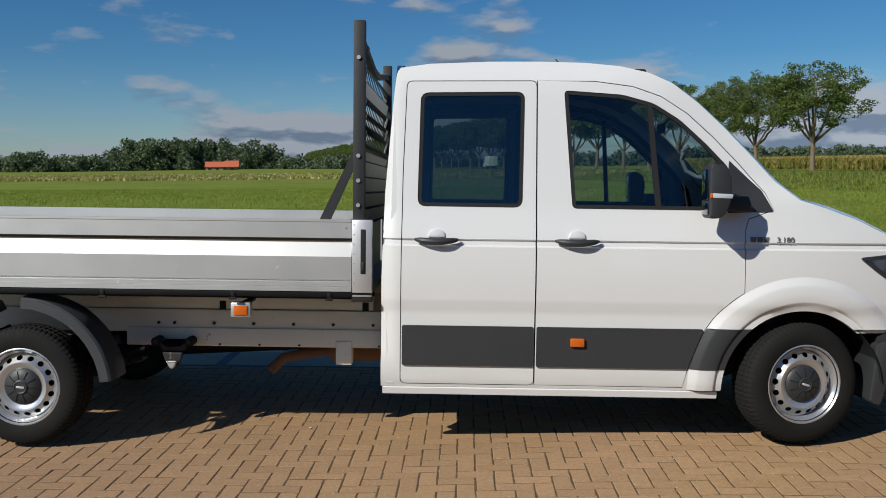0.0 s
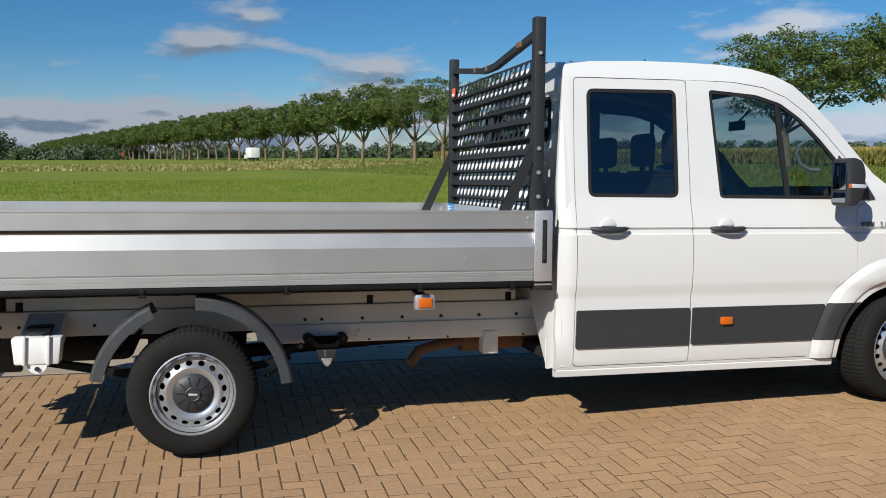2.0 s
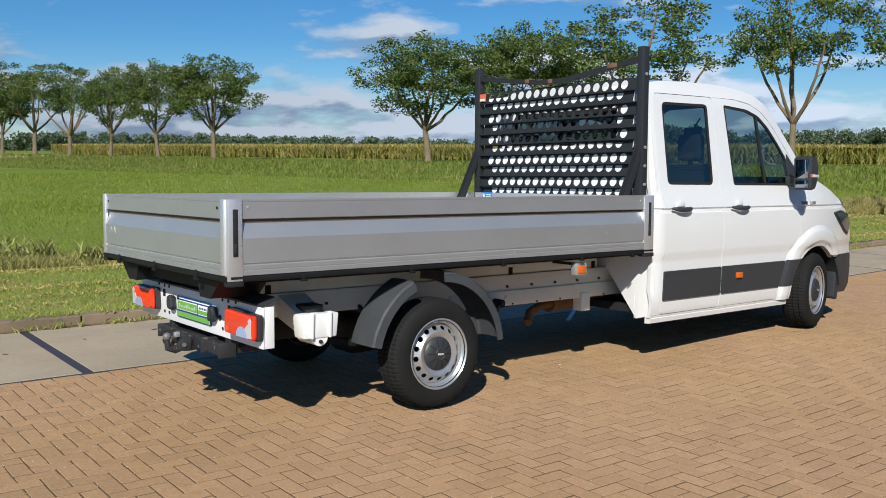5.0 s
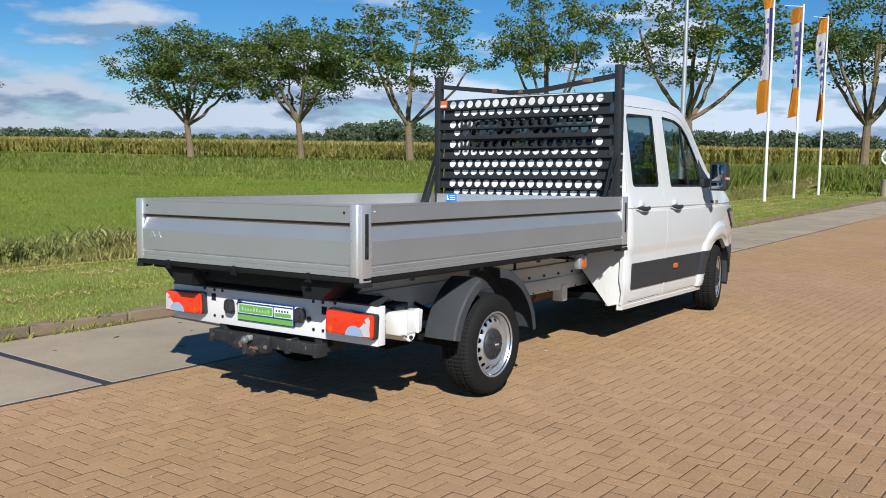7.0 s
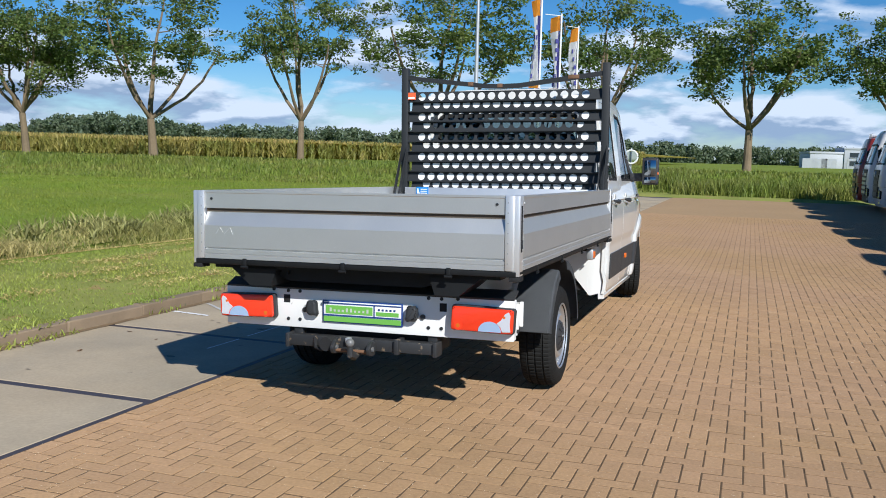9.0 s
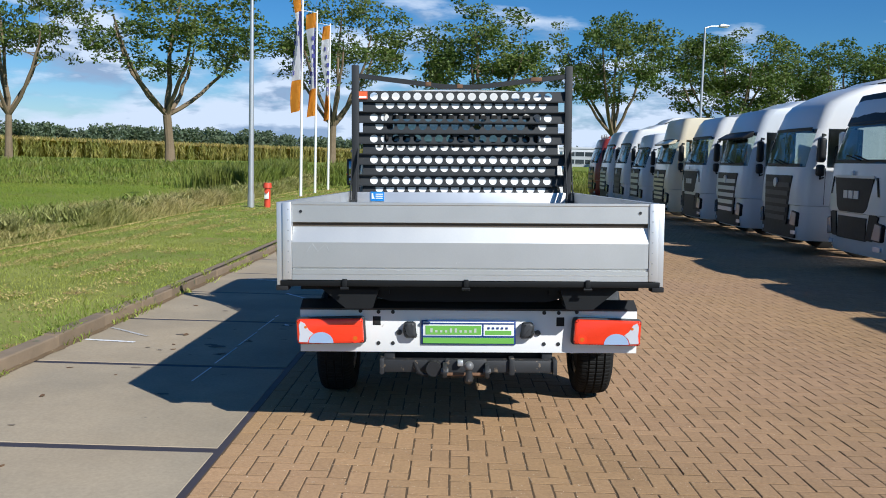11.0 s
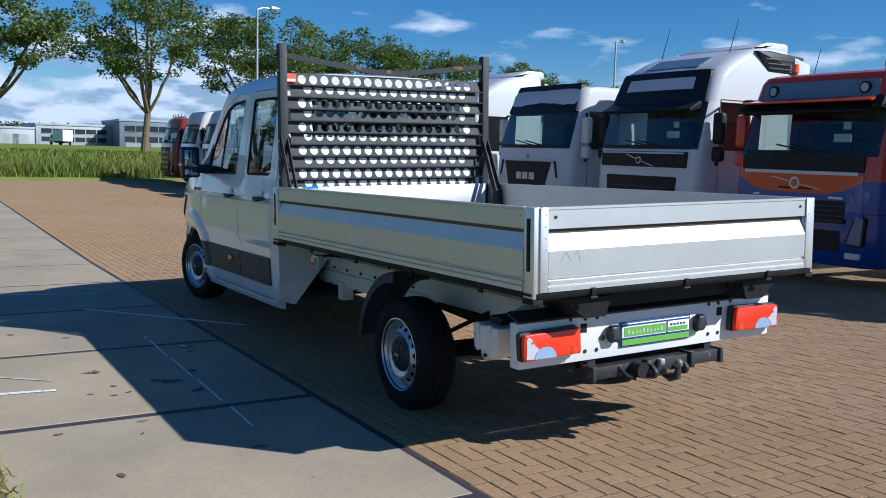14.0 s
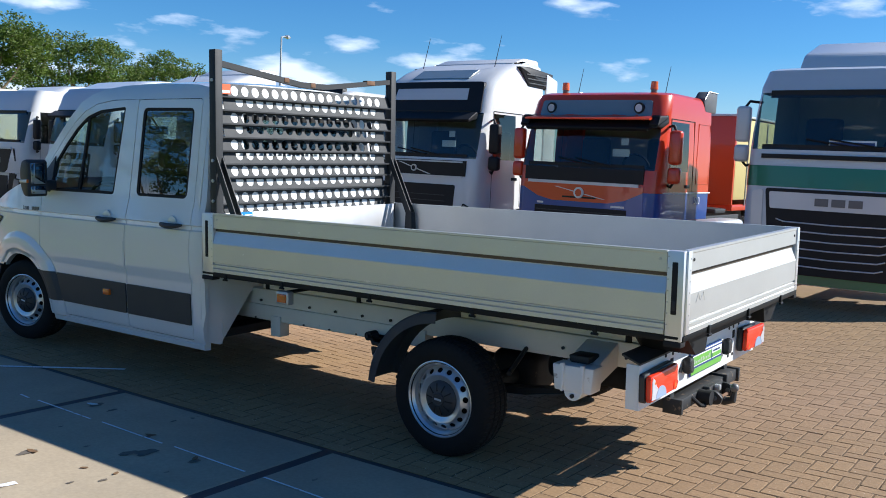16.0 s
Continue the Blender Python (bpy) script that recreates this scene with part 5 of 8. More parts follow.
# chassis
for s in (-1, 1):
    rail = prism([(s * 0.42, 0.60), (s * 0.50, 0.60), (s * 0.50, 0.745), (s * 0.42, 0.745)], -1.16, 2.35, "x", 0.006)
    tp("chassis_rail", rail, FRAME)
    tp("bed_runner", bx(-1.02, 2.0, s * 0.43, s * 0.485, 0.749, 0.838, 0.006), FRAME)
    tp("runner_cap", bx(-1.35, 2.0, s * 0.43, s * 0.48, 0.840, 0.871), BSTEEL)
    low = prism([(s * 0.425, 0.515), (s * 0.505, 0.515), (s * 0.520, 0.522), (s * 0.520, 0.631), (s * 0.425, 0.631)], 0.45, 2.32, "x", 0.006)
    tp("lower_rail", low, FRAME)
    tp("rail_bracket", bx(1.77, 1.87, s * 0.44, s * 0.535, 0.412, 0.56, 0.006), FRAME)
    b = bmesh.new()
    for x in (-1.05, -0.95, -0.80, -0.55, 0.65, 0.75, 1.0, 1.25, 1.5, 1.75, 2.0):
        join(b, rod((x, s * 0.50, 0.66), (x, s * 0.512, 0.66), 0.010, n=8))
        join(b, rod((x + 0.04, s * 0.52, 0.53), (x + 0.04, s * 0.528, 0.53), 0.007, n=8) if x > 0.5 else bx(x, x + 0.004, s * 0.5, s * 0.502, 0.6, 0.604))
    tagged(tp("rail_bolts", b, STEELK), kind="stuff")
    for x in (-0.95, 1.05, 1.95):
        br = prism([(x - 0.02, 0.70), (x + 0.02, 0.70), (x + 0.02, 0.80), (x - 0.02, 0.80)], s * 0.46, s * 0.49, "y", 0.004)
        tp("bed_bracket", br, BSTEEL)
    # bump stop housing behind the axle
    bk = tp("spring_bracket", prism([(-0.925, 0.656), (-0.912, 0.512), (-0.690, 0.512), (-0.675, 0.656)], s * 0.74, s * 0.860, "y", 0.010), PANEL, None, "white spring bracket")
    tp("bracket_arm", prism([(s * 0.50, 0.60), (s * 0.76, 0.53), (s * 0.76, 0.650), (s * 0.50, 0.74)], -0.90, -0.70, "x", 0.010), PANEL, bk)
    for x in (-0.862, -0.742):
        tp("bracket_rib", prism([(x - 0.012, 0.668), (x - 0.007, 0.512), (x + 0.007, 0.512), (x + 0.012, 0.668)], s * 0.855, s * 0.876, "y", 0.004), PANEL, bk)
    tp("bump_stop", prism([(-0.865, 0.700), (-0.855, 0.657), (-0.745, 0.657), (-0.735, 0.700)], s * 0.66, s * 0.790, "y", 0.010), STEELK, bk)
    tp("spring_eye", rod((-0.80, s * 0.66, 0.515), (-0.80, s * 0.852, 0.515), 0.052, n=18), PANEL, bk)
    tp("eye_bolt", rod((-0.80, s * 0.845, 0.490), (-0.80, s * 0.864, 0.490), 0.012, n=8), STEELK, bk)
    tp("leaf_spring", prism([(-0.80, 0.47), (-0.4, 0.39), (0.0, 0.36), (0.4, 0.41), (0.62, 0.52), (0.62, 0.54), (0.4, 0.44), (0.0, 0.40), (-0.4, 0.43), (-0.80, 0.50)], s * 0.60, s * 0.68, "y"), BSTEEL)
    # lashing eye: two rubber-bushed bolts whose legs meet in a hanging cast plate
    hg = tp("spring_hanger", prism(rounded([(0.665, 0.565), (0.700, 0.495), (0.835, 0.495), (0.868, 0.565), (0.838, 0.570), (0.808, 0.530), (0.725, 0.530), (0.692, 0.572)], 0.010), s * 0.53, s * 0.60, "y", 0.008), STEELK)
    for x in (0.662, 0.868):
        tp("rubber_stop", rod((x, s * 0.50, 0.553), (x, s * 0.60, 0.553), 0.030, n=16), BLACK, hg)
        tp("stop_bolt", rod((x, s * 0.595, 0.555), (x, s * 0.612, 0.555), 0.013, n=10), TOWG, hg)
    tp("lashing_plate", prism(rounded([(0.705, 0.490), (0.832, 0.490), (0.820, 0.440), (0.792, 0.395), (0.772, 0.378), (0.750, 0.392), (0.722, 0.440)], 0.010), s * 0.585, s * 0.615, "y", 0.006), TOWG, hg)
    tp("lashing_hook", prism(rounded([(0.735, 0.440), (0.800, 0.440), (0.790, 0.405), (0.770, 0.388), (0.750, 0.402)], 0.008), s * 0.61, s * 0.635, "y", 0.008), GALV, hg)
    # mudguards over the rear wheels: two curved blades
    for a0, a1, tag in ((114, 168, "rear"), (6, 88, "front"))[(0 if s < 0 else 1):]:
        b = bmesh.new()
        rings = []
        for i in range(15):
            a = radians(a0 + (a1 - a0) * i / 14)
            ring = []
            for dy, dr in ((-0.13, -0.058), (-0.126, -0.006), (-0.115, 0.006), (-0.06, 0.012), (0.06, 0.012), (0.115, 0.006), (0.126, -0.006), (0.13, -0.058)):
                ring.append(b.verts.new(((0.530 + dr) * math.cos(a), s * 0.870 + dy, 0.332 + (0.530 + dr) * math.sin(a))))
            rings.append(ring)
        for i in range(14):
            for j in range(7):
                b.faces.new((rings[i][j], rings[i][j + 1], rings[i + 1][j + 1], rings[i + 1][j]))
        sh = b.faces[:]
        bmesh.ops.solidify(b, geom=sh, thickness=0.006)
        tp("mudguard", b, MUDG, None, "dark grey curved mudguard")
    tp("mudguard_stay", rod((0.40, s * 0.86, 0.40), (0.55, s * 0.55, 0.44), 0.014, n=8), BSTEEL)
    tp("mudguard_stay", rod((-0.40, s * 0.86, 0.55), (-0.30, s * 0.50, 0.62), 0.014, n=8), BSTEEL)
tp("rear_axle", rod((0, -0.78, 0.334), (0, 0.78, 0.347), 0.055, n=14), BSTEEL)
tp("differential", bx(-0.16, 0.18, -0.16, 0.16, 0.22, 0.50, 0.07, 3), BSTEEL)
tp("propshaft", rod((0.15, 0, 0.38), (2.2, 0, 0.50), 0.045, n=12), BSTEEL)
ex = tp("exhaust_pipe", tube([(2.2, -0.25, 0.47), (1.75, -0.25, 0.46), (1.55, -0.28, 0.44), (1.40, -0.33, 0.41), (1.33, -0.38, 0.34)], 0.034, 12), RUST, None, "rusty brown exhaust pipe")
tp("exhaust_can", rod((1.70, -0.22, 0.47), (2.28, -0.22, 0.49), 0.095, n=18), RUST, ex)
tp("spare_carrier", bx(-0.95, -0.35, -0.36, 0.36, 0.42, 0.58, 0.06, 3), BLACK)
for x in (-1.05, -0.30, 0.55, 1.3, 2.1):
    tp("cross_member", bx(x - 0.035, x + 0.035, -0.43, 0.43, 0.60, 0.72, 0.008), FRAME)
for x in (-1.30, -0.75, -0.10, 0.55, 1.20, 1.85):
    tp("bed_bearer", prism([(-0.66, 0.87), (-0.42, 0.80), (0.42, 0.80), (0.66, 0.87)], x - 0.03, x + 0.03, "x"), BSTEEL)
# rear bearer blocks under the bed, seen over the tail panel
for s in (-1, 1):
    tp("bed_support", prism([(s * 0.80, 0.885), (s * 0.66, 0.77), (s * 0.52, 0.77), (s * 0.48, 0.885)], -1.40, -1.10, "x"), BSTEEL)

# the bed
Z0, Z1 = 0.930, 1.338
tp("bed_floor", bx(-1.43, 2.03, -0.985, 0.985, 0.905, 0.955, 0.003), BEDF)
tp("bed_subframe", bx(-1.40, 2.0, -0.90, 0.90, 0.872, 0.903), BSTEEL)


def board_profile(s, y):
    """Cross section of a dropside: flat top band, groove, slanting bright band, flat field and foot."""
    out = [(0.003, Z1), (0.003, 1.326), (0.000, 1.322), (0.000, 1.234), (-0.018, 1.230), (-0.020, 1.208), (0.007, 1.128), (0.006, 0.998), (-0.004, 0.992), (-0.004, 0.985), (0.008, 0.981),
           (0.008, 0.962), (0.003, 0.958), (0.009, 0.953), (0.009, Z0), (-0.032, Z0), (-0.032, Z1)]
    return [(s * (y + o), z) for o, z in out]


def dark_slot(x0, x1, y0, y1, z0, z1):
    return bx(x0, x1, y0, y1, z0, z1, 0.004)


for s in (-1, 1):
    sb = tp("side_board", prism(board_profile(s, 1.012), -1.365, 1.925, "x"), ALU, None, "brushed aluminium dropside board", smooth=False)
    # dark strip in the groove: the top band's shade put into its colour
    tp("board_groove", bx(-1.364, 1.924, s * 0.988, s * 0.9945, 1.212, 1.2315), GROOVE_SHADE, sb)
    b = bmesh.new()
    for x in (-1.33, 1.89):
        join(b, rod((x, s * 1.008, 1.295), (x, s * 1.0165, 1.295), 0.007, n=10))
    tagged(tp("board_bolt", b, GALV, sb), kind="stuff")
    tp("side_rail", prism([(s * 0.96, 0.892), (s * 1.016, 0.896), (s * 1.020, 0.926), (s * 0.96, 0.926)], -1.44, 2.04, "x", 0.004), BSTEEL)
    for x in (-1.0, -0.25, 0.5, 1.25, 1.8):
        tp("board_hinge", bx(x - 0.012, x + 0.012, s * 1.010, s * 1.024, 0.890, 0.922, 0.004), BSTEEL)
        tp("hinge_pin", rod((x - 0.020, s * 1.020, 0.884), (x + 0.020, s * 1.020, 0.884), 0.007, n=8), BSTEEL)
    for x0, x1, sl in ((-1.452, -1.368, -1), (1.928, 2.040, 1)):
        post = tp("corner_post", prism([(x0, s * 0.965), (x1, s * 0.965), (x1, s * 1.018), (x0, s * 1.018)] if s > 0 else [(x0, -1.018), (x1, -1.018), (x1, -0.965), (x0, -0.965)], Z0 - 0.03, Z1, "z", 0.004), ALU2, None, "pale aluminium corner post")
        xa = x0 + 0.028 if sl < 0 else x0 + 0.048
        tp("latch_slot", dark_slot(xa, xa + 0.030, s * 1.0, s * 1.021, 1.03, 1.285), BLACK, post)
        tp("latch", bx(xa + 0.006, xa + 0.024, s * 1.012, s * 1.026, 1.05, 1.10, 0.004), STEELK, post)
        b = bmesh.new()
        xr = x1 - 0.008 if sl < 0 else x0 + 0.010
        for i in range(7):
            join(b, rod((xr, s * 1.016, 0.98 + 0.055 * i), (xr, s * 1.0195, 0.98 + 0.055 * i), 0.004, n=8))
        tagged(tp("rivet", b, GALV, post), kind="stuff")
        tp("post_foot", bx(x0 - 0.002, x1 + 0.002, s * 0.96, s * 1.022, 0.872, 0.898, 0.003), BLACK, post)
tail = bmesh.new()
join(tail, prism([(-x, z) for x, z in board_profile(1, 1.452)], -0.935, 0.935, "y"))
tb = tp("tail_board", tail, ALU, None, "brushed aluminium tailboard with a faint scribble", smooth=False)
tp("board_groove", bx(-1.4345, -1.428, -0.934, 0.934, 1.212, 1.2315), GROOVE_SHADE, tb)
b = bmesh.new()
for y in (-0.89, 0.89):
    join(b, rod((-1.447, y, 1.29), (-1.4565, y, 1.29), 0.008, n=10))
tagged(tp("board_bolt", b, STEELK, tb), kind="stuff")
for s in (-1, 1):
    tp("tail_strip", bx(-1.462, -1.442, s * 0.938, s * 0.985, Z0, Z1, 0.003), ALU2)
    b = bmesh.new()
    for i in range(7):
        join(b, rod((-1.461, s * 0.955, 0.97 + 0.055 * i), (-1.4635, s * 0.955, 0.97 + 0.055 * i), 0.004, n=8))
    tagged(tp("rivet", b, GALV, tb), kind="stuff")
tp("tail_rail", prism([(-1.456, 0.896), (-1.40, 0.892), (-1.40, 0.926), (-1.460, 0.926)], -1.0, 1.0, "y", 0.004), BSTEEL)
for y in (-0.62, 0.02, 0.66):
    tp("board_hinge", bx(-1.470, -1.455, y - 0.013, y + 0.013, 0.893, 0.936, 0.004), BSTEEL)
    tp("hinge_pin", rod((-1.466, y - 0.022, 0.886), (-1.466, y + 0.022, 0.886), 0.008, n=8), BSTEEL)
tp("head_board", prism([(1.895, Z0), (1.915, Z0), (1.915, 1.335), (1.895, 1.335)], -0.93, 0.93, "y", 0.004), ALU2, None, "pale aluminium headboard")
# scribbles and scuffs on the boards
for pts in ([(-1.460, 0.86, 1.075), (-1.460, 0.83, 1.12), (-1.460, 0.80, 1.08), (-1.460, 0.76, 1.12), (-1.460, 0.74, 1.075)],):
    tp("scribble", tube(pts, 0.0009, 5), SILVER, tb)

# headboard rack
RX = 1.957
for s in (-1, 1):
    post = tp("rack_post", bx(RX - 0.03, RX + 0.035, s * 0.95 - 0.032, s * 0.95 + 0.032, 0.95, 2.458, 0.004), STEELK, None, "dark steel rack post")
    brace = prism([(1.70, 1.26), (1.76, 1.26), (RX - 0.015, 1.66), (RX - 0.015, 1.76)], s * 0.95 - 0.028, s * 0.95 - 0.022, "y")
    join(brace, prism([(1.70, 1.26), (1.76, 1.26), (RX - 0.015, 1.66), (RX - 0.015, 1.76)], s * 0.95 + 0.022, s * 0.95 + 0.028, "y"))
    join(brace, prism([(1.68, 0.95), (1.78, 0.95), (1.76, 1.27), (1.70, 1.27)], s * 0.95 - 0.028, s * 0.95 + 0.028, "y"))
    br = tp("rack_brace", brace, STEELK)
    b = bmesh.new()
    for x, z in ((RX, 1.42), (RX, 1.56), (RX, 1.70), (RX, 2.25)):
        join(b, rod((x, s * 0.975, z), (x, s * 0.992, z), 0.012, n=8))
    tagged(tp("rack_bolt", b, GALV, post), kind="stuff")


def bar_z(y):
    return 2.272 + 0.095 * max(0.0, abs(y) - 0.13) / 0.79


bar = bmesh.new()
pts = []
for i in range(13):
    t = -1 + i / 6
    pts.append((RX, t * 0.92, bar_z(t * 0.92)))
rings = []
for p in pts:
    rings.append([bar.verts.new((p[0] + a, p[1], p[2] + c)) for a, c in ((-0.02, -0.02), (0.02, -0.02), (0.02, 0.02), (-0.02, 0.02))])
for i in range(12):
    for j in range(4):
        bar.faces.new((rings[i][j], rings[i][(j + 1) % 4], rings[i + 1][(j + 1) % 4], rings[i + 1][j]))
bar.faces.new(rings[0])
bar.faces.new(rings[-1])
rb = tp("rack_top_bar", bar, STEELK, None, "dark bowed top bar with rust patches")
for y, w_ in ((-0.66, 0.10), (0.02, 0.05), (0.30, 0.05)):
    z = bar_z(y)
    tp("rust_patch", bx(RX - 0.0235, RX + 0.0235, y - w_ / 2, y + w_ / 2, z - 0.012, z + 0.0235, 0.002), RUST, rb)
PITCH, NH, TOPZ, STEP = 0.0972, 17, 2.235, 0.0935
for k in range(10):
    zt = TOPZ - k * STEP
    full = k % 2 == 0
    y_off = 0.0 if full else PITCH / 2
    holes = []
    for i in range(NH):
        cy = 0.785 - i * PITCH + y_off
        if not full and cy > 0.83:
            continue
        if full:
            holes.append([(cy + 0.036 * math.cos(a), zt - 0.048 + 0.036 * math.sin(a)) for a in [2 * math.pi * j / 14 for j in range(14)]])
        else:
            holes.append([(cy - 0.036, zt - 0.014), (cy + 0.036, zt - 0.014)] + [(cy + 0.036 * math.cos(a), zt - 0.028 + 0.036 * math.sin(a)) for a in [-math.pi * j / 8 for j in range(9)]])
    # every other slat stops short of the posts
    lo, hi = (-0.93, 0.93) if full else (-0.862, 0.885)
    out = [(lo, zt - STEP + 0.002), (hi, zt - STEP + 0.002), (hi, zt), (lo, zt)]
    sh = skin(out, holes, [], [], lambda y, z, zt=zt: (RX + 0.012 - 0.022 * (zt - z) / STEP, y, z), (0.003, 0, 0))
    slat = tp("rack_slat", sh, STEELK, None, "perforated dark steel slat", smooth=False)
    lip = prism([(RX - 0.026, zt - STEP - 0.004), (RX + 0.014, zt - STEP - 0.004), (RX + 0.014, zt - STEP + 0.006), (RX - 0.026, zt - STEP + 0.006)], -0.93, 0.93, "y")
    tp("slat_lip", lip, STEELK, slat)
    # added white strips close behind the holes stand in for the bright cab wall, left open at the window and under the
    # top bar
    zb_ = zt - STEP + 0.008
    for ya, yb in {0: ((-0.83, -0.56), (0.56, 0.83)), 2: ((-0.83, -0.70), (0.70, 0.83)), 3: ((-0.83, -0.70), (0.70, 0.83)), 4: ((-0.83, -0.70), (0.70, 0.83))}.get(k, ((-0.83, 0.85),)):
        zc = zt - (0.052 if k == 0 else 0.034 if k == 5 else 0.004)
        fl = skin([(ya, zb_), (yb, zb_), (yb, zc), (ya, zc)], [], [], [], lambda y, z, zt=zt: (RX + 0.017 - 0.022 * (zt - z) / STEP, y, z), (0.002, 0, 0))
        tp("backing_strip", fl, PANEL, slat, "added white strip standing in for the bright cab wall", smooth=False)
lb_ = tp("rack_label", bx(RX - 0.022, RX - 0.016, 0.842, 0.925, 2.160, 2.228), ORANGE, None, "orange warning label")
tp("label_bars", bx(RX - 0.0235, RX - 0.0215, 0.850, 0.917, 2.168, 2.186), WPRINT, lb_)
bl_ = tp("blue_label", bx(1.885, 1.893, 0.69, 0.81, 1.256, 1.338), BLUE, None, "blue maker's label")
for z in (1.312, 1.294, 1.276):
    tp("label_bar", bx(1.882, 1.886, 0.70, 0.765, z, z + 0.008), WPRINT, bl_)
tp("label_mark", prism([(0.772, 1.275), (0.800, 1.275), (0.800, 1.325), (0.788, 1.325), (0.784, 1.300)], 1.882, 1.886, "x"), WPRINT, bl_)

# tail panel with its lamps
TX = -1.215
panel = tp("tail_panel", bx(TX, TX + 0.012, -0.935, 0.935, 0.500, 0.735, 0.003), PANEL, None, "white tail lamp panel")
tp("panel_flange", prism([(TX, 0.735), (TX + 0.10, 0.775), (TX + 0.10, 0.785), (TX - 0.002, 0.745)], -0.935, 0.935, "y"), TRIM, panel, "grey upper flange")
for s in (-1, 1):
    tp("panel_end", bx(TX + 0.004, TX + 0.075, s * 0.925 - 0.006, s * 0.925 + 0.006, 0.500, 0.735, 0.003), PANEL, panel)
    tp("panel_arm", bx(TX + 0.01, -1.05, s * 0.46 - 0.03, s * 0.46 + 0.03, 0.56, 0.73, 0.004), STEELK, panel)
    tp("panel_recess", bx(TX - 0.002, TX + 0.016, s * 0.51 - 0.022, s * 0.51 + 0.022, 0.650, 0.700, 0.002), BLACK, panel)
    b = bmesh.new()
    for y, z in ((0.50, 0.725), (0.42, 0.725), (0.50, 0.55), (0.42, 0.55), (0.60, 0.73), (0.33, 0.60)):
        join(b, rod((TX + 0.002, s * y, z), (TX - 0.004, s * y, z), 0.011, n=10))
    tagged(tp("panel_bolt", b, STEELK, panel), kind="stuff")
    # combined tail lamp
    box_ = prism(rounded([(s * 0.565, 0.555), (s * 0.945, 0.545), (s * 0.955, 0.695), (s * 0.575, 0.705)], 0.02), TX - 0.035, TX - 0.004, "x", 0.004)
    tl = tp("tail_lamp", box_, DARK, panel, "red and clear tail lamp")
    lens = prism(rounded([(s * 0.575, 0.560), (s * 0.942, 0.552), (s * 0.948, 0.690), (s * 0.583, 0.698)], 0.02), TX - 0.068, TX - 0.036, "x", 0.012)
    tp("red_lens", lens, RED, tl)
    fan = [(s * (0.810 + 0.068 * math.cos(a)), 0.561 + 0.060 * math.sin(a)) for a in [math.pi * i / 12 for i in range(13)]]
    tp("reversing_lens", prism(fan, TX - 0.0700, TX - 0.060, "x"), BLUEL, tl, "bluish clear lens")
    horn = [(s * 0.852, 0.612), (s * 0.878, 0.632), (s * 0.900, 0.668), (s * 0.922, 0.680), (s * 0.932, 0.660), (s * 0.928, 0.610), (s * 0.932, 0.566), (s * 0.884, 0.564), (s * 0.874, 0.592)]
    tp("clear_lens", prism(horn, TX - 0.0704, TX - 0.060, "x"), CLEAR, tl)
    tp("bulb_spot", rod((TX - 0.066, s * 0.895, 0.648), (TX - 0.0712, s * 0.895, 0.648), 0.008, n=12), AMBER, tl)
    tp("indicator_bulb", rod((TX - 0.062, s * 0.622, 0.588), (TX - 0.0700, s * 0.622, 0.588), 0.026, n=18), RED, tl)
    tp("indicator_core", rod((TX - 0.066, s * 0.622, 0.588), (TX - 0.0712, s * 0.622, 0.588), 0.012, n=14), AMBER, tl)
    for zz in (0.607, 0.652):
        tp("lens_rib", bx(TX - 0.0688, TX - 0.066, s * 0.60, s * 0.73, zz, zz + 0.003), RED, tl)
    # plate lamps
    tp("plate_lamp", prism(rounded([(s * 0.285, 0.585), (s * 0.350, 0.585), (s * 0.365, 0.625), (s * 0.355, 0.675), (s * 0.295, 0.675)], 0.02), TX - 0.050, TX, "x", 0.016), DARK, panel, "black plate lamp")
    tp("lamp_screw", rod((TX - 0.010, s * 0.385, 0.612), (TX, s * 0.385, 0.612), 0.016, n=12), DARK, panel)
plate = tp("number_plate", bx(TX - 0.012, TX - 0.002, -0.262, 0.262, 0.545, 0.682, 0.004), NAVY, panel, "dealer's green, white and blue plate")
tp("plate_face", bx(TX - 0.0145, TX - 0.011, -0.252, 0.252, 0.553, 0.674, 0.001), WPRINT, plate)
tp("plate_band", bx(TX - 0.0165, TX - 0.014, -0.252, 0.252, 0.553, 0.584), GREEN, plate)
tp("plate_line", bx(TX - 0.0165, TX - 0.014, -0.252, 0.252, 0.586, 0.596), NAVY, plate)
tp("plate_line", bx(TX - 0.0165, TX - 0.014, -0.252, 0.252, 0.660, 0.668), NAVY, plate)
tp("plate_field", bx(TX - 0.0165, TX - 0.014, -0.070, 0.238, 0.602, 0.652), GREEN, plate)
tp("plate_field", bx(TX - 0.0165, TX - 0.014, -0.238, -0.092, 0.602, 0.626), GREEN, plate)
tp("plate_line", bx(TX - 0.0165, TX - 0.014, -0.084, -0.076, 0.590, 0.660), NAVY, plate)
for i in range(10):
    y = 0.212 - 0.027 * i
    tp("plate_bar", bx(TX - 0.0180, TX - 0.0164, y - 0.013, y, 0.614, 0.627 + (0.010 if i in (0, 4, 5, 9) else 0)), PRINT2, plate)
for i in range(5):
    y = -0.105 - 0.025 * i
    tp("plate_bar", bx(TX - 0.0180, TX - 0.0164, y - 0.013, y, 0.634, 0.645), NAVY, plate)
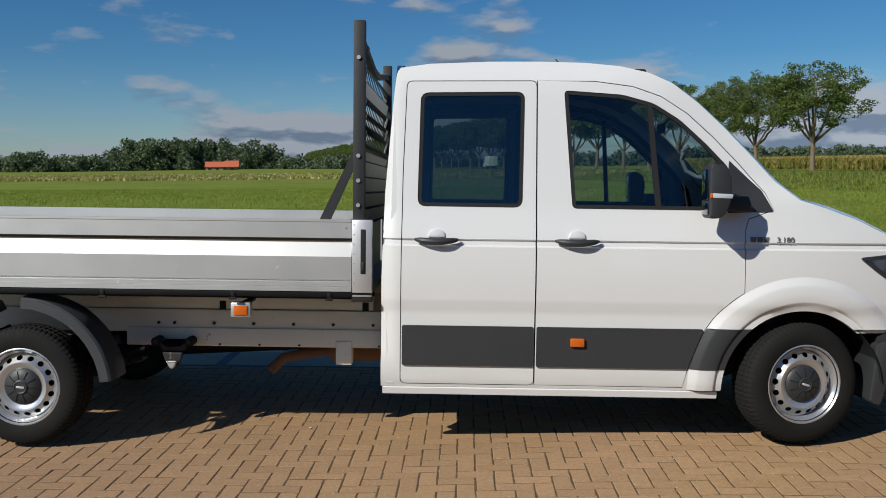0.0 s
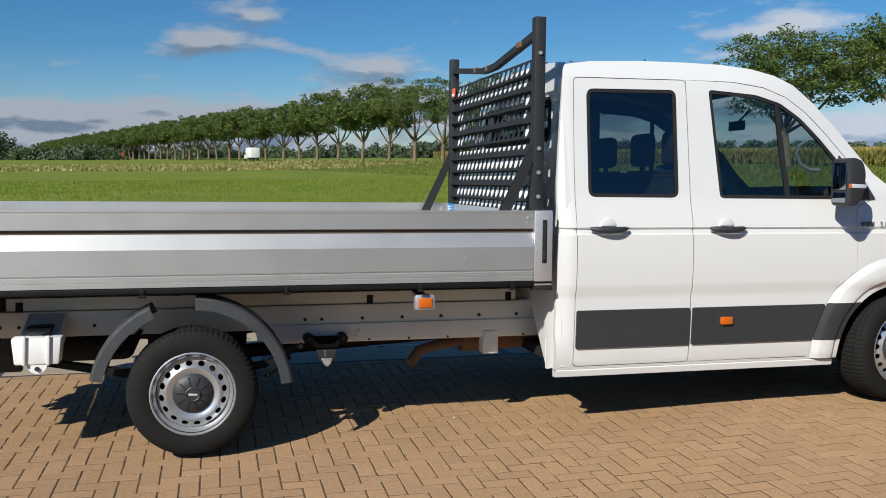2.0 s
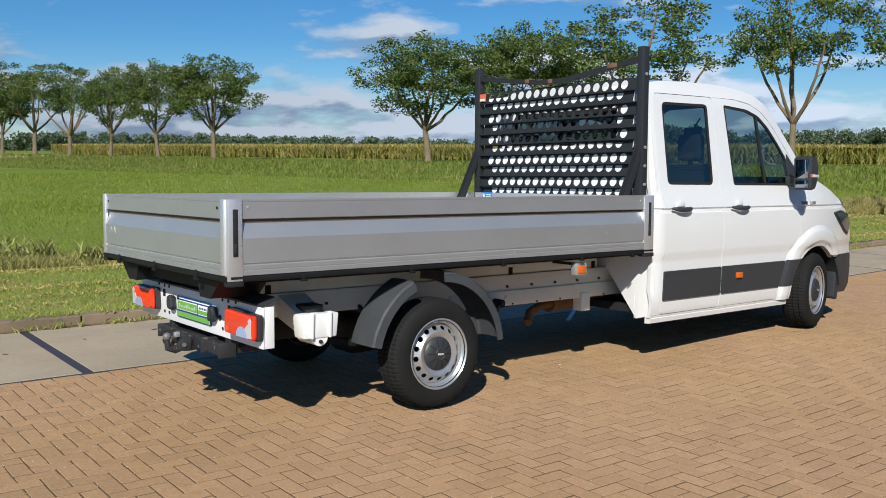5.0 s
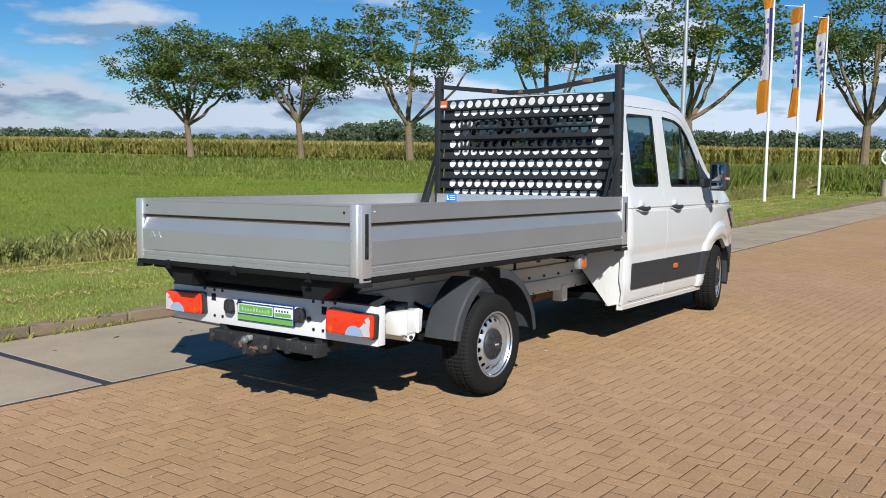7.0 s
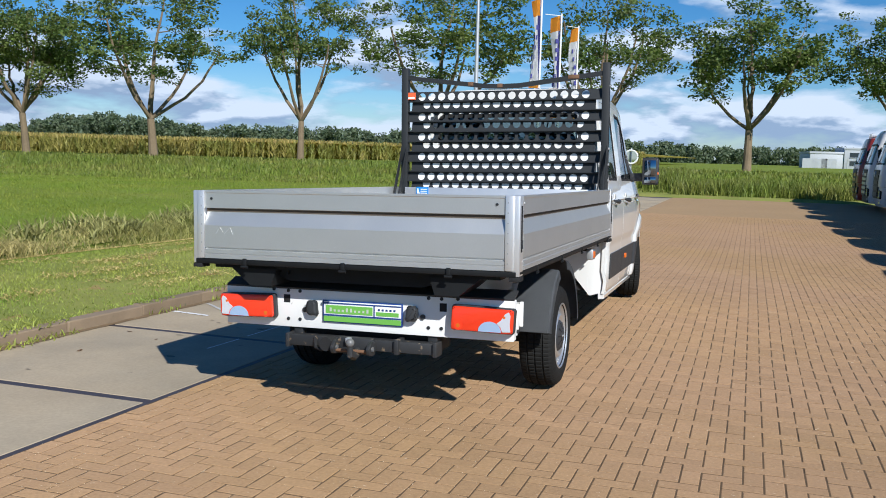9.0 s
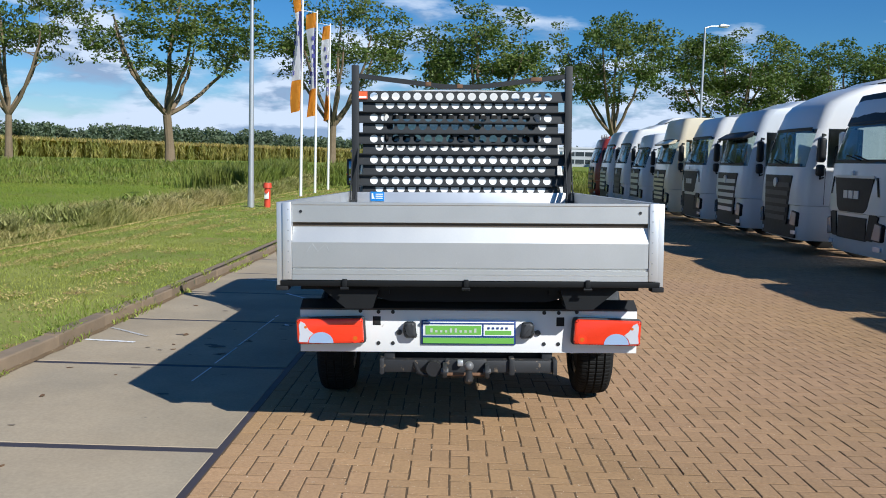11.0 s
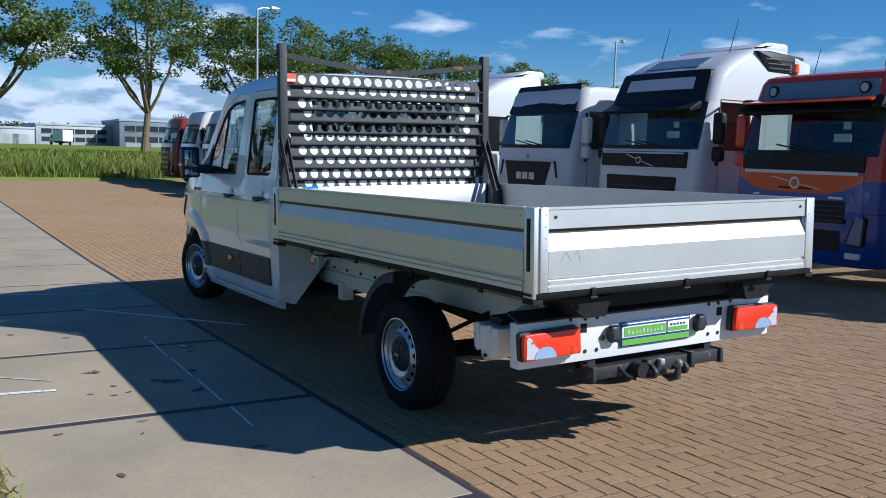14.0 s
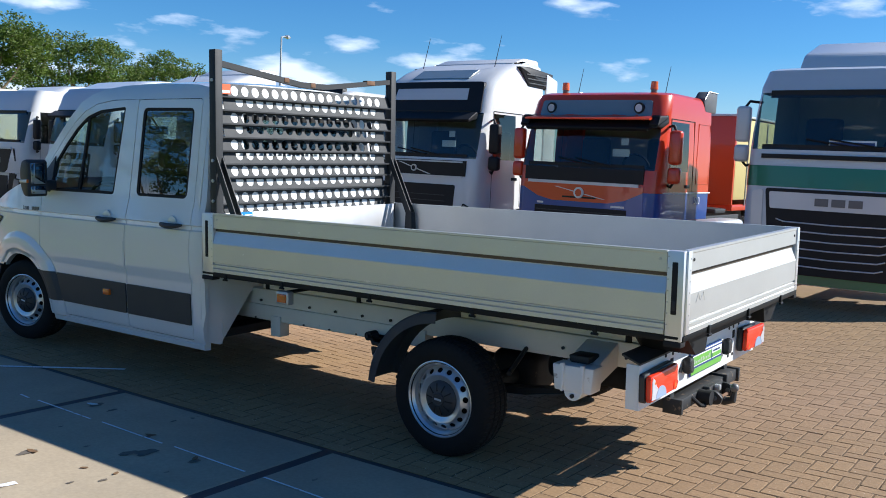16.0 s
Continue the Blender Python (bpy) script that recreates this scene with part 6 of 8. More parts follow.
# tow bar
# added unseen beam: keeps slivers of sun off the ground below the panel
tp("rear_beam", bx(-1.15, -1.09, -0.47, 0.47, 0.43, 0.57, 0.006), BSTEEL)
tow = tp("tow_bar", bx(-1.26, -1.18, -0.485, 0.47, 0.395, 0.462, 0.006), TOWG, None, "dark steel tow bar with ball hitch")
for s in (-1, 1):
    tp("tow_end", bx(-1.275, -1.165, s * 0.478 - 0.012, s * 0.478 + 0.012, 0.385, 0.470, 0.004), TOWG, tow)
    tp("tow_arm", bx(-1.20, -0.95, s * 0.44 - 0.03, s * 0.44 + 0.03, 0.40, 0.60, 0.006), TOWG, tow)
tp("tow_plate", bx(-1.30, -1.255, -0.10, 0.13, 0.375, 0.475, 0.008), TOWG, tow)
tp("tow_neck", tube([(-1.28, 0.0, 0.40), (-1.35, 0.0, 0.375), (-1.395, 0.0, 0.39), (-1.40, 0.0, 0.44)], [0.028, 0.026, 0.022, 0.016], 10), TOWG, tow)
ball = bmesh.new()
bmesh.ops.create_uvsphere(ball, u_segments=16, v_segments=10, radius=0.026, matrix=Matrix.Translation((-1.40, 0, 0.462)))
tp("tow_ball", ball, GREYP, tow)
tp("tow_socket", rod((-1.26, 0.19, 0.43), (-1.335, 0.19, 0.43), 0.042, n=16), BLACK, tow)
tp("tow_cable", tube([(-1.25, 0.30, 0.45), (-1.30, 0.27, 0.40), (-1.31, 0.23, 0.39), (-1.29, 0.20, 0.42)], 0.012, 8), BLACK, tow)
for y_ in (-0.10, 0.13):
    tp("tow_jaw", prism(rounded([(-1.29, 0.375), (-1.365, 0.385), (-1.380, 0.425), (-1.34, 0.458), (-1.28, 0.462)], 0.015), y_ - 0.012, y_ + 0.012, "y", 0.004), TOWG, tow)
    tp("tow_bolt", rod((-1.335, y_ - 0.020, 0.42), (-1.335, y_ + 0.020, 0.42), 0.014, n=8), GREYP, tow)
tp("tow_pin", rod((-1.335, -0.11, 0.402), (-1.335, 0.14, 0.402), 0.010, n=10), RUST, tow)
tp("tow_latch", bx(-1.335, -1.30, 0.030, 0.062, 0.445, 0.478, 0.006), GALV, tow, "small pale sticker on the hitch")
tp("tow_clamp", bx(-1.28, -1.17, -0.255, -0.225, 0.385, 0.475, 0.004), TOWG, tow)
# side marker under the bed on each side
for s in (-1, 1):
    mk = tp("marker_box", bx(1.226, 1.343, s * 0.93, s * 0.985, 0.767, 0.856, 0.010), GALV, None, "grey marker lamp box")
    tp("marker_lens", bx(1.245, 1.325, s * 0.975, s * 0.994, 0.782, 0.838, 0.006), AMBER, mk)
    tp("marker_stay", bx(1.27, 1.31, s * 0.70, s * 0.94, 0.835, 0.852, 0.003), STEELK, mk)


# ---- parked lorries ----
def paint(name, col, rough=0.3):
    return mat(name, col, rough, vary=0.03, vscale=1.2, coat=0.5)


LW = paint("lorry_white", (0.66, 0.66, 0.65))
LG = paint("lorry_silver_white", (0.58, 0.61, 0.64))
LC = paint("lorry_cream", (0.70, 0.62, 0.45))
LR = paint("lorry_red", (0.56, 0.047, 0.010))
LO = paint("lorry_orange", (0.62, 0.066, 0.012))
LB = paint("lorry_blue", (0.014, 0.060, 0.28))
LD = paint("lorry_dark_red", (0.24, 0.03, 0.02))
LGR = paint("lorry_green", (0.010, 0.16, 0.085))
LK = mat("lorry_black", (0.013, 0.014, 0.016), 0.5, vary=0.1)
LK.node_tree.nodes["Principled BSDF"].inputs["Specular IOR Level"].default_value = 0.25
CURTAIN = mat("trailer_curtain", (0.60, 0.50, 0.20), 0.6, vary=0.08, vscale=1.0)
SCREEN = glass_mat("lorry_glass", (0.62, 0.70, 0.68))
LAMPG = lamp_mat("lorry_lamp_glass", (0.26, 0.30, 0.36))
CABIN = mat("lorry_cabin", (0.06, 0.06, 0.06), 0.85, vary=0.2)
CABINB = mat("lorry_rear_lining", (0.40, 0.39, 0.35), 0.8, vary=0.1)


def half_loop(yf, hw, r, depth):
    """Half outline of a cab at one height, from the middle of the front round to the middle of the back."""
    pts = [(0.0, yf + 0.05), (0.30 * hw, yf + 0.045), (0.62 * hw, yf + 0.025), (hw - r, yf)]
    for i in range(1, 5):
        a = radians(90 - 90 * i / 4)
        pts.append((hw - r + r * math.cos(a), yf - r + r * math.sin(a)))
    for d in (0.52, 0.62, 1.22, 1.34, depth - 0.12):
        pts.append((hw, min(-d, pts[-1][1] - 0.01)))
    pts += [(hw - 0.12, -depth), (0.0, -depth)]
    return pts


def cab_loft(levels, depth, pick, g0=9.0, g1=9.0):
    """Faces of the cab whose class is pick: shell, screen, window_r, window_l, pillar_r or pillar_l."""
    b = bmesh.new()
    loops = []
    for z, yf, hw, r in levels:
        h_ = half_loop(yf, hw, r, depth)
        full_ = [(x, y) for x, y in h_] + [(-x, y) for x, y in h_[-2:0:-1]]
        loops.append([b.verts.new((x, y, z)) for x, y in full_])
    n_ = len(loops[0])
    k = len(half_loop(0, 1.2, 0.2, depth))
    for i in range(len(loops) - 1):
        glassy = g0 - 0.01 < levels[i][0] < g1 - 0.01
        for j in range(n_):
            jj = j if j < k - 1 else n_ - 1 - j
            kind = "shell"
            if glassy and jj <= 4:
                kind = "screen"
            if glassy and 5 <= jj <= 7:
                kind = "pillar_r" if j < k - 1 else "pillar_l"
            if glassy and 8 <= jj <= 9:
                kind = "window_r" if j < k - 1 else "window_l"
            if kind == pick:
                b.faces.new((loops[i][j], loops[i][(j + 1) % n_], loops[i + 1][(j + 1) % n_], loops[i + 1][j]))
    if pick == "shell":
        b.faces.new(loops[-1])
    for v_ in [v_ for v_ in b.verts if not v_.link_faces]:
        b.verts.remove(v_)
    return b


TOPS = {
    "low": lambda g, r: [(g + 0.10, -0.29, 1.215, 0.20), (r - 0.14, -0.36, 1.20, 0.20), (r - 0.05, -0.42, 1.18, 0.22), (r - 0.01, -0.55, 1.13, 0.22), (r, -0.75, 1.05, 0.2)],
    "flat": lambda g, r: [(g + 0.08, -0.29, 1.215, 0.20), (r - 0.16, -0.40, 1.205, 0.20), (r - 0.05, -0.46, 1.19, 0.22), (r - 0.01, -0.60, 1.15, 0.22), (r, -0.85, 1.08, 0.2)],
    "slope": lambda g, r: [(g + 0.10, -0.30, 1.215, 0.20), (g + 0.40, -0.42, 1.205, 0.20), (g + 0.56, -0.56, 1.19, 0.22), (r - 0.22, -0.90, 1.16, 0.24), (r - 0.06, -1.30, 1.12, 0.24), (r, -1.75, 1.05, 0.2)],
}


def lorry_wheel(lo, x, y, big=0.5):
    s = 1 if x > 0 else -1
    prof = [(0.28, -0.15), (0.36, -0.16), (0.45, -0.155), (0.495, -0.13), (0.50, -0.05), (0.492, -0.04), (0.492, 0.04), (0.50, 0.05), (0.495, 0.13), (0.45, 0.155), (0.36, 0.16), (0.28, 0.15)]
    b = turned(prof, 40)
    b.transform(pose(x, y, big, 0, 0, 90 * s))
    w_ = part("wheel", b, TYRE, lo)
    b = turned([(0.285, -0.155), (0.29, -0.12), (0.24, -0.09), (0.15, -0.07), (0.13, -0.13), (0.09, -0.15), (0.002, -0.15), (0.002, 0.0), (0.285, 0.0)], 32)
    for i in range(10):
        a = 2 * math.pi * i / 10
        join(b, rod((0.19 * math.cos(a), -0.075, 0.19 * math.sin(a)), (0.19 * math.cos(a), -0.115, 0.19 * math.sin(a)), 0.018, n=6))
    b.transform(pose(x, y, big, 0, 0, 90 * s))
    part("rim", b, RIM, w_)


def band(name, x0, x1, z0, z1, out, material, parent, label="", depth=0.04, bow=0.05):
    """A panel across the front of a cab that follows its bow."""
    cols_ = [x0 + (x1 - x0) * i / 10 for i in range(1, 10)]
    return part(name, skin([(x0, z0), (x1, z0), (x1, z1), (x0, z1)], [], [], cols_, lambda a, z: (a, out + bow * (1 - (a / 1.0) ** 2), z), (0, -depth, 0)), material, parent, label)


def front_shape(name, poly, out, material, parent, label="", depth=0.04):
    """A shaped panel on the front of a cab that follows its bow."""
    cols_ = [-1.05 + 0.15 * i for i in range(15)]
    return part(name, skin(poly, [], [], cols_, lambda a, z: (a, out + 0.05 * (1 - (a / 1.0) ** 2), z), (0, -depth, 0)), material, parent, label)


def lorry(x, yfront, label, body, lower=None, roof=3.45, style="slats", top="slope", screen=(1.84, 2.63), visor=None, spoiler=0.0, mirror=LK, bars=4,
          beacons=False, aerials=False, side_low=None, number=False, roof_front=None, deflector=False, slat=None, dark_low=False, lamps=False, wide=1.0):
    lo = thing("lorry", pose(x, yfront, gz(x)) @ Matrix.Diagonal((0.96 * wide, 0.96, 0.96, 1)), label, "lorry", "parked lorries")
    lower = lower or body
    g0, g1 = screen
    dg = g1 - g0
    lv = [(1.05, 0.0, 1.245, 0.24), (1.30, 0.0, 1.245, 0.24), (1.55, -0.012, 1.245, 0.23), (g0, -0.05, 1.24, 0.22), (g0 + 0.33 * dg, -0.11, 1.238, 0.21), (g0 + 0.70 * dg, -0.19, 1.228, 0.21),
          (g1, -0.26, 1.215, 0.21)] + TOPS[top](g1, roof)
    shell = part("cab_shell", cab_loft(lv, 2.25, "shell", g0, g1), body, lo)
    part("windscreen", cab_loft(lv, 2.25, "screen", g0, g1), SCREEN, lo)
    for pick in ("pillar_r", "pillar_l"):
        part("screen_pillar", cab_loft(lv, 2.25, pick, g0, g1), body, lo)
    part("side_window", cab_loft(lv, 2.25, "window_r", g0, g1), SCREEN, lo)
    part("side_window", cab_loft(lv, 2.25, "window_l", g0, g1), SCREEN, lo)
    band("screen_foot", -1.03, 1.03, g0 - 0.06, g0 + 0.07, -0.052, LK, shell, depth=0.05)
    band("screen_head", -1.02, 1.02, g1 - 0.07, g1 + 0.03, -0.247, LK, shell, depth=0.05)
    # inside
    part("cabin_back", bx(-1.15, 1.15, -2.15, -2.08, 1.1, g1 + 0.25, 0.02), CABINB, lo)
    part("cabin_floor", bx(-1.18, 1.18, -2.1, -0.25, 1.15, 1.35, 0.02), CABIN, lo)
    part("dashboard", prism(rounded([(-0.62, 1.35), (-0.20, 1.35), (-0.16, g0 - 0.02), (-0.42, g0 + 0.03), (-0.62, g0 - 0.12)], 0.04), -1.12, 1.12, "x", 0.02), CABIN, lo)
    for sx in (-0.62, 0.62):
        st = part("cab_seat", bx(sx - 0.27, sx + 0.27, -1.55, -0.98, g0 - 0.49, g0 - 0.22, 0.06, 3), SEAT, lo)
        part("seat_back", bx(sx - 0.26, sx + 0.26, -1.66, -1.50, g0 - 0.29, g0 + 0.51, 0.06, 3), SEAT, st)
        part("seat_foot", bx(sx - 0.20, sx + 0.20, -1.5, -1.05, 1.34, g0 - 0.485), CABIN, st)
    part("steering_wheel", tube([(-0.62 + 0.23 * math.cos(a), -0.62 + 0.06 * math.sin(a), g0 + 0.04 + 0.2 * math.sin(a)) for a in [2 * math.pi * i / 20 for i in range(20)]], 0.018, 6, True), BLACK, lo)
    # bumper and front
    bl = [(0.32, -0.11, 1.18, 0.24), (0.45, -0.045, 1.225, 0.26), (0.75, -0.03, 1.245, 0.26), (1.04, -0.03, 1.247, 0.25)]
    bump = part("front_bumper", cab_loft(bl, 0.78, "shell"), lower, lo)
    if dark_low:
        band("bumper_face", -1.0, 1.0, 0.36, 0.74, -0.026, LK, bump)
    if style == "band":  # black band with a slanting bar under the screen, white lips, dark lower grille
        band("upper_band", -1.04, 1.04, 1.60, 1.86, 0.003, LK, lo)
        band("band_lip", -0.99, 0.99, 1.825, 1.85, 0.016, LW, lo)
        band("band_lip", -0.99, 0.99, 1.57, 1.60, 0.016, LW, lo)
        lg = front_shape("grille", rounded([(-0.86, 1.45), (0.86, 1.45), (0.80, 0.55), (-0.80, 0.55)], 0.04), 0.010, LK, lo)
        for i in range(7):
            band("grille_slat", -0.66, 0.66, 0.66 + 0.10 * i, 0.672 + 0.10 * i, 0.018, DARK, lg, depth=0.01)
        lb = front_shape("badge_bar", [(-0.36, 1.615), (-0.31, 1.615), (0.36, 1.81), (0.31, 1.81)], 0.016, SILVER, lo, depth=0.012)
        part("badge", rod((0.0, 0.05, 1.712), (0.0, 0.080, 1.712), 0.058, n=24), SILVER, lb)
        part("badge_core", rod((0.0, 0.07, 1.712), (0.0, 0.083, 1.712), 0.038, n=24), LK, lb)
    elif style == "twotone":
        band("screen_black", -1.05, 1.05, 1.59, 1.80, 0.004, LK, lo)
        band("screen_lip", -0.98, 0.98, 1.545, 1.59, 0.018, SILVER, lo)
        front_shape("upper_field", [(-1.06, 1.545), (-1.06, 1.47), (-0.78, 1.34), (-0.5, 1.285), (0.5, 1.285), (0.78, 1.34), (1.06, 1.47), (1.06, 1.545)][::-1], 0.008, LO, lo)
        front_shape("nose_panel", [(-1.06, 1.466), (-0.78, 1.336), (-0.5, 1.281), (0.5, 1.281), (0.78, 1.336), (1.06, 1.466), (1.08, 0.96), (-1.08, 0.96)], 0.006, LB, lo)
        lg = band("grille", -0.82, 0.82, 0.90, 1.20, 0.014, LK, lo)
        for i in range(4):
            band("grille_slat", -0.80, 0.80, 0.93 + 0.065 * i, 0.942 + 0.065 * i, 0.022, DARK, lg, depth=0.01)
        for x0, x1 in ((-0.78, -0.56), (0.66, 0.78)):
            band("lettering", x0, x1, 1.225, 1.255, 0.012, SILVER, lo, "small silver lettering bar", 0.008)
        band("air_slot", -0.30, 0.30, 1.335, 1.362, 0.013, LK, lo, depth=0.01)
        lb = front_shape("badge_bar", [(-0.46, 1.34), (-0.40, 1.34), (0.46, 1.50), (0.40, 1.50)], 0.016, SILVER, lo, depth=0.012)
        part("badge", rod((0, 0.05, 1.42), (0, 0.082, 1.42), 0.085, n=24), SILVER, lb)
        part("badge_core", rod((0, 0.07, 1.42), (0, 0.085, 1.42), 0.056, n=24), LO, lb)
        band("lower_grille", -0.75, 0.75, 0.52, 0.80, -0.02, LK, lo)
        part("visor_edge", prism(rounded([(0.02, 2.525), (0.03, 2.55), (-0.22, 2.60), (-0.24, 2.575)], 0.008), -1.10, 1.10, "x"), LR, lo)
        # glazed roof front with two round lamps over the visor
        rf = part("roof_panel", skin(rounded([(-1.0, 2.60), (1.0, 2.60), (0.97, 2.84), (-0.97, 2.84)], 0.04), [], [], [-0.7, -0.35, 0, 0.35, 0.7], lambda a, z: (a, -0.228 - 0.25 * (z - 2.6) - 0.045 * a * a, z), (0, -0.04, 0)), PANELG, lo)
        for s in (-1, 1):
            part("roof_lamp", rod((s * 0.78, -0.30, 2.72), (s * 0.78, -0.262, 2.72), 0.085, n=20), LK, rf)
            part("roof_lamp_lens", rod((s * 0.78, -0.27, 2.72), (s * 0.78, -0.252, 2.72), 0.058, n=20), CLEAR, rf)
    elif style == "louvre":
        part("green_stripe", cab_loft([(1.62, -0.009, 1.251, 0.23), (1.90, -0.026, 1.249, 0.225)], 2.24, "shell"), LGR, lo)
        for s in (-1, 1):
            front_shape("corner_vane", rounded([(s * 0.93, 0.98), (s * 1.08, 0.98), (s * 1.10, 1.55), (s * 0.95, 1.58)], 0.04), 0.02, LW, lo)
        front_shape("vent_strip", [(-1.02, 2.00), (1.02, 2.00), (1.02, 2.06), (-1.02, 2.06)], -0.018, LK, lo)
        lg = front_shape("grille", rounded([(-0.92, 1.60), (0.92, 1.60), (0.80, 0.46), (-0.80, 0.46)], 0.05), 0.008, LK, lo)
        for i in range(6):
            w_ = 0.74 - 0.02 * i
            z_ = 1.16 - 0.115 * i
            part("grille_slat", tube([(-w_, 0.040, z_ + 0.03), (-w_ + 0.10, 0.052, z_), (0, 0.066, z_ - 0.012), (w_ - 0.10, 0.052, z_), (w_, 0.040, z_ + 0.03)], 0.010, 6), SILVER, lg)
        front_shape("badge_panel", rounded([(-0.86, 1.555), (0.86, 1.555), (0.84, 1.33), (-0.84, 1.33)], 0.03), 0.018, LG, lg)
        for i in range(3):
            band("badge_bar", -0.34 + 0.21 * i, -0.17 + 0.21 * i, 1.39, 1.49, 0.026, GREYP, lg, depth=0.012)
        part("windscreen_sign", bx(-0.42, 0.16, -0.030, -0.022, 2.15, 2.26, 0.003), WPRINT, lo, "white and blue sign plate")
        part("sign_field", bx(-0.40, 0.14, -0.024, -0.018, 2.175, 2.235), NAVY, lo)
        front_shape("chin", rounded([(-1.0, 0.50), (1.0, 0.50), (0.95, 0.34), (-0.95, 0.34)], 0.03), -0.028, LGR, lo)
    elif style == "hexagon":
        lg = front_shape("grille", rounded([(-0.78, 1.66), (0.78, 1.66), (0.62, 1.14), (0.50, 1.06), (-0.50, 1.06), (-0.62, 1.14)], 0.03), 0.006, LK, lo)
        front_shape("badge_bar", [(-0.80, 1.665), (0.80, 1.665), (0.78, 1.71), (-0.78, 1.71)], 0.010, SILVER, lo, depth=0.02)
        for i in range(3):
            band("badge_bar", -0.30 + 0.22 * i, -0.13 + 0.22 * i, 1.30, 1.44, 0.018, SILVER, lg, depth=0.012)
        for s in (-1, 1):
            front_shape("air_slot", [(s * 0.86, 1.68), (s * 0.90, 1.68), (s * 0.99, 1.36), (s * 0.94, 1.36)], 0.008, LK, lo, depth=0.02)
            front_shape("lower_intake", [(s * 0.98, 1.02), (s * 0.70, 1.08), (s * 0.60, 0.60), (s * 0.80, 0.60)], -0.004, LK, lo)
        band("lower_grille", -0.58, 0.58, 0.58, 0.98, -0.010, LK, lo)
        part("badge", rod((0, 0.04, 1.75), (0, 0.066, 1.75), 0.05, 0.04, 16), SILVER, lo)
    else:
        lg = front_shape("grille", rounded([(-0.82, 1.66), (0.82, 1.66), (0.66, 0.62), (-0.66, 0.62)], 0.06), 0.008, LK, lo)
        for i in range(bars):
            z = 0.70 + (0.88 / bars) * i
            w_ = 0.60 + 0.17 * i / bars
            band("grille_slat", -w_, w_, z, z + 0.50 / bars, 0.022, slat or body, lg, depth=0.03)
        part("badge", rod((0, 0.06, 1.50), (0, 0.090, 1.50), 0.10, n=24), SILVER, lg)
    for s in (-1, 1):
        lamp = [(s * 0.84, 0.62), (s * 1.10, 0.60), (s * 1.13, 1.00), (s * 0.98, 1.04)] if style == "twotone" else [(s * 0.88, 0.60), (s * 1.09, 0.58), (s * 1.14, 1.10), (s * 1.02, 1.16)] if style == "band" else [(s * 0.80, 0.62), (s * 1.10, 0.60), (s * 1.13, 0.90), (s * 0.90, 0.94)]
        hl = front_shape("headlight", rounded(lamp, 0.04), 0.004, LK, lo, depth=0.09)
        front_shape("headlight_lens", grown(rounded(lamp, 0.03), -0.025), 0.010, LAMPG, hl, depth=0.02)
        front_shape("fog_lamp", rounded([(s * 0.84, 0.44), (s * 1.06, 0.44), (s * 1.06, 0.52), (s * 0.84, 0.52)], 0.02), -0.022, CLEAR, bump)
        # mirrors on arms at the pillar
        zm = g0 + 0.10
        mh = part("mirror", bx(s * 1.30, s * 1.50, -0.40, -0.26, zm, zm + 0.50, 0.05, 3), mirror, lo)
        part("mirror_glass", bx(s * 1.325, s * 1.475, -0.405, -0.398, zm + 0.05, zm + 0.45, 0.003), MIRROR, mh)
        part("wide_mirror", bx(s * 1.30, s * 1.50, -0.40, -0.26, zm - 0.28, zm - 0.04, 0.05, 3), mirror, mh)
        part("mirror_arm", tube([(s * 1.20, -0.48, zm + 0.56), (s * 1.34, -0.36, zm + 0.57), (s * 1.40, -0.33, zm + 0.47)], 0.02, 8), LK, mh)
        part("mirror_arm", tube([(s * 1.22, -0.48, zm - 0.30), (s * 1.34, -0.36, zm - 0.33), (s * 1.40, -0.33, zm - 0.25)], 0.02, 8), LK, mh)
        part("door_grip", bx(s * 1.240, s * 1.262, -1.30, -1.12, 1.55, 1.60, 0.008), LK, lo)
        for yy in (-0.50, -1.425):
            part("door_gap", bx(s * 1.238, s * 1.2470, yy - 0.005, yy + 0.005, 1.08, g0 - 0.01), BLACK, lo)
        part("step_box", bx(s * 1.02, s * 1.235, -0.95, -0.70, 0.42, 1.05, 0.03), lower, lo)
        arch = bmesh.new()
        pa = arc(-1.42, 0.52, 0.60, 15, 165, 12)
        q0 = [arch.verts.new((s * 0.92, a, c)) for a, c in pa]
        q1 = [arch.verts.new((s * 1.24, a, c)) for a, c in pa]
        for i in range(12):
            arch.faces.new((q0[i], q0[i + 1], q1[i + 1], q1[i]))
        bmesh.ops.solidify(arch, geom=arch.faces[:], thickness=0.03)
        part("wheel_arch", arch, DARK, lo)
        lorry_wheel(lo, s * 1.03, -1.42)
        lorry_wheel(lo, s * 0.98, -5.1)
        part("chassis_rail", bx(s * 0.40 - 0.04, s * 0.40 + 0.04, -6.0, -1.2, 0.72, 0.98, 0.01), STEELK, lo)
        part("fuel_tank", prism(rounded([(s * 0.62, 0.42), (s * 1.18, 0.42), (s * 1.18, 0.98), (s * 0.62, 0.98)], 0.12), -4.2, -2.7, "y", 0.01), GALV, lo)
        part("wiper", rod((s * 0.15 - 0.35, 0.016, g0 + 0.05), (s * 0.15 + 0.30, -0.02, g0 + 0.15), 0.012, n=6), BLACK, lo)
        if spoiler:
            part("side_fairing", prism(rounded([(-2.22, 1.12), (-2.62, 1.12), (-2.62, roof - 0.25), (-2.22, roof - 0.15)], 0.05), s * 1.20 - 0.02, s * 1.20 + 0.02, "x", 0.01), body, lo)
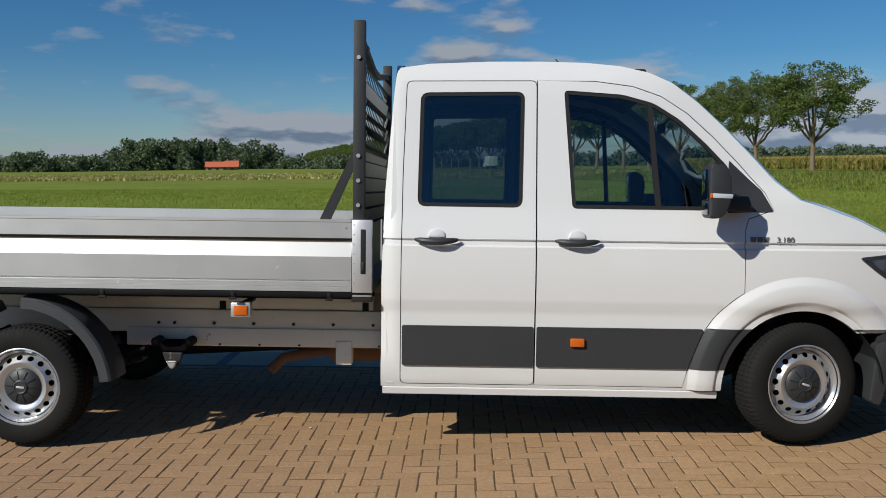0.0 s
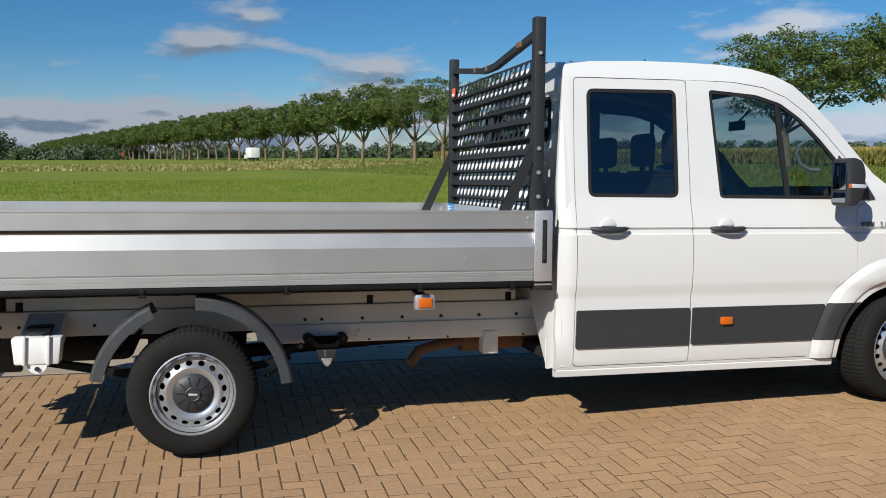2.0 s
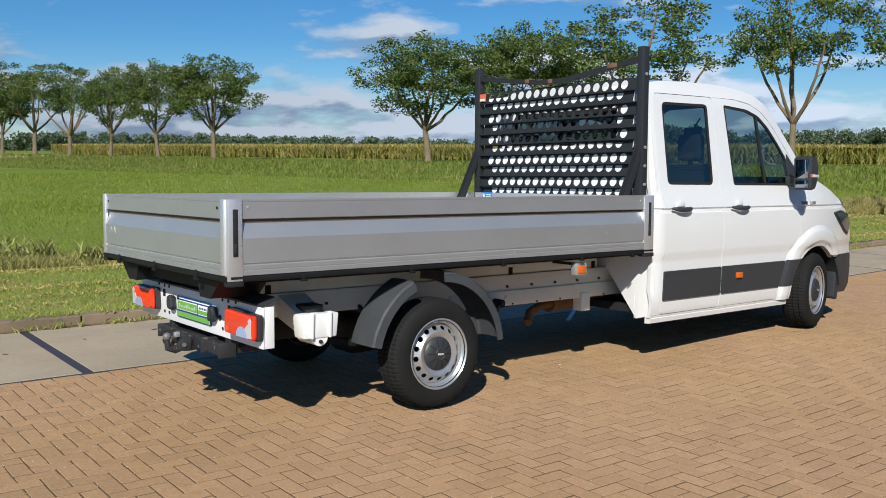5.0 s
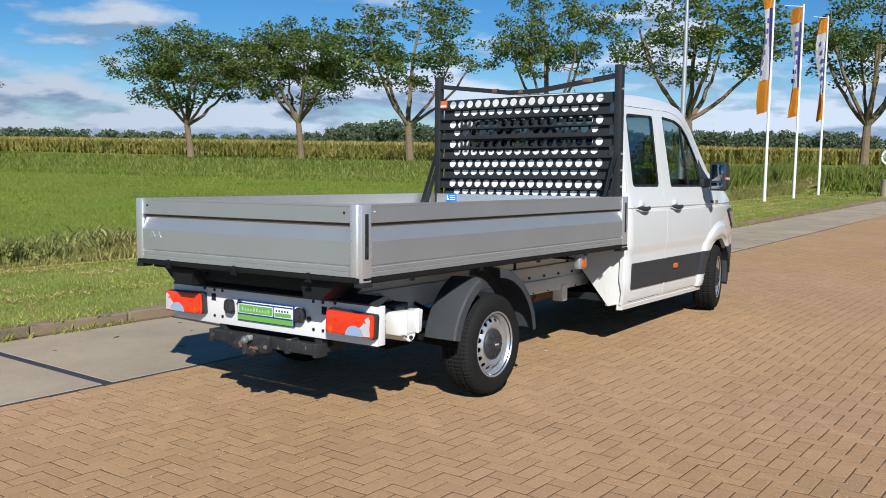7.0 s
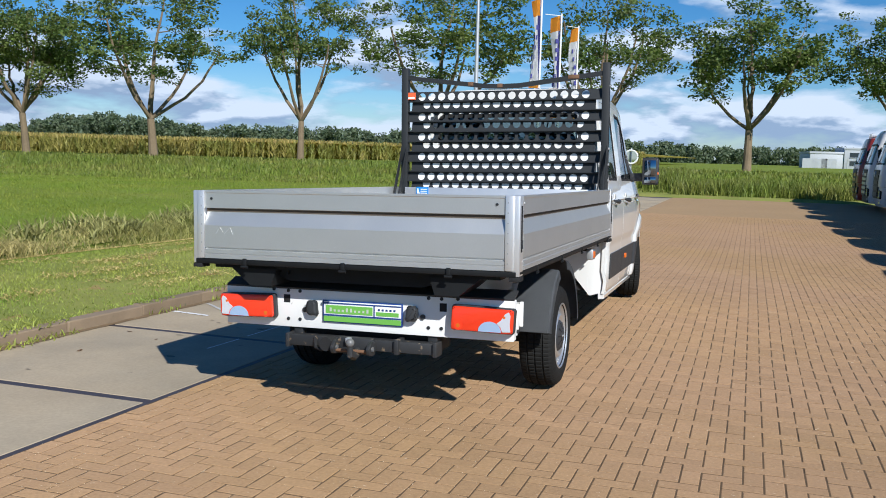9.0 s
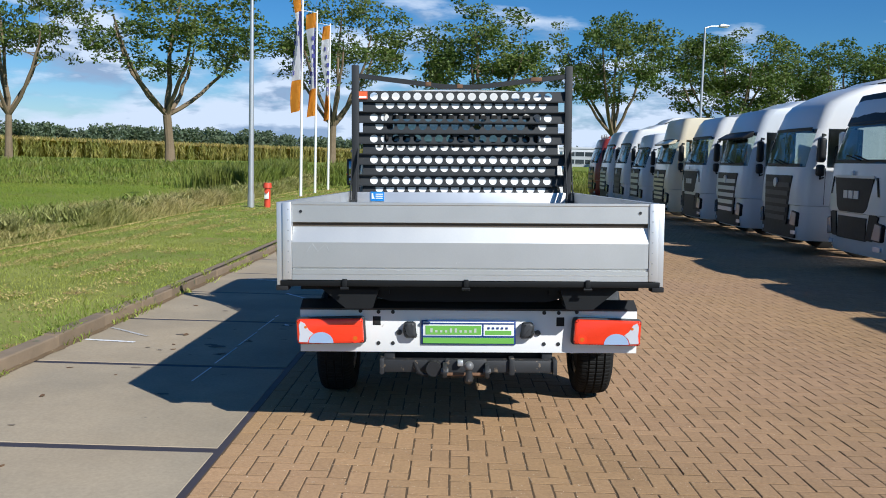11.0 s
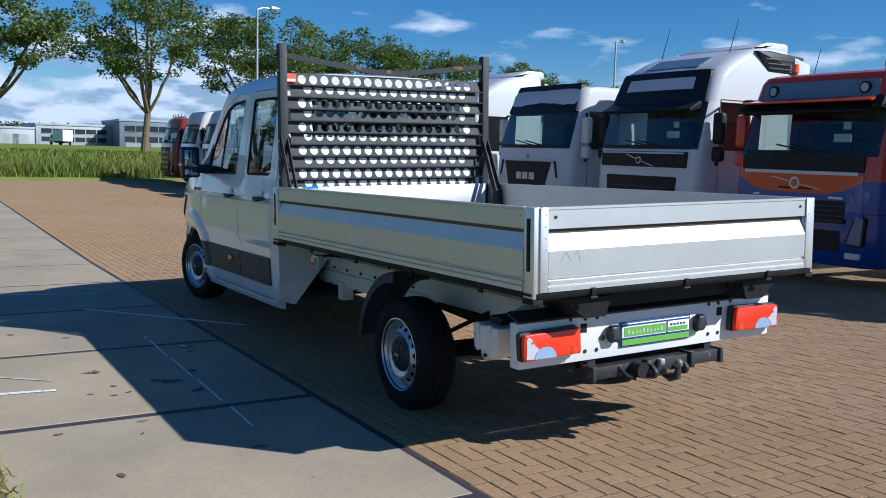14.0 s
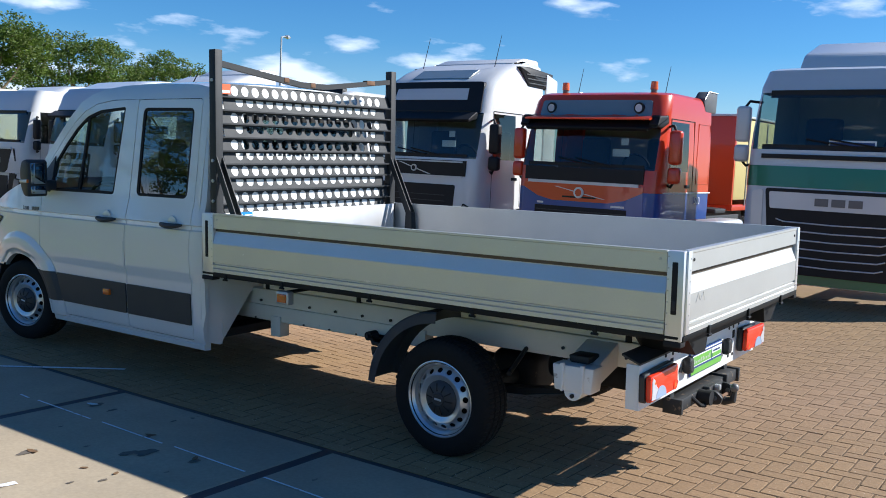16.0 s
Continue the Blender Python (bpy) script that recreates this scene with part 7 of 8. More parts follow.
        if deflector and style == "band":
            # black slatted deflector along the roof's edge
            ad = part("air_deflector", prism(rounded([(-1.32, roof - 0.10), (-1.62, roof - 0.42), (-2.44, roof - 0.44), (-2.46, roof - 0.14), (-1.60, roof - 0.08)], 0.03), s * 1.09, s * 1.205, "x", 0.012), LK, lo, "black slatted air deflector")
            for i in range(3):
                part("deflector_slat", bx(s * 1.195, s * 1.214, -2.40, -1.62 + 0.05 * i, roof - 0.38 + 0.075 * i, roof - 0.355 + 0.075 * i, 0.003), DARK, ad)
        elif deflector:
            ad = part("air_deflector", prism(rounded([(-1.78, roof - 0.02), (-1.86, roof - 0.22), (-2.34, roof - 0.22), (-2.36, roof + 0.12), (-1.95, roof + 0.12)], 0.05), s * 1.02, s * 1.21, "x", 0.02), MUDG, lo, "grey plastic air deflector")
            part("deflector_edge", tube([(s * 1.212, -1.80, roof - 0.02), (s * 1.212, -1.95, roof + 0.115), (s * 1.212, -2.35, roof + 0.115)], 0.010, 6), GALV, ad)
        if style in ("band", "twotone"):
            # door frame above the waist and the sleeper's pressed panel
            for yy in (-0.515, -1.425):
                part("door_gap", tube([(s * 1.243, yy, g0 - 0.02), (s * 1.236, yy, g0 + 0.35 * dg), (s * 1.219, yy - 0.01, g1 + 0.04)], 0.006, 5), BLACK, lo)
            part("door_gap", tube([(s * 1.219, -0.525, g1 + 0.04), (s * 1.219, -1.435, g1 + 0.04)], 0.006, 5), BLACK, lo)
            part("panel_crease", tube([(s * 1.243, -1.56, 1.62), (s * 1.243, -2.10, 1.62), (s * 1.217, -2.10, g1 + 0.02), (s * 1.217, -1.62, g1 + 0.02), (s * 1.238, -1.56, g0 + 0.2)], 0.008, 5, True), body, lo)
        if side_low:
            part("pinstripe", bx(s * 1.247, s * 1.2535, -2.2, -0.30, 1.468, 1.486, 0.002), WPRINT, lo)
        if visor and style == "twotone":
            part("visor_end", prism(rounded([(-0.02, g1 - 0.10), (-0.10, g1 + 0.06), (-0.42, g1 + 0.08), (-0.44, g1 - 0.04), (-0.20, g1 - 0.13)], 0.03), s * 1.06, s * 1.225, "x", 0.03), LK, lo)
    part("fifth_wheel", prism(rounded([(-0.42, -4.7), (0.42, -4.7), (0.42, -5.3), (0.12, -5.6), (-0.12, -5.6), (-0.42, -5.3)], 0.06), 1.02, 1.10, "z", 0.01), STEELK, lo)
    part("axle", rod((-1.0, -1.42, 0.5), (1.0, -1.42, 0.5), 0.07, n=10), STEELK, lo)
    part("axle", rod((-0.95, -5.1, 0.5), (0.95, -5.1, 0.5), 0.09, n=10), STEELK, lo)
    if style == "band":
        # tinted roof hatch on the slope over the screen
        part("roof_hatch", prism([(-0.585, roof - 0.375), (-0.880, roof - 0.208), (-0.890, roof - 0.190), (-0.590, roof - 0.358)], -0.62, 0.62, "x"), PANELG, lo)
    if roof_front:
        # dark front of the roof with a pale board in it
        b = skin(rounded([(-1.12, g1 - 0.02), (1.12, g1 - 0.02), (1.04, g1 + 0.54), (-1.04, g1 + 0.54)], 0.07), [], [g1 + 0.2, g1 + 0.4], [-0.95, -0.8, -0.4, 0, 0.4, 0.8, 0.95],
                 lambda a, z: (a, -0.190 - 0.40 * (z - g1) - 0.055 * a * a, z), (0, -0.12, 0))
        rf = part("roof_front", b, LK, lo)
        if roof_front is not LK:
            part("roof_board", skin([(-0.80, g1 + 0.22), (0.80, g1 + 0.22), (0.78, g1 + 0.42), (-0.78, g1 + 0.42)], [], [], [-0.4, 0, 0.4], lambda a, z: (a, -0.176 - 0.40 * (z - g1) - 0.055 * a * a, z), (0, -0.03, 0)), roof_front, rf)
    if side_low:
        part("lower_shell", cab_loft([(1.055, 0.004, 1.250, 0.24), (1.30, 0.004, 1.250, 0.24), (1.47, -0.003, 1.250, 0.235)], 2.24, "shell"), side_low, lo)
    if visor:
        zb = g1 - 0.16
        vs_ = part("sun_visor", prism(rounded([(0.00, zb), (0.02, zb + 0.03), (-0.21, zb + 0.17), (-0.27, zb + 0.15), (-0.22, zb + 0.05)], 0.01), -1.08, 1.08, "x", 0.01), visor, lo)
        part("visor_under", prism([(-0.01, zb - 0.012), (0.0, zb - 0.004), (-0.20, zb + 0.06), (-0.21, zb + 0.04)], -1.06, 1.06, "x"), LK, vs_)
    if spoiler:
        y0_ = -1.50 if top == "slope" else -0.95
        sp = prism(rounded([(y0_, roof - 0.05), (-2.45, roof - 0.06), (-2.45, roof + spoiler), (-1.95, roof + spoiler), (y0_ - 0.25, roof + 0.5 * spoiler)], 0.10), -0.90, 0.90, "x", 0.05)
        part("roof_spoiler", sp, body, lo)
    if beacons:
        for s in (-1, 1):
            bc = part("beacon", rod((s * 0.80, -0.72, roof - 0.08), (s * 0.80, -0.72, roof + 0.05), 0.05, n=14), GREYP, lo)
            part("beacon_dome", rod((s * 0.80, -0.72, roof + 0.05), (s * 0.80, -0.72, roof + 0.17), 0.065, 0.055, 16), AMBER, bc)
    if lamps:
        for i in range(4):
            part("roof_lamp", rod((-0.75 + 0.5 * i, -0.62, roof + 0.10), (-0.75 + 0.5 * i, -0.52, roof + 0.09), 0.10, n=16), CLEAR, lo)
        part("lamp_bar", tube([(-1.0, -0.66, roof - 0.05), (-0.95, -0.66, roof + 0.06), (0.95, -0.66, roof + 0.06), (1.0, -0.66, roof - 0.05)], 0.03, 8), LR, lo)
    if aerials:
        for s in (-1, 1):
            part("aerial", rod((s * 0.80, -1.1, roof - 0.12), (s * 0.80 - 0.02, -1.25, roof + 0.45), 0.008, 0.004, 6), BLACK, lo)
        part("windscreen_card", bx(-0.74, -0.46, -0.118, -0.110, g0 + 0.19, g0 + 0.30), WPRINT, lo)
        part("windscreen_card", bx(-0.70, -0.58, -0.150, -0.142, g0 + 0.36, g0 + 0.46), WPRINT, lo)
    if number:
        me = text_mesh("500", 0.16, WPRINT)
        ob = new("number", me)
        ob.parent = lo
        ob.matrix_basis = pose(-1.264, -1.62, 1.30, 90, 0, -90)
    return lo


PANELG = mat("tinted_roof_glass", (0.16, 0.21, 0.24), 0.12, vary=0.1, vscale=2, coat=0.8)
lorry(-0.26, -6.90, "silver-white and green lorry with thin bright bars on a black grille", LG, LG, 3.27, "louvre", "flat", (2.12, 2.90), spoiler=0.50, mirror=LG)
lorry(3.22, -6.69, "orange-red and blue lorry with amber roof beacons", LR, LB, 2.98, "twotone", "low", (1.80, 2.54), visor=LK, beacons=True, aerials=True, mirror=LR, side_low=LB,
      number=True, deflector=True, wide=0.955)
lorry(6.36, -6.75, "white long-haul lorry with a black nose band", LW, LW, 3.66, "band", "slope", (1.90, 2.68), visor=LK, roof_front=LG, aerials=True, deflector=True, spoiler=0.12)
lorry(9.38, -6.62, "white lorry with dark roof front and dark tapered grille", LW, LW, 3.13, "hexagon", "low", (1.92, 2.64), roof_front=LK, mirror=LW)
lorry(12.95, -6.57, "white lorry with a black barred grille and tall roof", LW, LW, 3.60, "slats", "slope", (1.84, 2.63), bars=5, slat=DARK, spoiler=0.15, dark_low=True)
lorry(16.3, -6.48, "silver-white lorry with pale grille bars", LG, LG, 3.50, "slats", "slope", (1.84, 2.66), bars=5, dark_low=True, visor=LK)
lorry(19.5, -6.37, "white lorry with a dark tapered grille", LW, LW, 3.40, "hexagon", "slope", (1.84, 2.63), dark_low=True)
lorry(23, -6.26, "cream lorry with pale grille bars and a sun visor", LC, LC, 3.35, "slats", "flat", (1.84, 2.63), bars=6, visor=LC, dark_low=True)
lorry(26.5, -6.14, "silver-white lorry with a low roof", LG, LG, 2.95, "slats", "low", (1.70, 2.42), bars=4)
lorry(29.6, -6.04, "white lorry with a tall roof spoiler", LW, LW, 3.45, "slats", "slope", (1.84, 2.63), bars=4, slat=DARK, spoiler=0.25)
lorry(32.6, -5.94, "white lorry with a barred grille", LW, LW, 3.35, "slats", "slope", (1.84, 2.63), bars=5, dark_low=True)
lorry(35.6, -5.84, "dark red lorry with a lamp bar on its roof", LD, LD, 3.0, "slats", "low", (1.84, 2.52), bars=4, lamps=True)

tr = thing("semi_trailer", pose(4.25, -12.5, gz(4.25)), "orange-fronted semi-trailer with a beige side curtain", "trailer")
part("end_wall", bx(-1.25, 1.25, -0.08, 0.0, 1.12, 2.85, 0.01), LO, tr)
for s in (-1, 1):
    cu_ = part("side_curtain", bx(s * 1.20, s * 1.25, -12.0, -0.09, 1.22, 2.82, 0.01), CURTAIN, tr)
    for i in range(10):
        part("curtain_strap", bx(s * 1.245, s * 1.262, -0.8 - 1.15 * i, -0.75 - 1.15 * i, 1.1, 2.8), GREYP, cu_)
    for y in (-8.6, -9.9, -11.2):
        lorry_wheel(tr, s * 1.0, y)
part("roof", bx(-1.25, 1.25, -12.0, 0.0, 2.855, 2.90, 0.01), LG, tr)
part("trailer_floor", bx(-1.24, 1.24, -12.0, -0.09, 1.0, 1.118, 0.01), LR, tr)
part("trailer_frame", bx(-0.5, 0.5, -12.0, -0.4, 0.55, 1.0, 0.01), STEELK, tr)
for s in (-1, 1):
    part("landing_leg", bx(s * 0.7 - 0.06, s * 0.7 + 0.06, -2.6, -2.45, 0.0, 1.0, 0.01), STEELK, tr)


# ---- lamps, flags and the traffic mirror ----
def street_lamp(x, y, h, arm, az, label):
    z = land(x, y) if y > 3.4 else gz(x)
    la = thing("street_lamp", pose(x, y, z - 0.02, 0, 0, az), label, "street lamp", "yard lamps")
    part("pole", tube([(0, 0, 0), (0, 0, h * 0.5), (0, 0, h)], [0.095, 0.075, 0.05], 16), GALV, la)
    part("pole_foot", rod((0, 0, 0), (0, 0, 0.5), 0.105, n=16), GALV, la)
    part("arm", tube([(0, 0, h - 0.02), (arm * 0.4, 0, h + 0.10), (arm, 0, h + 0.14)], [0.05, 0.04, 0.035], 10), GALV, la)
    hd = prism(rounded([(arm - 0.05, h + 0.08), (arm + 0.55, h + 0.14), (arm + 0.58, h + 0.20), (arm + 0.15, h + 0.27), (arm - 0.05, h + 0.20)], 0.03), -0.13, 0.13, "y", 0.03)
    head = part("lamp_head", hd, GALV, la)
    part("lamp_glass", bx(arm + 0.06, arm + 0.50, -0.10, 0.10, h + 0.075, h + 0.115, 0.02), CLEAR, head)
    return la


street_lamp(21.8, 6.63, 6.6, 0.06, -60, "grey galvanised lamp post on the verge")
street_lamp(45.4, -13.2, 9.45, 0.9, -75, "tall street lamp behind the lorries")
street_lamp(38.5, -33.5, 8.7, 1.0, -60, "tall street lamp behind the lorries")
hy = thing("hydrant", pose(22.1, 6.18, verge_z(22.1, 6.18)), "red fire hydrant post with white label beside the lamp", "hydrant")
part("post", rod((0, 0, 0), (0, 0, 0.62), 0.10, 0.095, 16), HYD, hy)
part("cap", rod((0, 0, 0.62), (0, 0, 0.78), 0.14, 0.12, 16), HYD, hy)
part("nozzle", rod((-0.18, 0, 0.50), (0.18, 0, 0.50), 0.055, n=12), HYD, hy)
part("label_plate", bx(-0.14, -0.10, -0.07, 0.07, 0.28, 0.50, 0.01), WPRINT, hy)


def flag_pole(x, y, h, az, seed):
    fp = thing("flag_pole", pose(x, y, gz(x) + 0.07), "white flag pole with an orange, blue and white banner", "flag pole", "dealer's flags")
    part("pole", tube([(0, 0, 0), (0, 0, h)], [0.06, 0.035], 14), WPRINT, fp)
    part("pole_arm", rod((0, 0, h - 0.1), (0.85 * math.cos(az), 0.85 * math.sin(az), h - 0.1 + 0.0), 0.015, n=8), WPRINT, fp)
    # hanging banner in folds: bands of colour from top to bottom
    for nm, m_, za, zb, u0, u1 in (("banner_head", FLAGO, h - 0.12, h - 0.75, 0.0, 1.0), ("banner_field", FLAGW, h - 0.75, h - 3.4, 0.22, 1.0), ("banner_edge", FLAGB, h - 0.75, h - 3.4, 0.0, 0.215),
                                   ("banner_foot", FLAGO, h - 3.4, h - 4.6, 0.0, 1.0)):
        b = bmesh.new()
        nu, nz = 8, 14
        grid = []
        for j in range(nz + 1):
            z = za + (zb - za) * j / nz
            row_ = []
            for i in range(nu + 1):
                u = u0 + (u1 - u0) * i / nu
                fold = 0.16 * math.sin(5.5 * u + 1.3 * z + seed) * (0.25 + u)
                wid = 0.40 - 0.14 * smooth01(h, h - 4.6, z) * (0.6 + 0.4 * math.sin(seed + z))
                row_.append(b.verts.new((0.05 * math.cos(az) + u * wid * math.cos(az) - fold * math.sin(az), u * wid * math.sin(az) + 0.05 * math.sin(az) + fold * math.cos(az),
                                         z - 0.12 * u * u)))
            grid.append(row_)
        for j in range(nz):
            for i in range(nu):
                b.faces.new((grid[j][i], grid[j][i + 1], grid[j + 1][i + 1], grid[j + 1][i]))
        bmesh.ops.solidify(b, geom=b.faces[:], thickness=0.004)
        bn = part(nm, b, m_, fp)
        if nm == "banner_field":
            for k in range(6):
                z = za - 0.45 - 0.38 * k
                u = 0.72
                fold = 0.16 * math.sin(5.5 * u + 1.3 * z + seed) * (0.25 + u)
                c = Vector((0.05 * math.cos(az) + u * 0.38 * math.cos(az) - fold * math.sin(az), u * 0.38 * math.sin(az) + fold * math.cos(az), z - 0.05))
                part("banner_bar", bx(-0.075, 0.075, -0.012, 0.012, -0.09, 0.09), FLAGB, bn, m=Matrix.Translation(c) @ Matrix.Rotation(az, 4, "Z"))
    return fp


flag_pole(29.9, 6.53, 8.05, radians(140), 0.4)
flag_pole(34.3, 6.68, 8.05, radians(135), 1.9)
flag_pole(38.1, 6.66, 8.05, radians(150), 3.1)
tm = thing("traffic_mirror", pose(39.95, 4.11, gz(40) + 0.02), "round traffic mirror on a concrete block", "traffic mirror")
part("block", tube([(0, 0, 0), (0, 0, 0.85)], [0.34, 0.29], 18), CONC, tm)
part("pole", rod((0, 0, 0.8), (0, 0, 2.3), 0.04, n=10), GALV, tm)
part("mirror_rim", tube([(-0.08, 0.33 * math.cos(a), 1.85 + 0.33 * math.sin(a)) for a in [2 * math.pi * i / 32 for i in range(32)]], 0.045, 8, True), WPRINT, tm)
part("mirror_face", rod((-0.05, 0, 1.85), (-0.08, 0, 1.85), 0.32, 0.31, 32), MIRROR, tm)

# ---- far buildings and vehicles ----
CLAD = mat("grey_cladding", (0.20, 0.24, 0.29), 0.6, vary=0.06, vscale=0.2)
CLADW = mat("white_cladding", (0.44, 0.46, 0.49), 0.6, vary=0.05, vscale=0.2)
ROOFT = mat("orange_roof_tile", (0.50, 0.13, 0.06), 0.85, vary=0.12, vscale=0.5)
WALLB = mat("house_brick", (0.30, 0.20, 0.14), 0.9, vary=0.1)
DARKGL = mat("window_dark", (0.03, 0.04, 0.05), 0.08)


def hall(deg, dist, width, depth, h, material, label, strip=True, top=None):
    x, y = -4.7 + dist * math.sin(radians(deg)), 3.4 + dist * math.cos(radians(deg))
    ha = thing("industrial_hall", pose(x, y, land(x, y) - 0.1, 0, 0, 90 - deg + 12), label, "hall", "far halls")
    part("wall", bx(0, depth, -width / 2, width / 2, 0, h, 0.05), material, ha)
    part("roof_edge", bx(-0.15, depth + 0.1, -width / 2 - 0.15, width / 2 + 0.15, h, h + 0.45, 0.03), top or material, ha)
    if strip:
        nwin = max(4, int(width / 2.6))
        for fl in (h * 0.55,) if h < 4 else (h * 0.18, h * 0.60):
            for i in range(nwin):
                y0 = -width / 2 + 1 + (width - 2) * i / nwin
                wd = part("window", bx(-0.06, 0.06, y0 + 0.1, y0 + (width - 2) / nwin - 0.1, fl, fl + min(1.3, h * 0.24)), DARKGL, ha)
                part("window_sill", bx(-0.12, 0.05, y0 + 0.05, y0 + (width - 2) / nwin - 0.05, fl - 0.1, fl - 0.005), CLADW, wd)
    for i in range(3):
        part("door", bx(-0.05, 0.05, -width / 2 + width * (0.2 + 0.28 * i), -width / 2 + width * (0.2 + 0.28 * i) + 3.2, 0.05, 3.2 if h > 6 else 2.2), GALV, ha)
    return ha


hall(94.9, 216, 7.0, 14, 3.3, CLADW, "low white industrial hall far off", False)
hall(97.9, 218, 16, 14, 4.3, CLADW, "white office building with window bands", True, CLADW)
hall(102.9, 212, 19, 24, 5.6, CLAD, "grey industrial hall with window bands", True, CLADW)
hall(112.2, 190, 32, 30, 6.9, CLAD, "long blue-grey industrial hall", True)
hs = thing("house", pose(-107.5, 383, 1.3, 0, 0, 12), "brick house with an orange tiled roof before the woods", "house")
part("wall", bx(-6.6, 6.6, -4, 4, 0, 1.9, 0.02), WALLB, hs)
part("roof", prism([(-4.6, 1.9), (4.6, 1.9), (0, 4.3)], -7.0, 1.0, "x"), ROOFT, hs)
part("roof", prism([(-4.9, 1.9), (4.9, 1.9), (0, 4.7)], 1.02, 7.2, "x"), ROOFT, hs)
for i in range(4):
    part("window", bx(-5.6 + 3.1 * i, -4.2 + 3.1 * i, -4.05, -3.9, 0.7, 1.6), DARKGL, hs)
part("chimney", bx(2, 2.6, -0.3, 0.3, 4.2, 5.3), WALLB, hs)


def box_van(x, y, az, material, label):
    va = thing("box_van", pose(x, y, land(x, y) + 0.02, 0, 0, az), label, "van", "traffic on the far road")
    part("load_box", bx(-2.4, 1.6, -1.05, 1.05, 0.75, 3.0, 0.05), material, va)
    cabp = part("cab", prism(rounded([(1.65, 0.5), (3.3, 0.5), (3.35, 1.2), (2.9, 1.45), (2.4, 2.2), (1.65, 2.25)], 0.1), -0.98, 0.98, "y", 0.05), material, va)
    part("side_window", bx(1.9, 2.7, -1.0, 1.0, 1.4, 1.95, 0.03), DARKGL, cabp)
    for wx in (-1.5, 2.5):
        for s in (-1, 1):
            part("wheel", turned([(0.002, -0.1), (0.34, -0.1), (0.36, 0), (0.34, 0.1), (0.002, 0.1)], 18), TYRE, va, m=pose(wx, s * 0.9, 0.36))
    part("chassis", bx(-2.3, 1.7, -0.5, 0.5, 0.4, 0.75), STEELK, va)


box_van(5.9, 205, 104, WPRINT, "white box van on the far road")
box_van(-44, 415, 104, LO, "orange box van on the far road")
for i, (deg, d) in enumerate(((97.2, 196),)):
    box_van(-4.7 + d * math.sin(radians(deg)), 3.4 + d * math.cos(radians(deg)), 20 + 40 * i, WPRINT, "white van parked by the halls")


# ---- pieces of the paving, last ----
def slab_mesh(w, d, h, bevel):
    b = bx(0, w, 0, d, -h, 0, bevel, 1)
    bmesh.ops.delete(b, geom=[f for f in b.faces if f.calc_center_median().z < -h + 0.001], context="FACES")
    return finish("slab", b, CONC, False)


GAP, PITCH_U = 0.082, 2.02
slab = slab_mesh(PITCH_U - GAP, STRIP_W - 0.03, 0.03, 0.003)
for k in range(-8, 21):
    u = -1.53 + PITCH_U * k + GAP / 2
    if u + PITCH_U > YARD_END:
        break
    ob = new("slab", slab)
    ob.parent = strip
    p0, p1 = rd(u, 0.012), rd(u + PITCH_U, 0.012)
    ob.matrix_basis = pose(p0.x, p0.y, p0.z + 0.001, 0, math.degrees(math.atan2(p0.z - p1.z, PITCH_U)), math.degrees(ROAD_S))
stone = finish("kerb_stone", bx(0, 0.985, 0, 0.14, -0.1, 0.105, 0.012, 2), KERB, False)
kerb = structure(raw("kerb", [rd(-16, STRIP_W + 0.03, -0.02), rd(YARD_END, STRIP_W + 0.03, -0.02), rd(YARD_END, STRIP_W + 0.13, -0.02), rd(-16, STRIP_W + 0.13, -0.02)], [(0, 1, 2, 3)], KERB),
                 "worn concrete kerb stones with grass behind", "kerb")
rk = random.Random(9)
for k in range(55):
    u = -16 + k
    if u + 1 > YARD_END:
        break
    p = rd(u, STRIP_W + 0.01 + rk.uniform(-0.006, 0.006), rk.uniform(-0.008, 0.006))
    ob = new("kerb_stone", stone)
    ob.parent = kerb
    ob.matrix_basis = pose(p.x, p.y, p.z, rk.uniform(-1.2, 1.2), tilt(p.x), math.degrees(ROAD_S) + rk.uniform(-0.3, 0.3))

# dry leaves, paper scraps and stains on the slabs
LEAFB = mat("dry_leaf", (0.16, 0.09, 0.04), 0.8, vary=0.3, vscale=30)
STAINB = mat("dust_stain", (0.22, 0.18, 0.13), 0.8, vary=0.3, vscale=20)


def litter(name, x, y, size, material, label, turn, curl):
    out_ = [(size * (1 + 0.18 * math.sin(5 * a + turn)) * math.cos(a), 0.5 * size * math.sin(a)) for a in [2 * math.pi * i / 14 for i in range(14)]]
    b = skin(out_, [], [0.0], [0.0], lambda u, v: (0.7 * u, 0.7 * v, curl * (u * u) / size + 0.002 * math.sin(30 * v)), (0, 0, -0.0015))
    ob = new(name, finish(name, b, material))
    ob.matrix_basis = pose(x, y, gz(x) + 0.006, 0, 0, math.degrees(turn))
    tagged(ob, label, "leaf" if "leaf" in name else "litter")


for i, (x, y, sz) in enumerate(((1.71, 2.49, 0.06), (0.28, 2.91, 0.035), (-0.54, 2.73, 0.045), (1.05, 2.39, 0.03), (1.49, 1.86, 0.05), (0.94, 1.96, 0.045), (1.25, 2.45, 0.03), (-1.9, 2.3, 0.03),
                                (-2.6, 2.7, 0.03), (0.1, 2.5, 0.02), (3.4, 2.9, 0.04), (5.2, 2.2, 0.05))):
    litter("dry_leaf", x, y, sz, LEAFB, "small dry brown leaf on the concrete slabs", i * 1.7, 0.05)
litter("paper_scrap", 2.35, 1.71, 0.06, WPRINT, "white paper scrap on the concrete slabs", 0.4, 0.05)
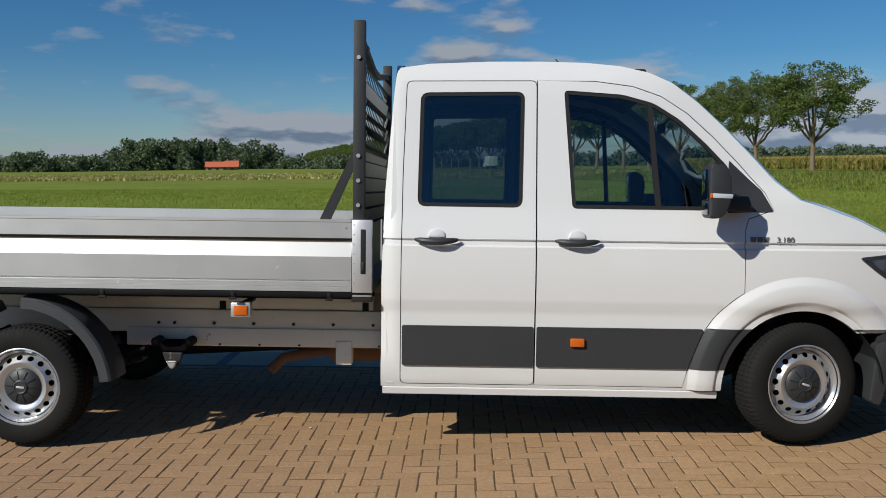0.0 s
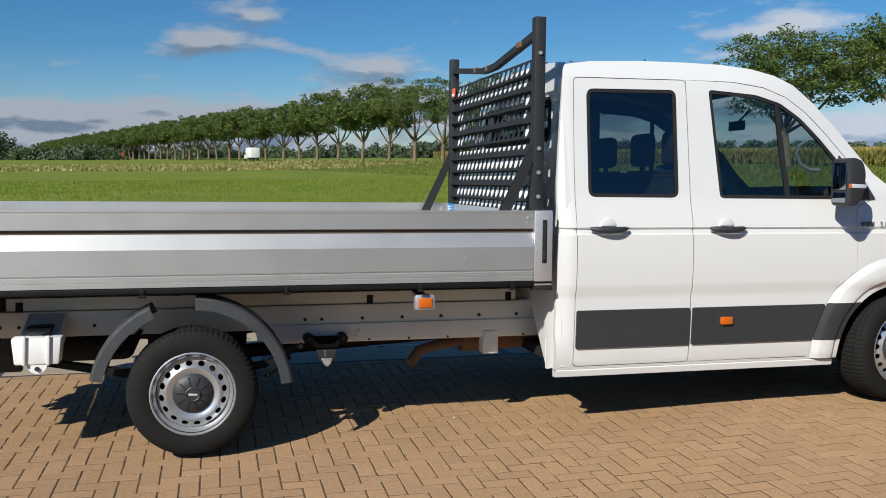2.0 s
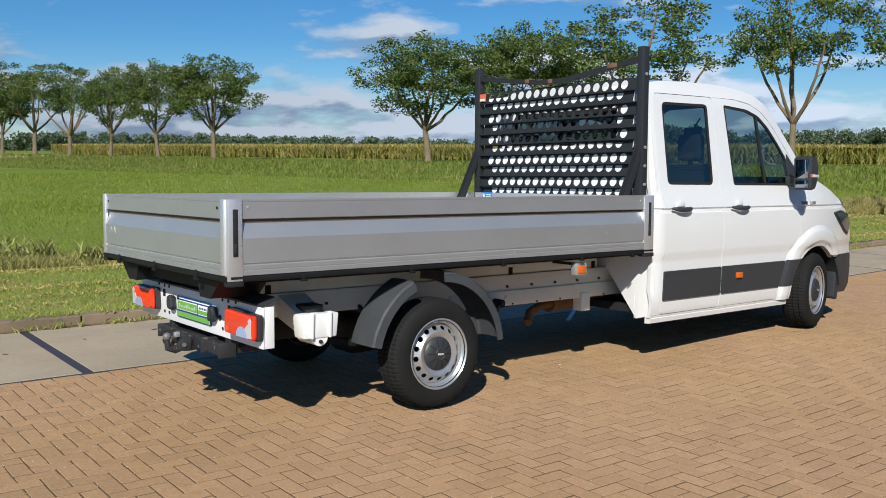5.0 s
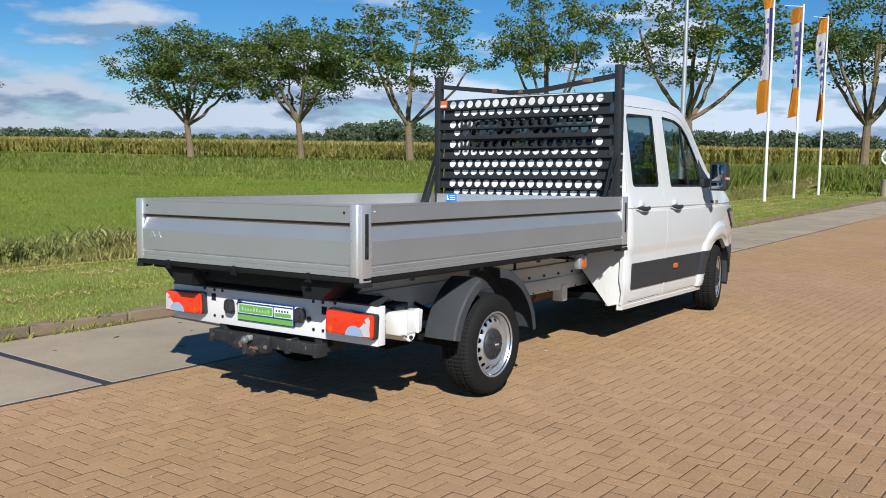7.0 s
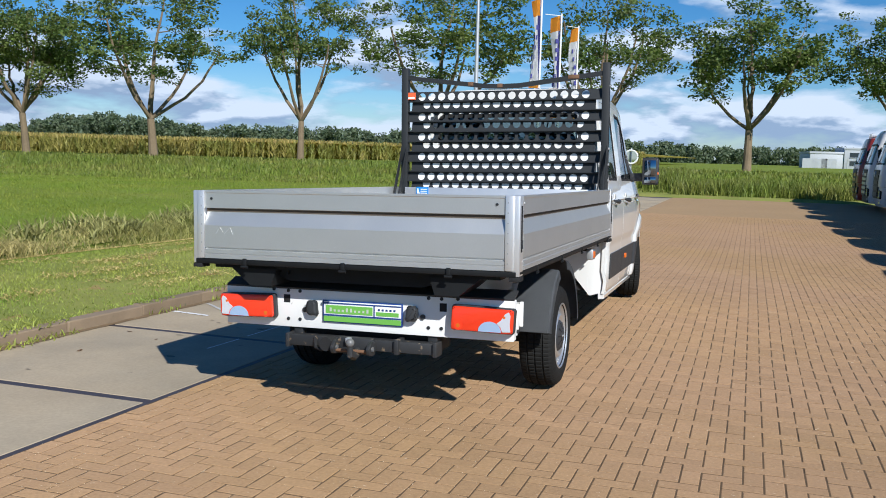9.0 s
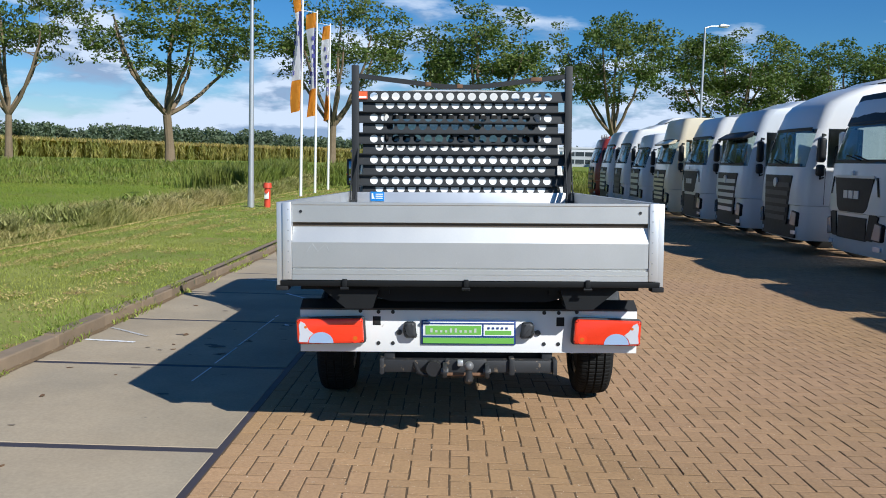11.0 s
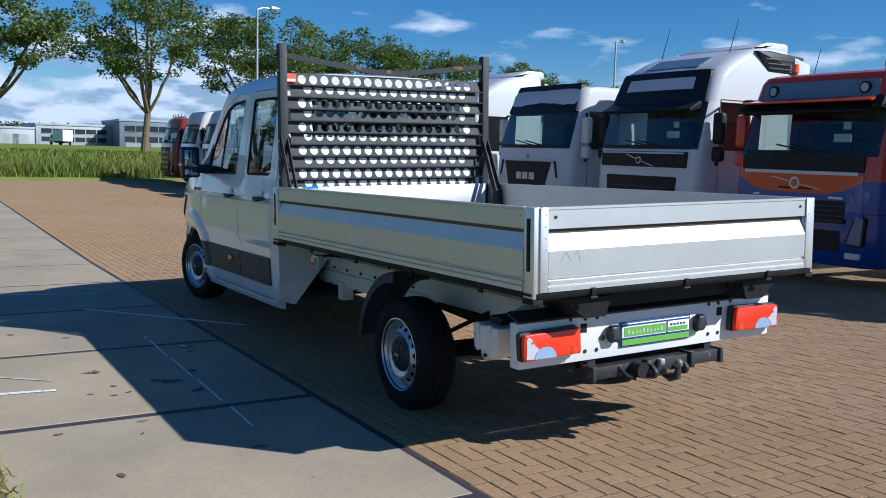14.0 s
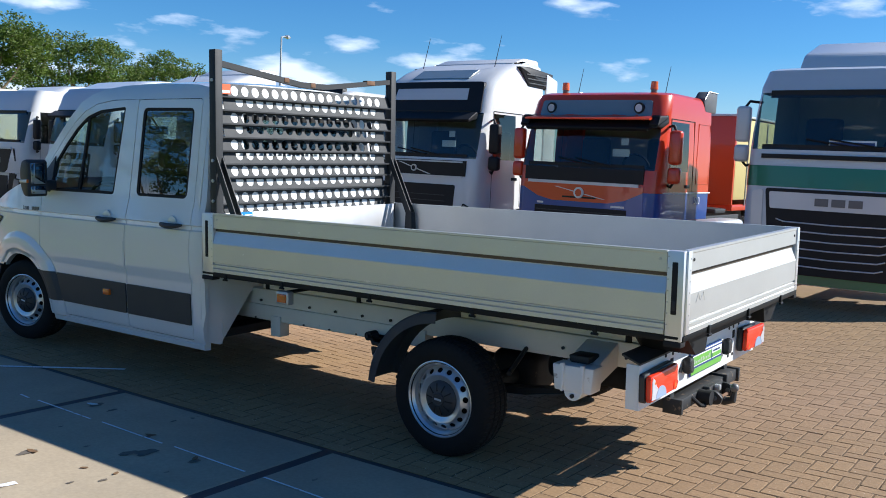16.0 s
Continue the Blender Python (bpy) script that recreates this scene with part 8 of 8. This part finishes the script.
litter("paper_scrap", 1.58, -0.44, 0.022, WPRINT, "small white scrap on the clay pavers", 1.4, 0.05)
STAIND = mat("oil_stain", (0.135, 0.112, 0.085), 0.75, vary=0.35, vscale=25, grain=0.2)
rs = random.Random(31)
for x, y, r_ in ((1.23, 2.08, 0.075), (1.29, 2.16, 0.05), (1.63, 1.59, 0.022), (2.32, 1.71, 0.05), (2.13, 1.71, 0.03), (0.91, 1.99, 0.032), (1.57, 2.24, 0.018), (1.48, 1.88, 0.030), (0.87, 2.20, 0.016),
                 (1.71, 2.51, 0.050), (1.01, 2.49, 0.022), (2.03, 2.13, 0.014), (1.10, 2.62, 0.018), (0.35, 2.45, 0.03), (-0.4, 2.0, 0.04), (-1.2, 2.6, 0.025), (3.1, 2.5, 0.03), (0.2, 1.75, 0.02)):
    ph, n_ = rs.uniform(0, 6), 18
    pts = []
    for i in range(n_):
        a = 2 * math.pi * i / n_
        q = r_ * (0.75 + 0.55 * noise.noise(Vector((1.6 * math.cos(a) + ph, 1.6 * math.sin(a), x * 9))))
        pts.append((x + 0.8 * q * math.cos(a), y + 1.5 * q * math.sin(a), gz(x) + 0.0045))
    structure(raw("pavement_stain", pts, [tuple(range(n_))], STAIND if x > 1.0 or r_ > 0.03 else STAINB), "dark oily stain on the concrete slabs", "stain")

# herringbone pavers
BW, JG = 0.1, 0.0043
i0, i1 = int(BR_U0 / BW), int(BR_U1 / BW)
j0, j1 = int(BR_V0 / BW), -2
near, far_ = [], []
for j in range(j0, j1 + 1):
    for i in range(i0, i1):
        m_ = (i - j) % 4
        if m_ == 0:
            rect = (i * BW, j * BW, 2 * BW, BW)
        elif m_ == 3:
            rect = (i * BW, j * BW, BW, 2 * BW if j < j1 else BW)
        else:
            continue
        u, v = rect[0], rect[1]
        (near if -2.4 < u < 0.6 and -4.35 < v < -2.40 else far_).append(rect)
# one course laid lengthwise beside the slabs
far_ += [(BR_U0 + 0.2 * k, -0.135, 0.2, 0.1) for k in range(int((BR_U1 - BR_U0) / 0.2))]
rb_ = np.random.default_rng(2)
R = np.array(far_)
n = len(R)
g = JG
R[:-int((BR_U1 - BR_U0) / 0.2), 1] -= 0.035
x0, y0, x1, y1 = R[:, 0] + g, R[:, 1] + g, R[:, 0] + R[:, 2] - g, R[:, 1] + R[:, 3] - g
bev = 0.0030
dz = np.clip(rb_.normal(0, 0.0009, (n, 1)) + rb_.normal(0, 0.0004, (n, 4)), -0.0016, 0.003)


def oct_ring(o, z):
    """Eight points round each paver, corners and edge middles, with worn, uneven edges."""
    xa, ya, xb, yb = x0 + o, y0 + o, x1 - o, y1 - o
    xm, ym = (xa + xb) / 2, (ya + yb) / 2
    pts_ = np.stack([np.stack([p_, q_], 1) for p_, q_ in ((xa, ya), (xm, ya), (xb, ya), (xb, ym), (xb, yb), (xm, yb), (xa, yb), (xa, ym))], 1) + WEAR
    return np.concatenate([pts_, z[:, :, None]], 2)


WEAR = rb_.normal(0, 0.0013, (n, 8, 2))
dz8 = np.stack([dz[:, 0], (dz[:, 0] + dz[:, 1]) / 2, dz[:, 1], (dz[:, 1] + dz[:, 2]) / 2, dz[:, 2], (dz[:, 2] + dz[:, 3]) / 2, dz[:, 3], (dz[:, 3] + dz[:, 0]) / 2], 1)
low_ = oct_ring(0.0, np.full((n, 8), -0.010))
mid_ = oct_ring(0.0, dz8 - 0.0020)
top_ = oct_ring(bev, dz8)
P = np.concatenate([low_, mid_, top_], 1).reshape(-1, 3)
wx = P[:, 0] - P[:, 1] * ROAD_S
wy = ROAD_Y + P[:, 0] * ROAD_S + P[:, 1]


def yard_z(xs, vs_):
    """Height of the yard for arrays of places."""
    st = lambda a, c, v: (lambda q: q * q * (3 - 2 * q))(np.clip((v - a) / (c - a), 0, 1))
    return -SLOPE * np.clip(xs, -14, 9) + 0.066 * st(1.5, 4.2, xs) * (1 - st(6.0, 13.0, xs)) * st(0.2, 1.7, -vs_) * (1 - st(3.6, 5.6, -vs_))


wz = P[:, 2] + yard_z(wx, P[:, 1])
base = np.arange(n)[:, None] * 24
quads = []
for k in range(8):
    q = (k + 1) % 8
    quads.append(base + np.array([[k, q, 8 + q, 8 + k]]))
    quads.append(base + np.array([[8 + k, 8 + q, 16 + q, 16 + k]]))
for a in ((16, 17, 22, 23), (17, 18, 21, 22), (18, 19, 20, 21)):
    quads.append(base + np.array([a]))
field = new("paver_field", rawmesh("paver_field", np.stack([wx, wy, wz], 1), np.concatenate(quads), BRICK))
field.parent = yard
tagged(field, kind="stuff")

# pale sand and grit lying in the joints and on the pavers
GRIT = mat("joint_sand", (0.50, 0.41, 0.29), 0.95, vary=0.2, vscale=30, island=0.45)
ng = 76000
pick = rb_.integers(0, n, ng)
along, side_ = rb_.uniform(0, 1, ng), rb_.integers(0, 4, ng)
gx_ = np.where(side_ % 2 == 0, x0[pick] + along * (x1 - x0)[pick], np.where(side_ == 1, x0[pick], x1[pick])) + rb_.normal(0, 0.006, ng)
gy_ = np.where(side_ % 2 == 1, y0[pick] + along * (y1 - y0)[pick], np.where(side_ == 0, y0[pick], y1[pick])) + rb_.normal(0, 0.006, ng)
keep = np.array([noise.noise(Vector((a * 0.8, c * 0.8, 5))) > -0.25 for a, c in zip(gx_, gy_)]) & (gx_ < 9)
gx_, gy_ = gx_[keep], gy_[keep]
ng = len(gx_)
sz_ = rb_.uniform(0.0010, 0.0032, ng)
ang_ = rb_.uniform(0, 6.28, ng)
tri_ = []
for k in range(3):
    tri_.append(np.stack([gx_ + sz_ * np.cos(ang_ + 2.1 * k), gy_ + sz_ * np.sin(ang_ + 2.1 * k), np.full(ng, -0.0005)], 1))
tri_.append(np.stack([gx_, gy_, sz_ * 1.1], 1))
Q = np.concatenate(tri_)
qx = Q[:, 0] - Q[:, 1] * ROAD_S
Q = np.stack([qx, ROAD_Y + Q[:, 0] * ROAD_S + Q[:, 1], Q[:, 2] + yard_z(qx, Q[:, 1])], 1)
ii = np.arange(ng)
grit = new("sand_grit", rawmesh("sand_grit", Q, np.concatenate([np.stack([ii + a * ng, ii + c * ng, ii + 3 * ng], 1) for a, c in ((0, 1), (1, 2), (2, 0))]), GRIT))
tagged(grit, "pale sand and grit lying in the paver joints", "grit", kind="stuff")


def paver_mesh(w, d):
    b = bmesh.new()
    rings_ = []
    for o, z in ((0.0, -0.010), (0.0, -0.0017), (bev, 0.0)):
        rings_.append([b.verts.new(p) for p in ((g + o, g + o, z), (w - g - o, g + o, z), (w - g - o, d - g - o, z), (g + o, d - g - o, z))])
    for a, c in zip(rings_, rings_[1:]):
        for k in range(4):
            b.faces.new((a[k], a[(k + 1) % 4], c[(k + 1) % 4], c[k]))
    b.faces.new(rings_[-1])
    return finish("paver", b, BRICKP, False)


lie, stand = paver_mesh(0.2, 0.1), paver_mesh(0.1, 0.2)
rp = random.Random(6)
for u, v, w_, d_ in near:
    ob = new("paver", lie if w_ > d_ else stand)
    ob.parent = yard
    p = rd(u, v - 0.035, max(-0.0014, min(0.002, rp.gauss(0, 0.0010))))
    ob.matrix_basis = pose(p.x, p.y, p.z, rp.gauss(0, 0.15), tilt(p.x) + rp.gauss(0, 0.15), math.degrees(ROAD_S))
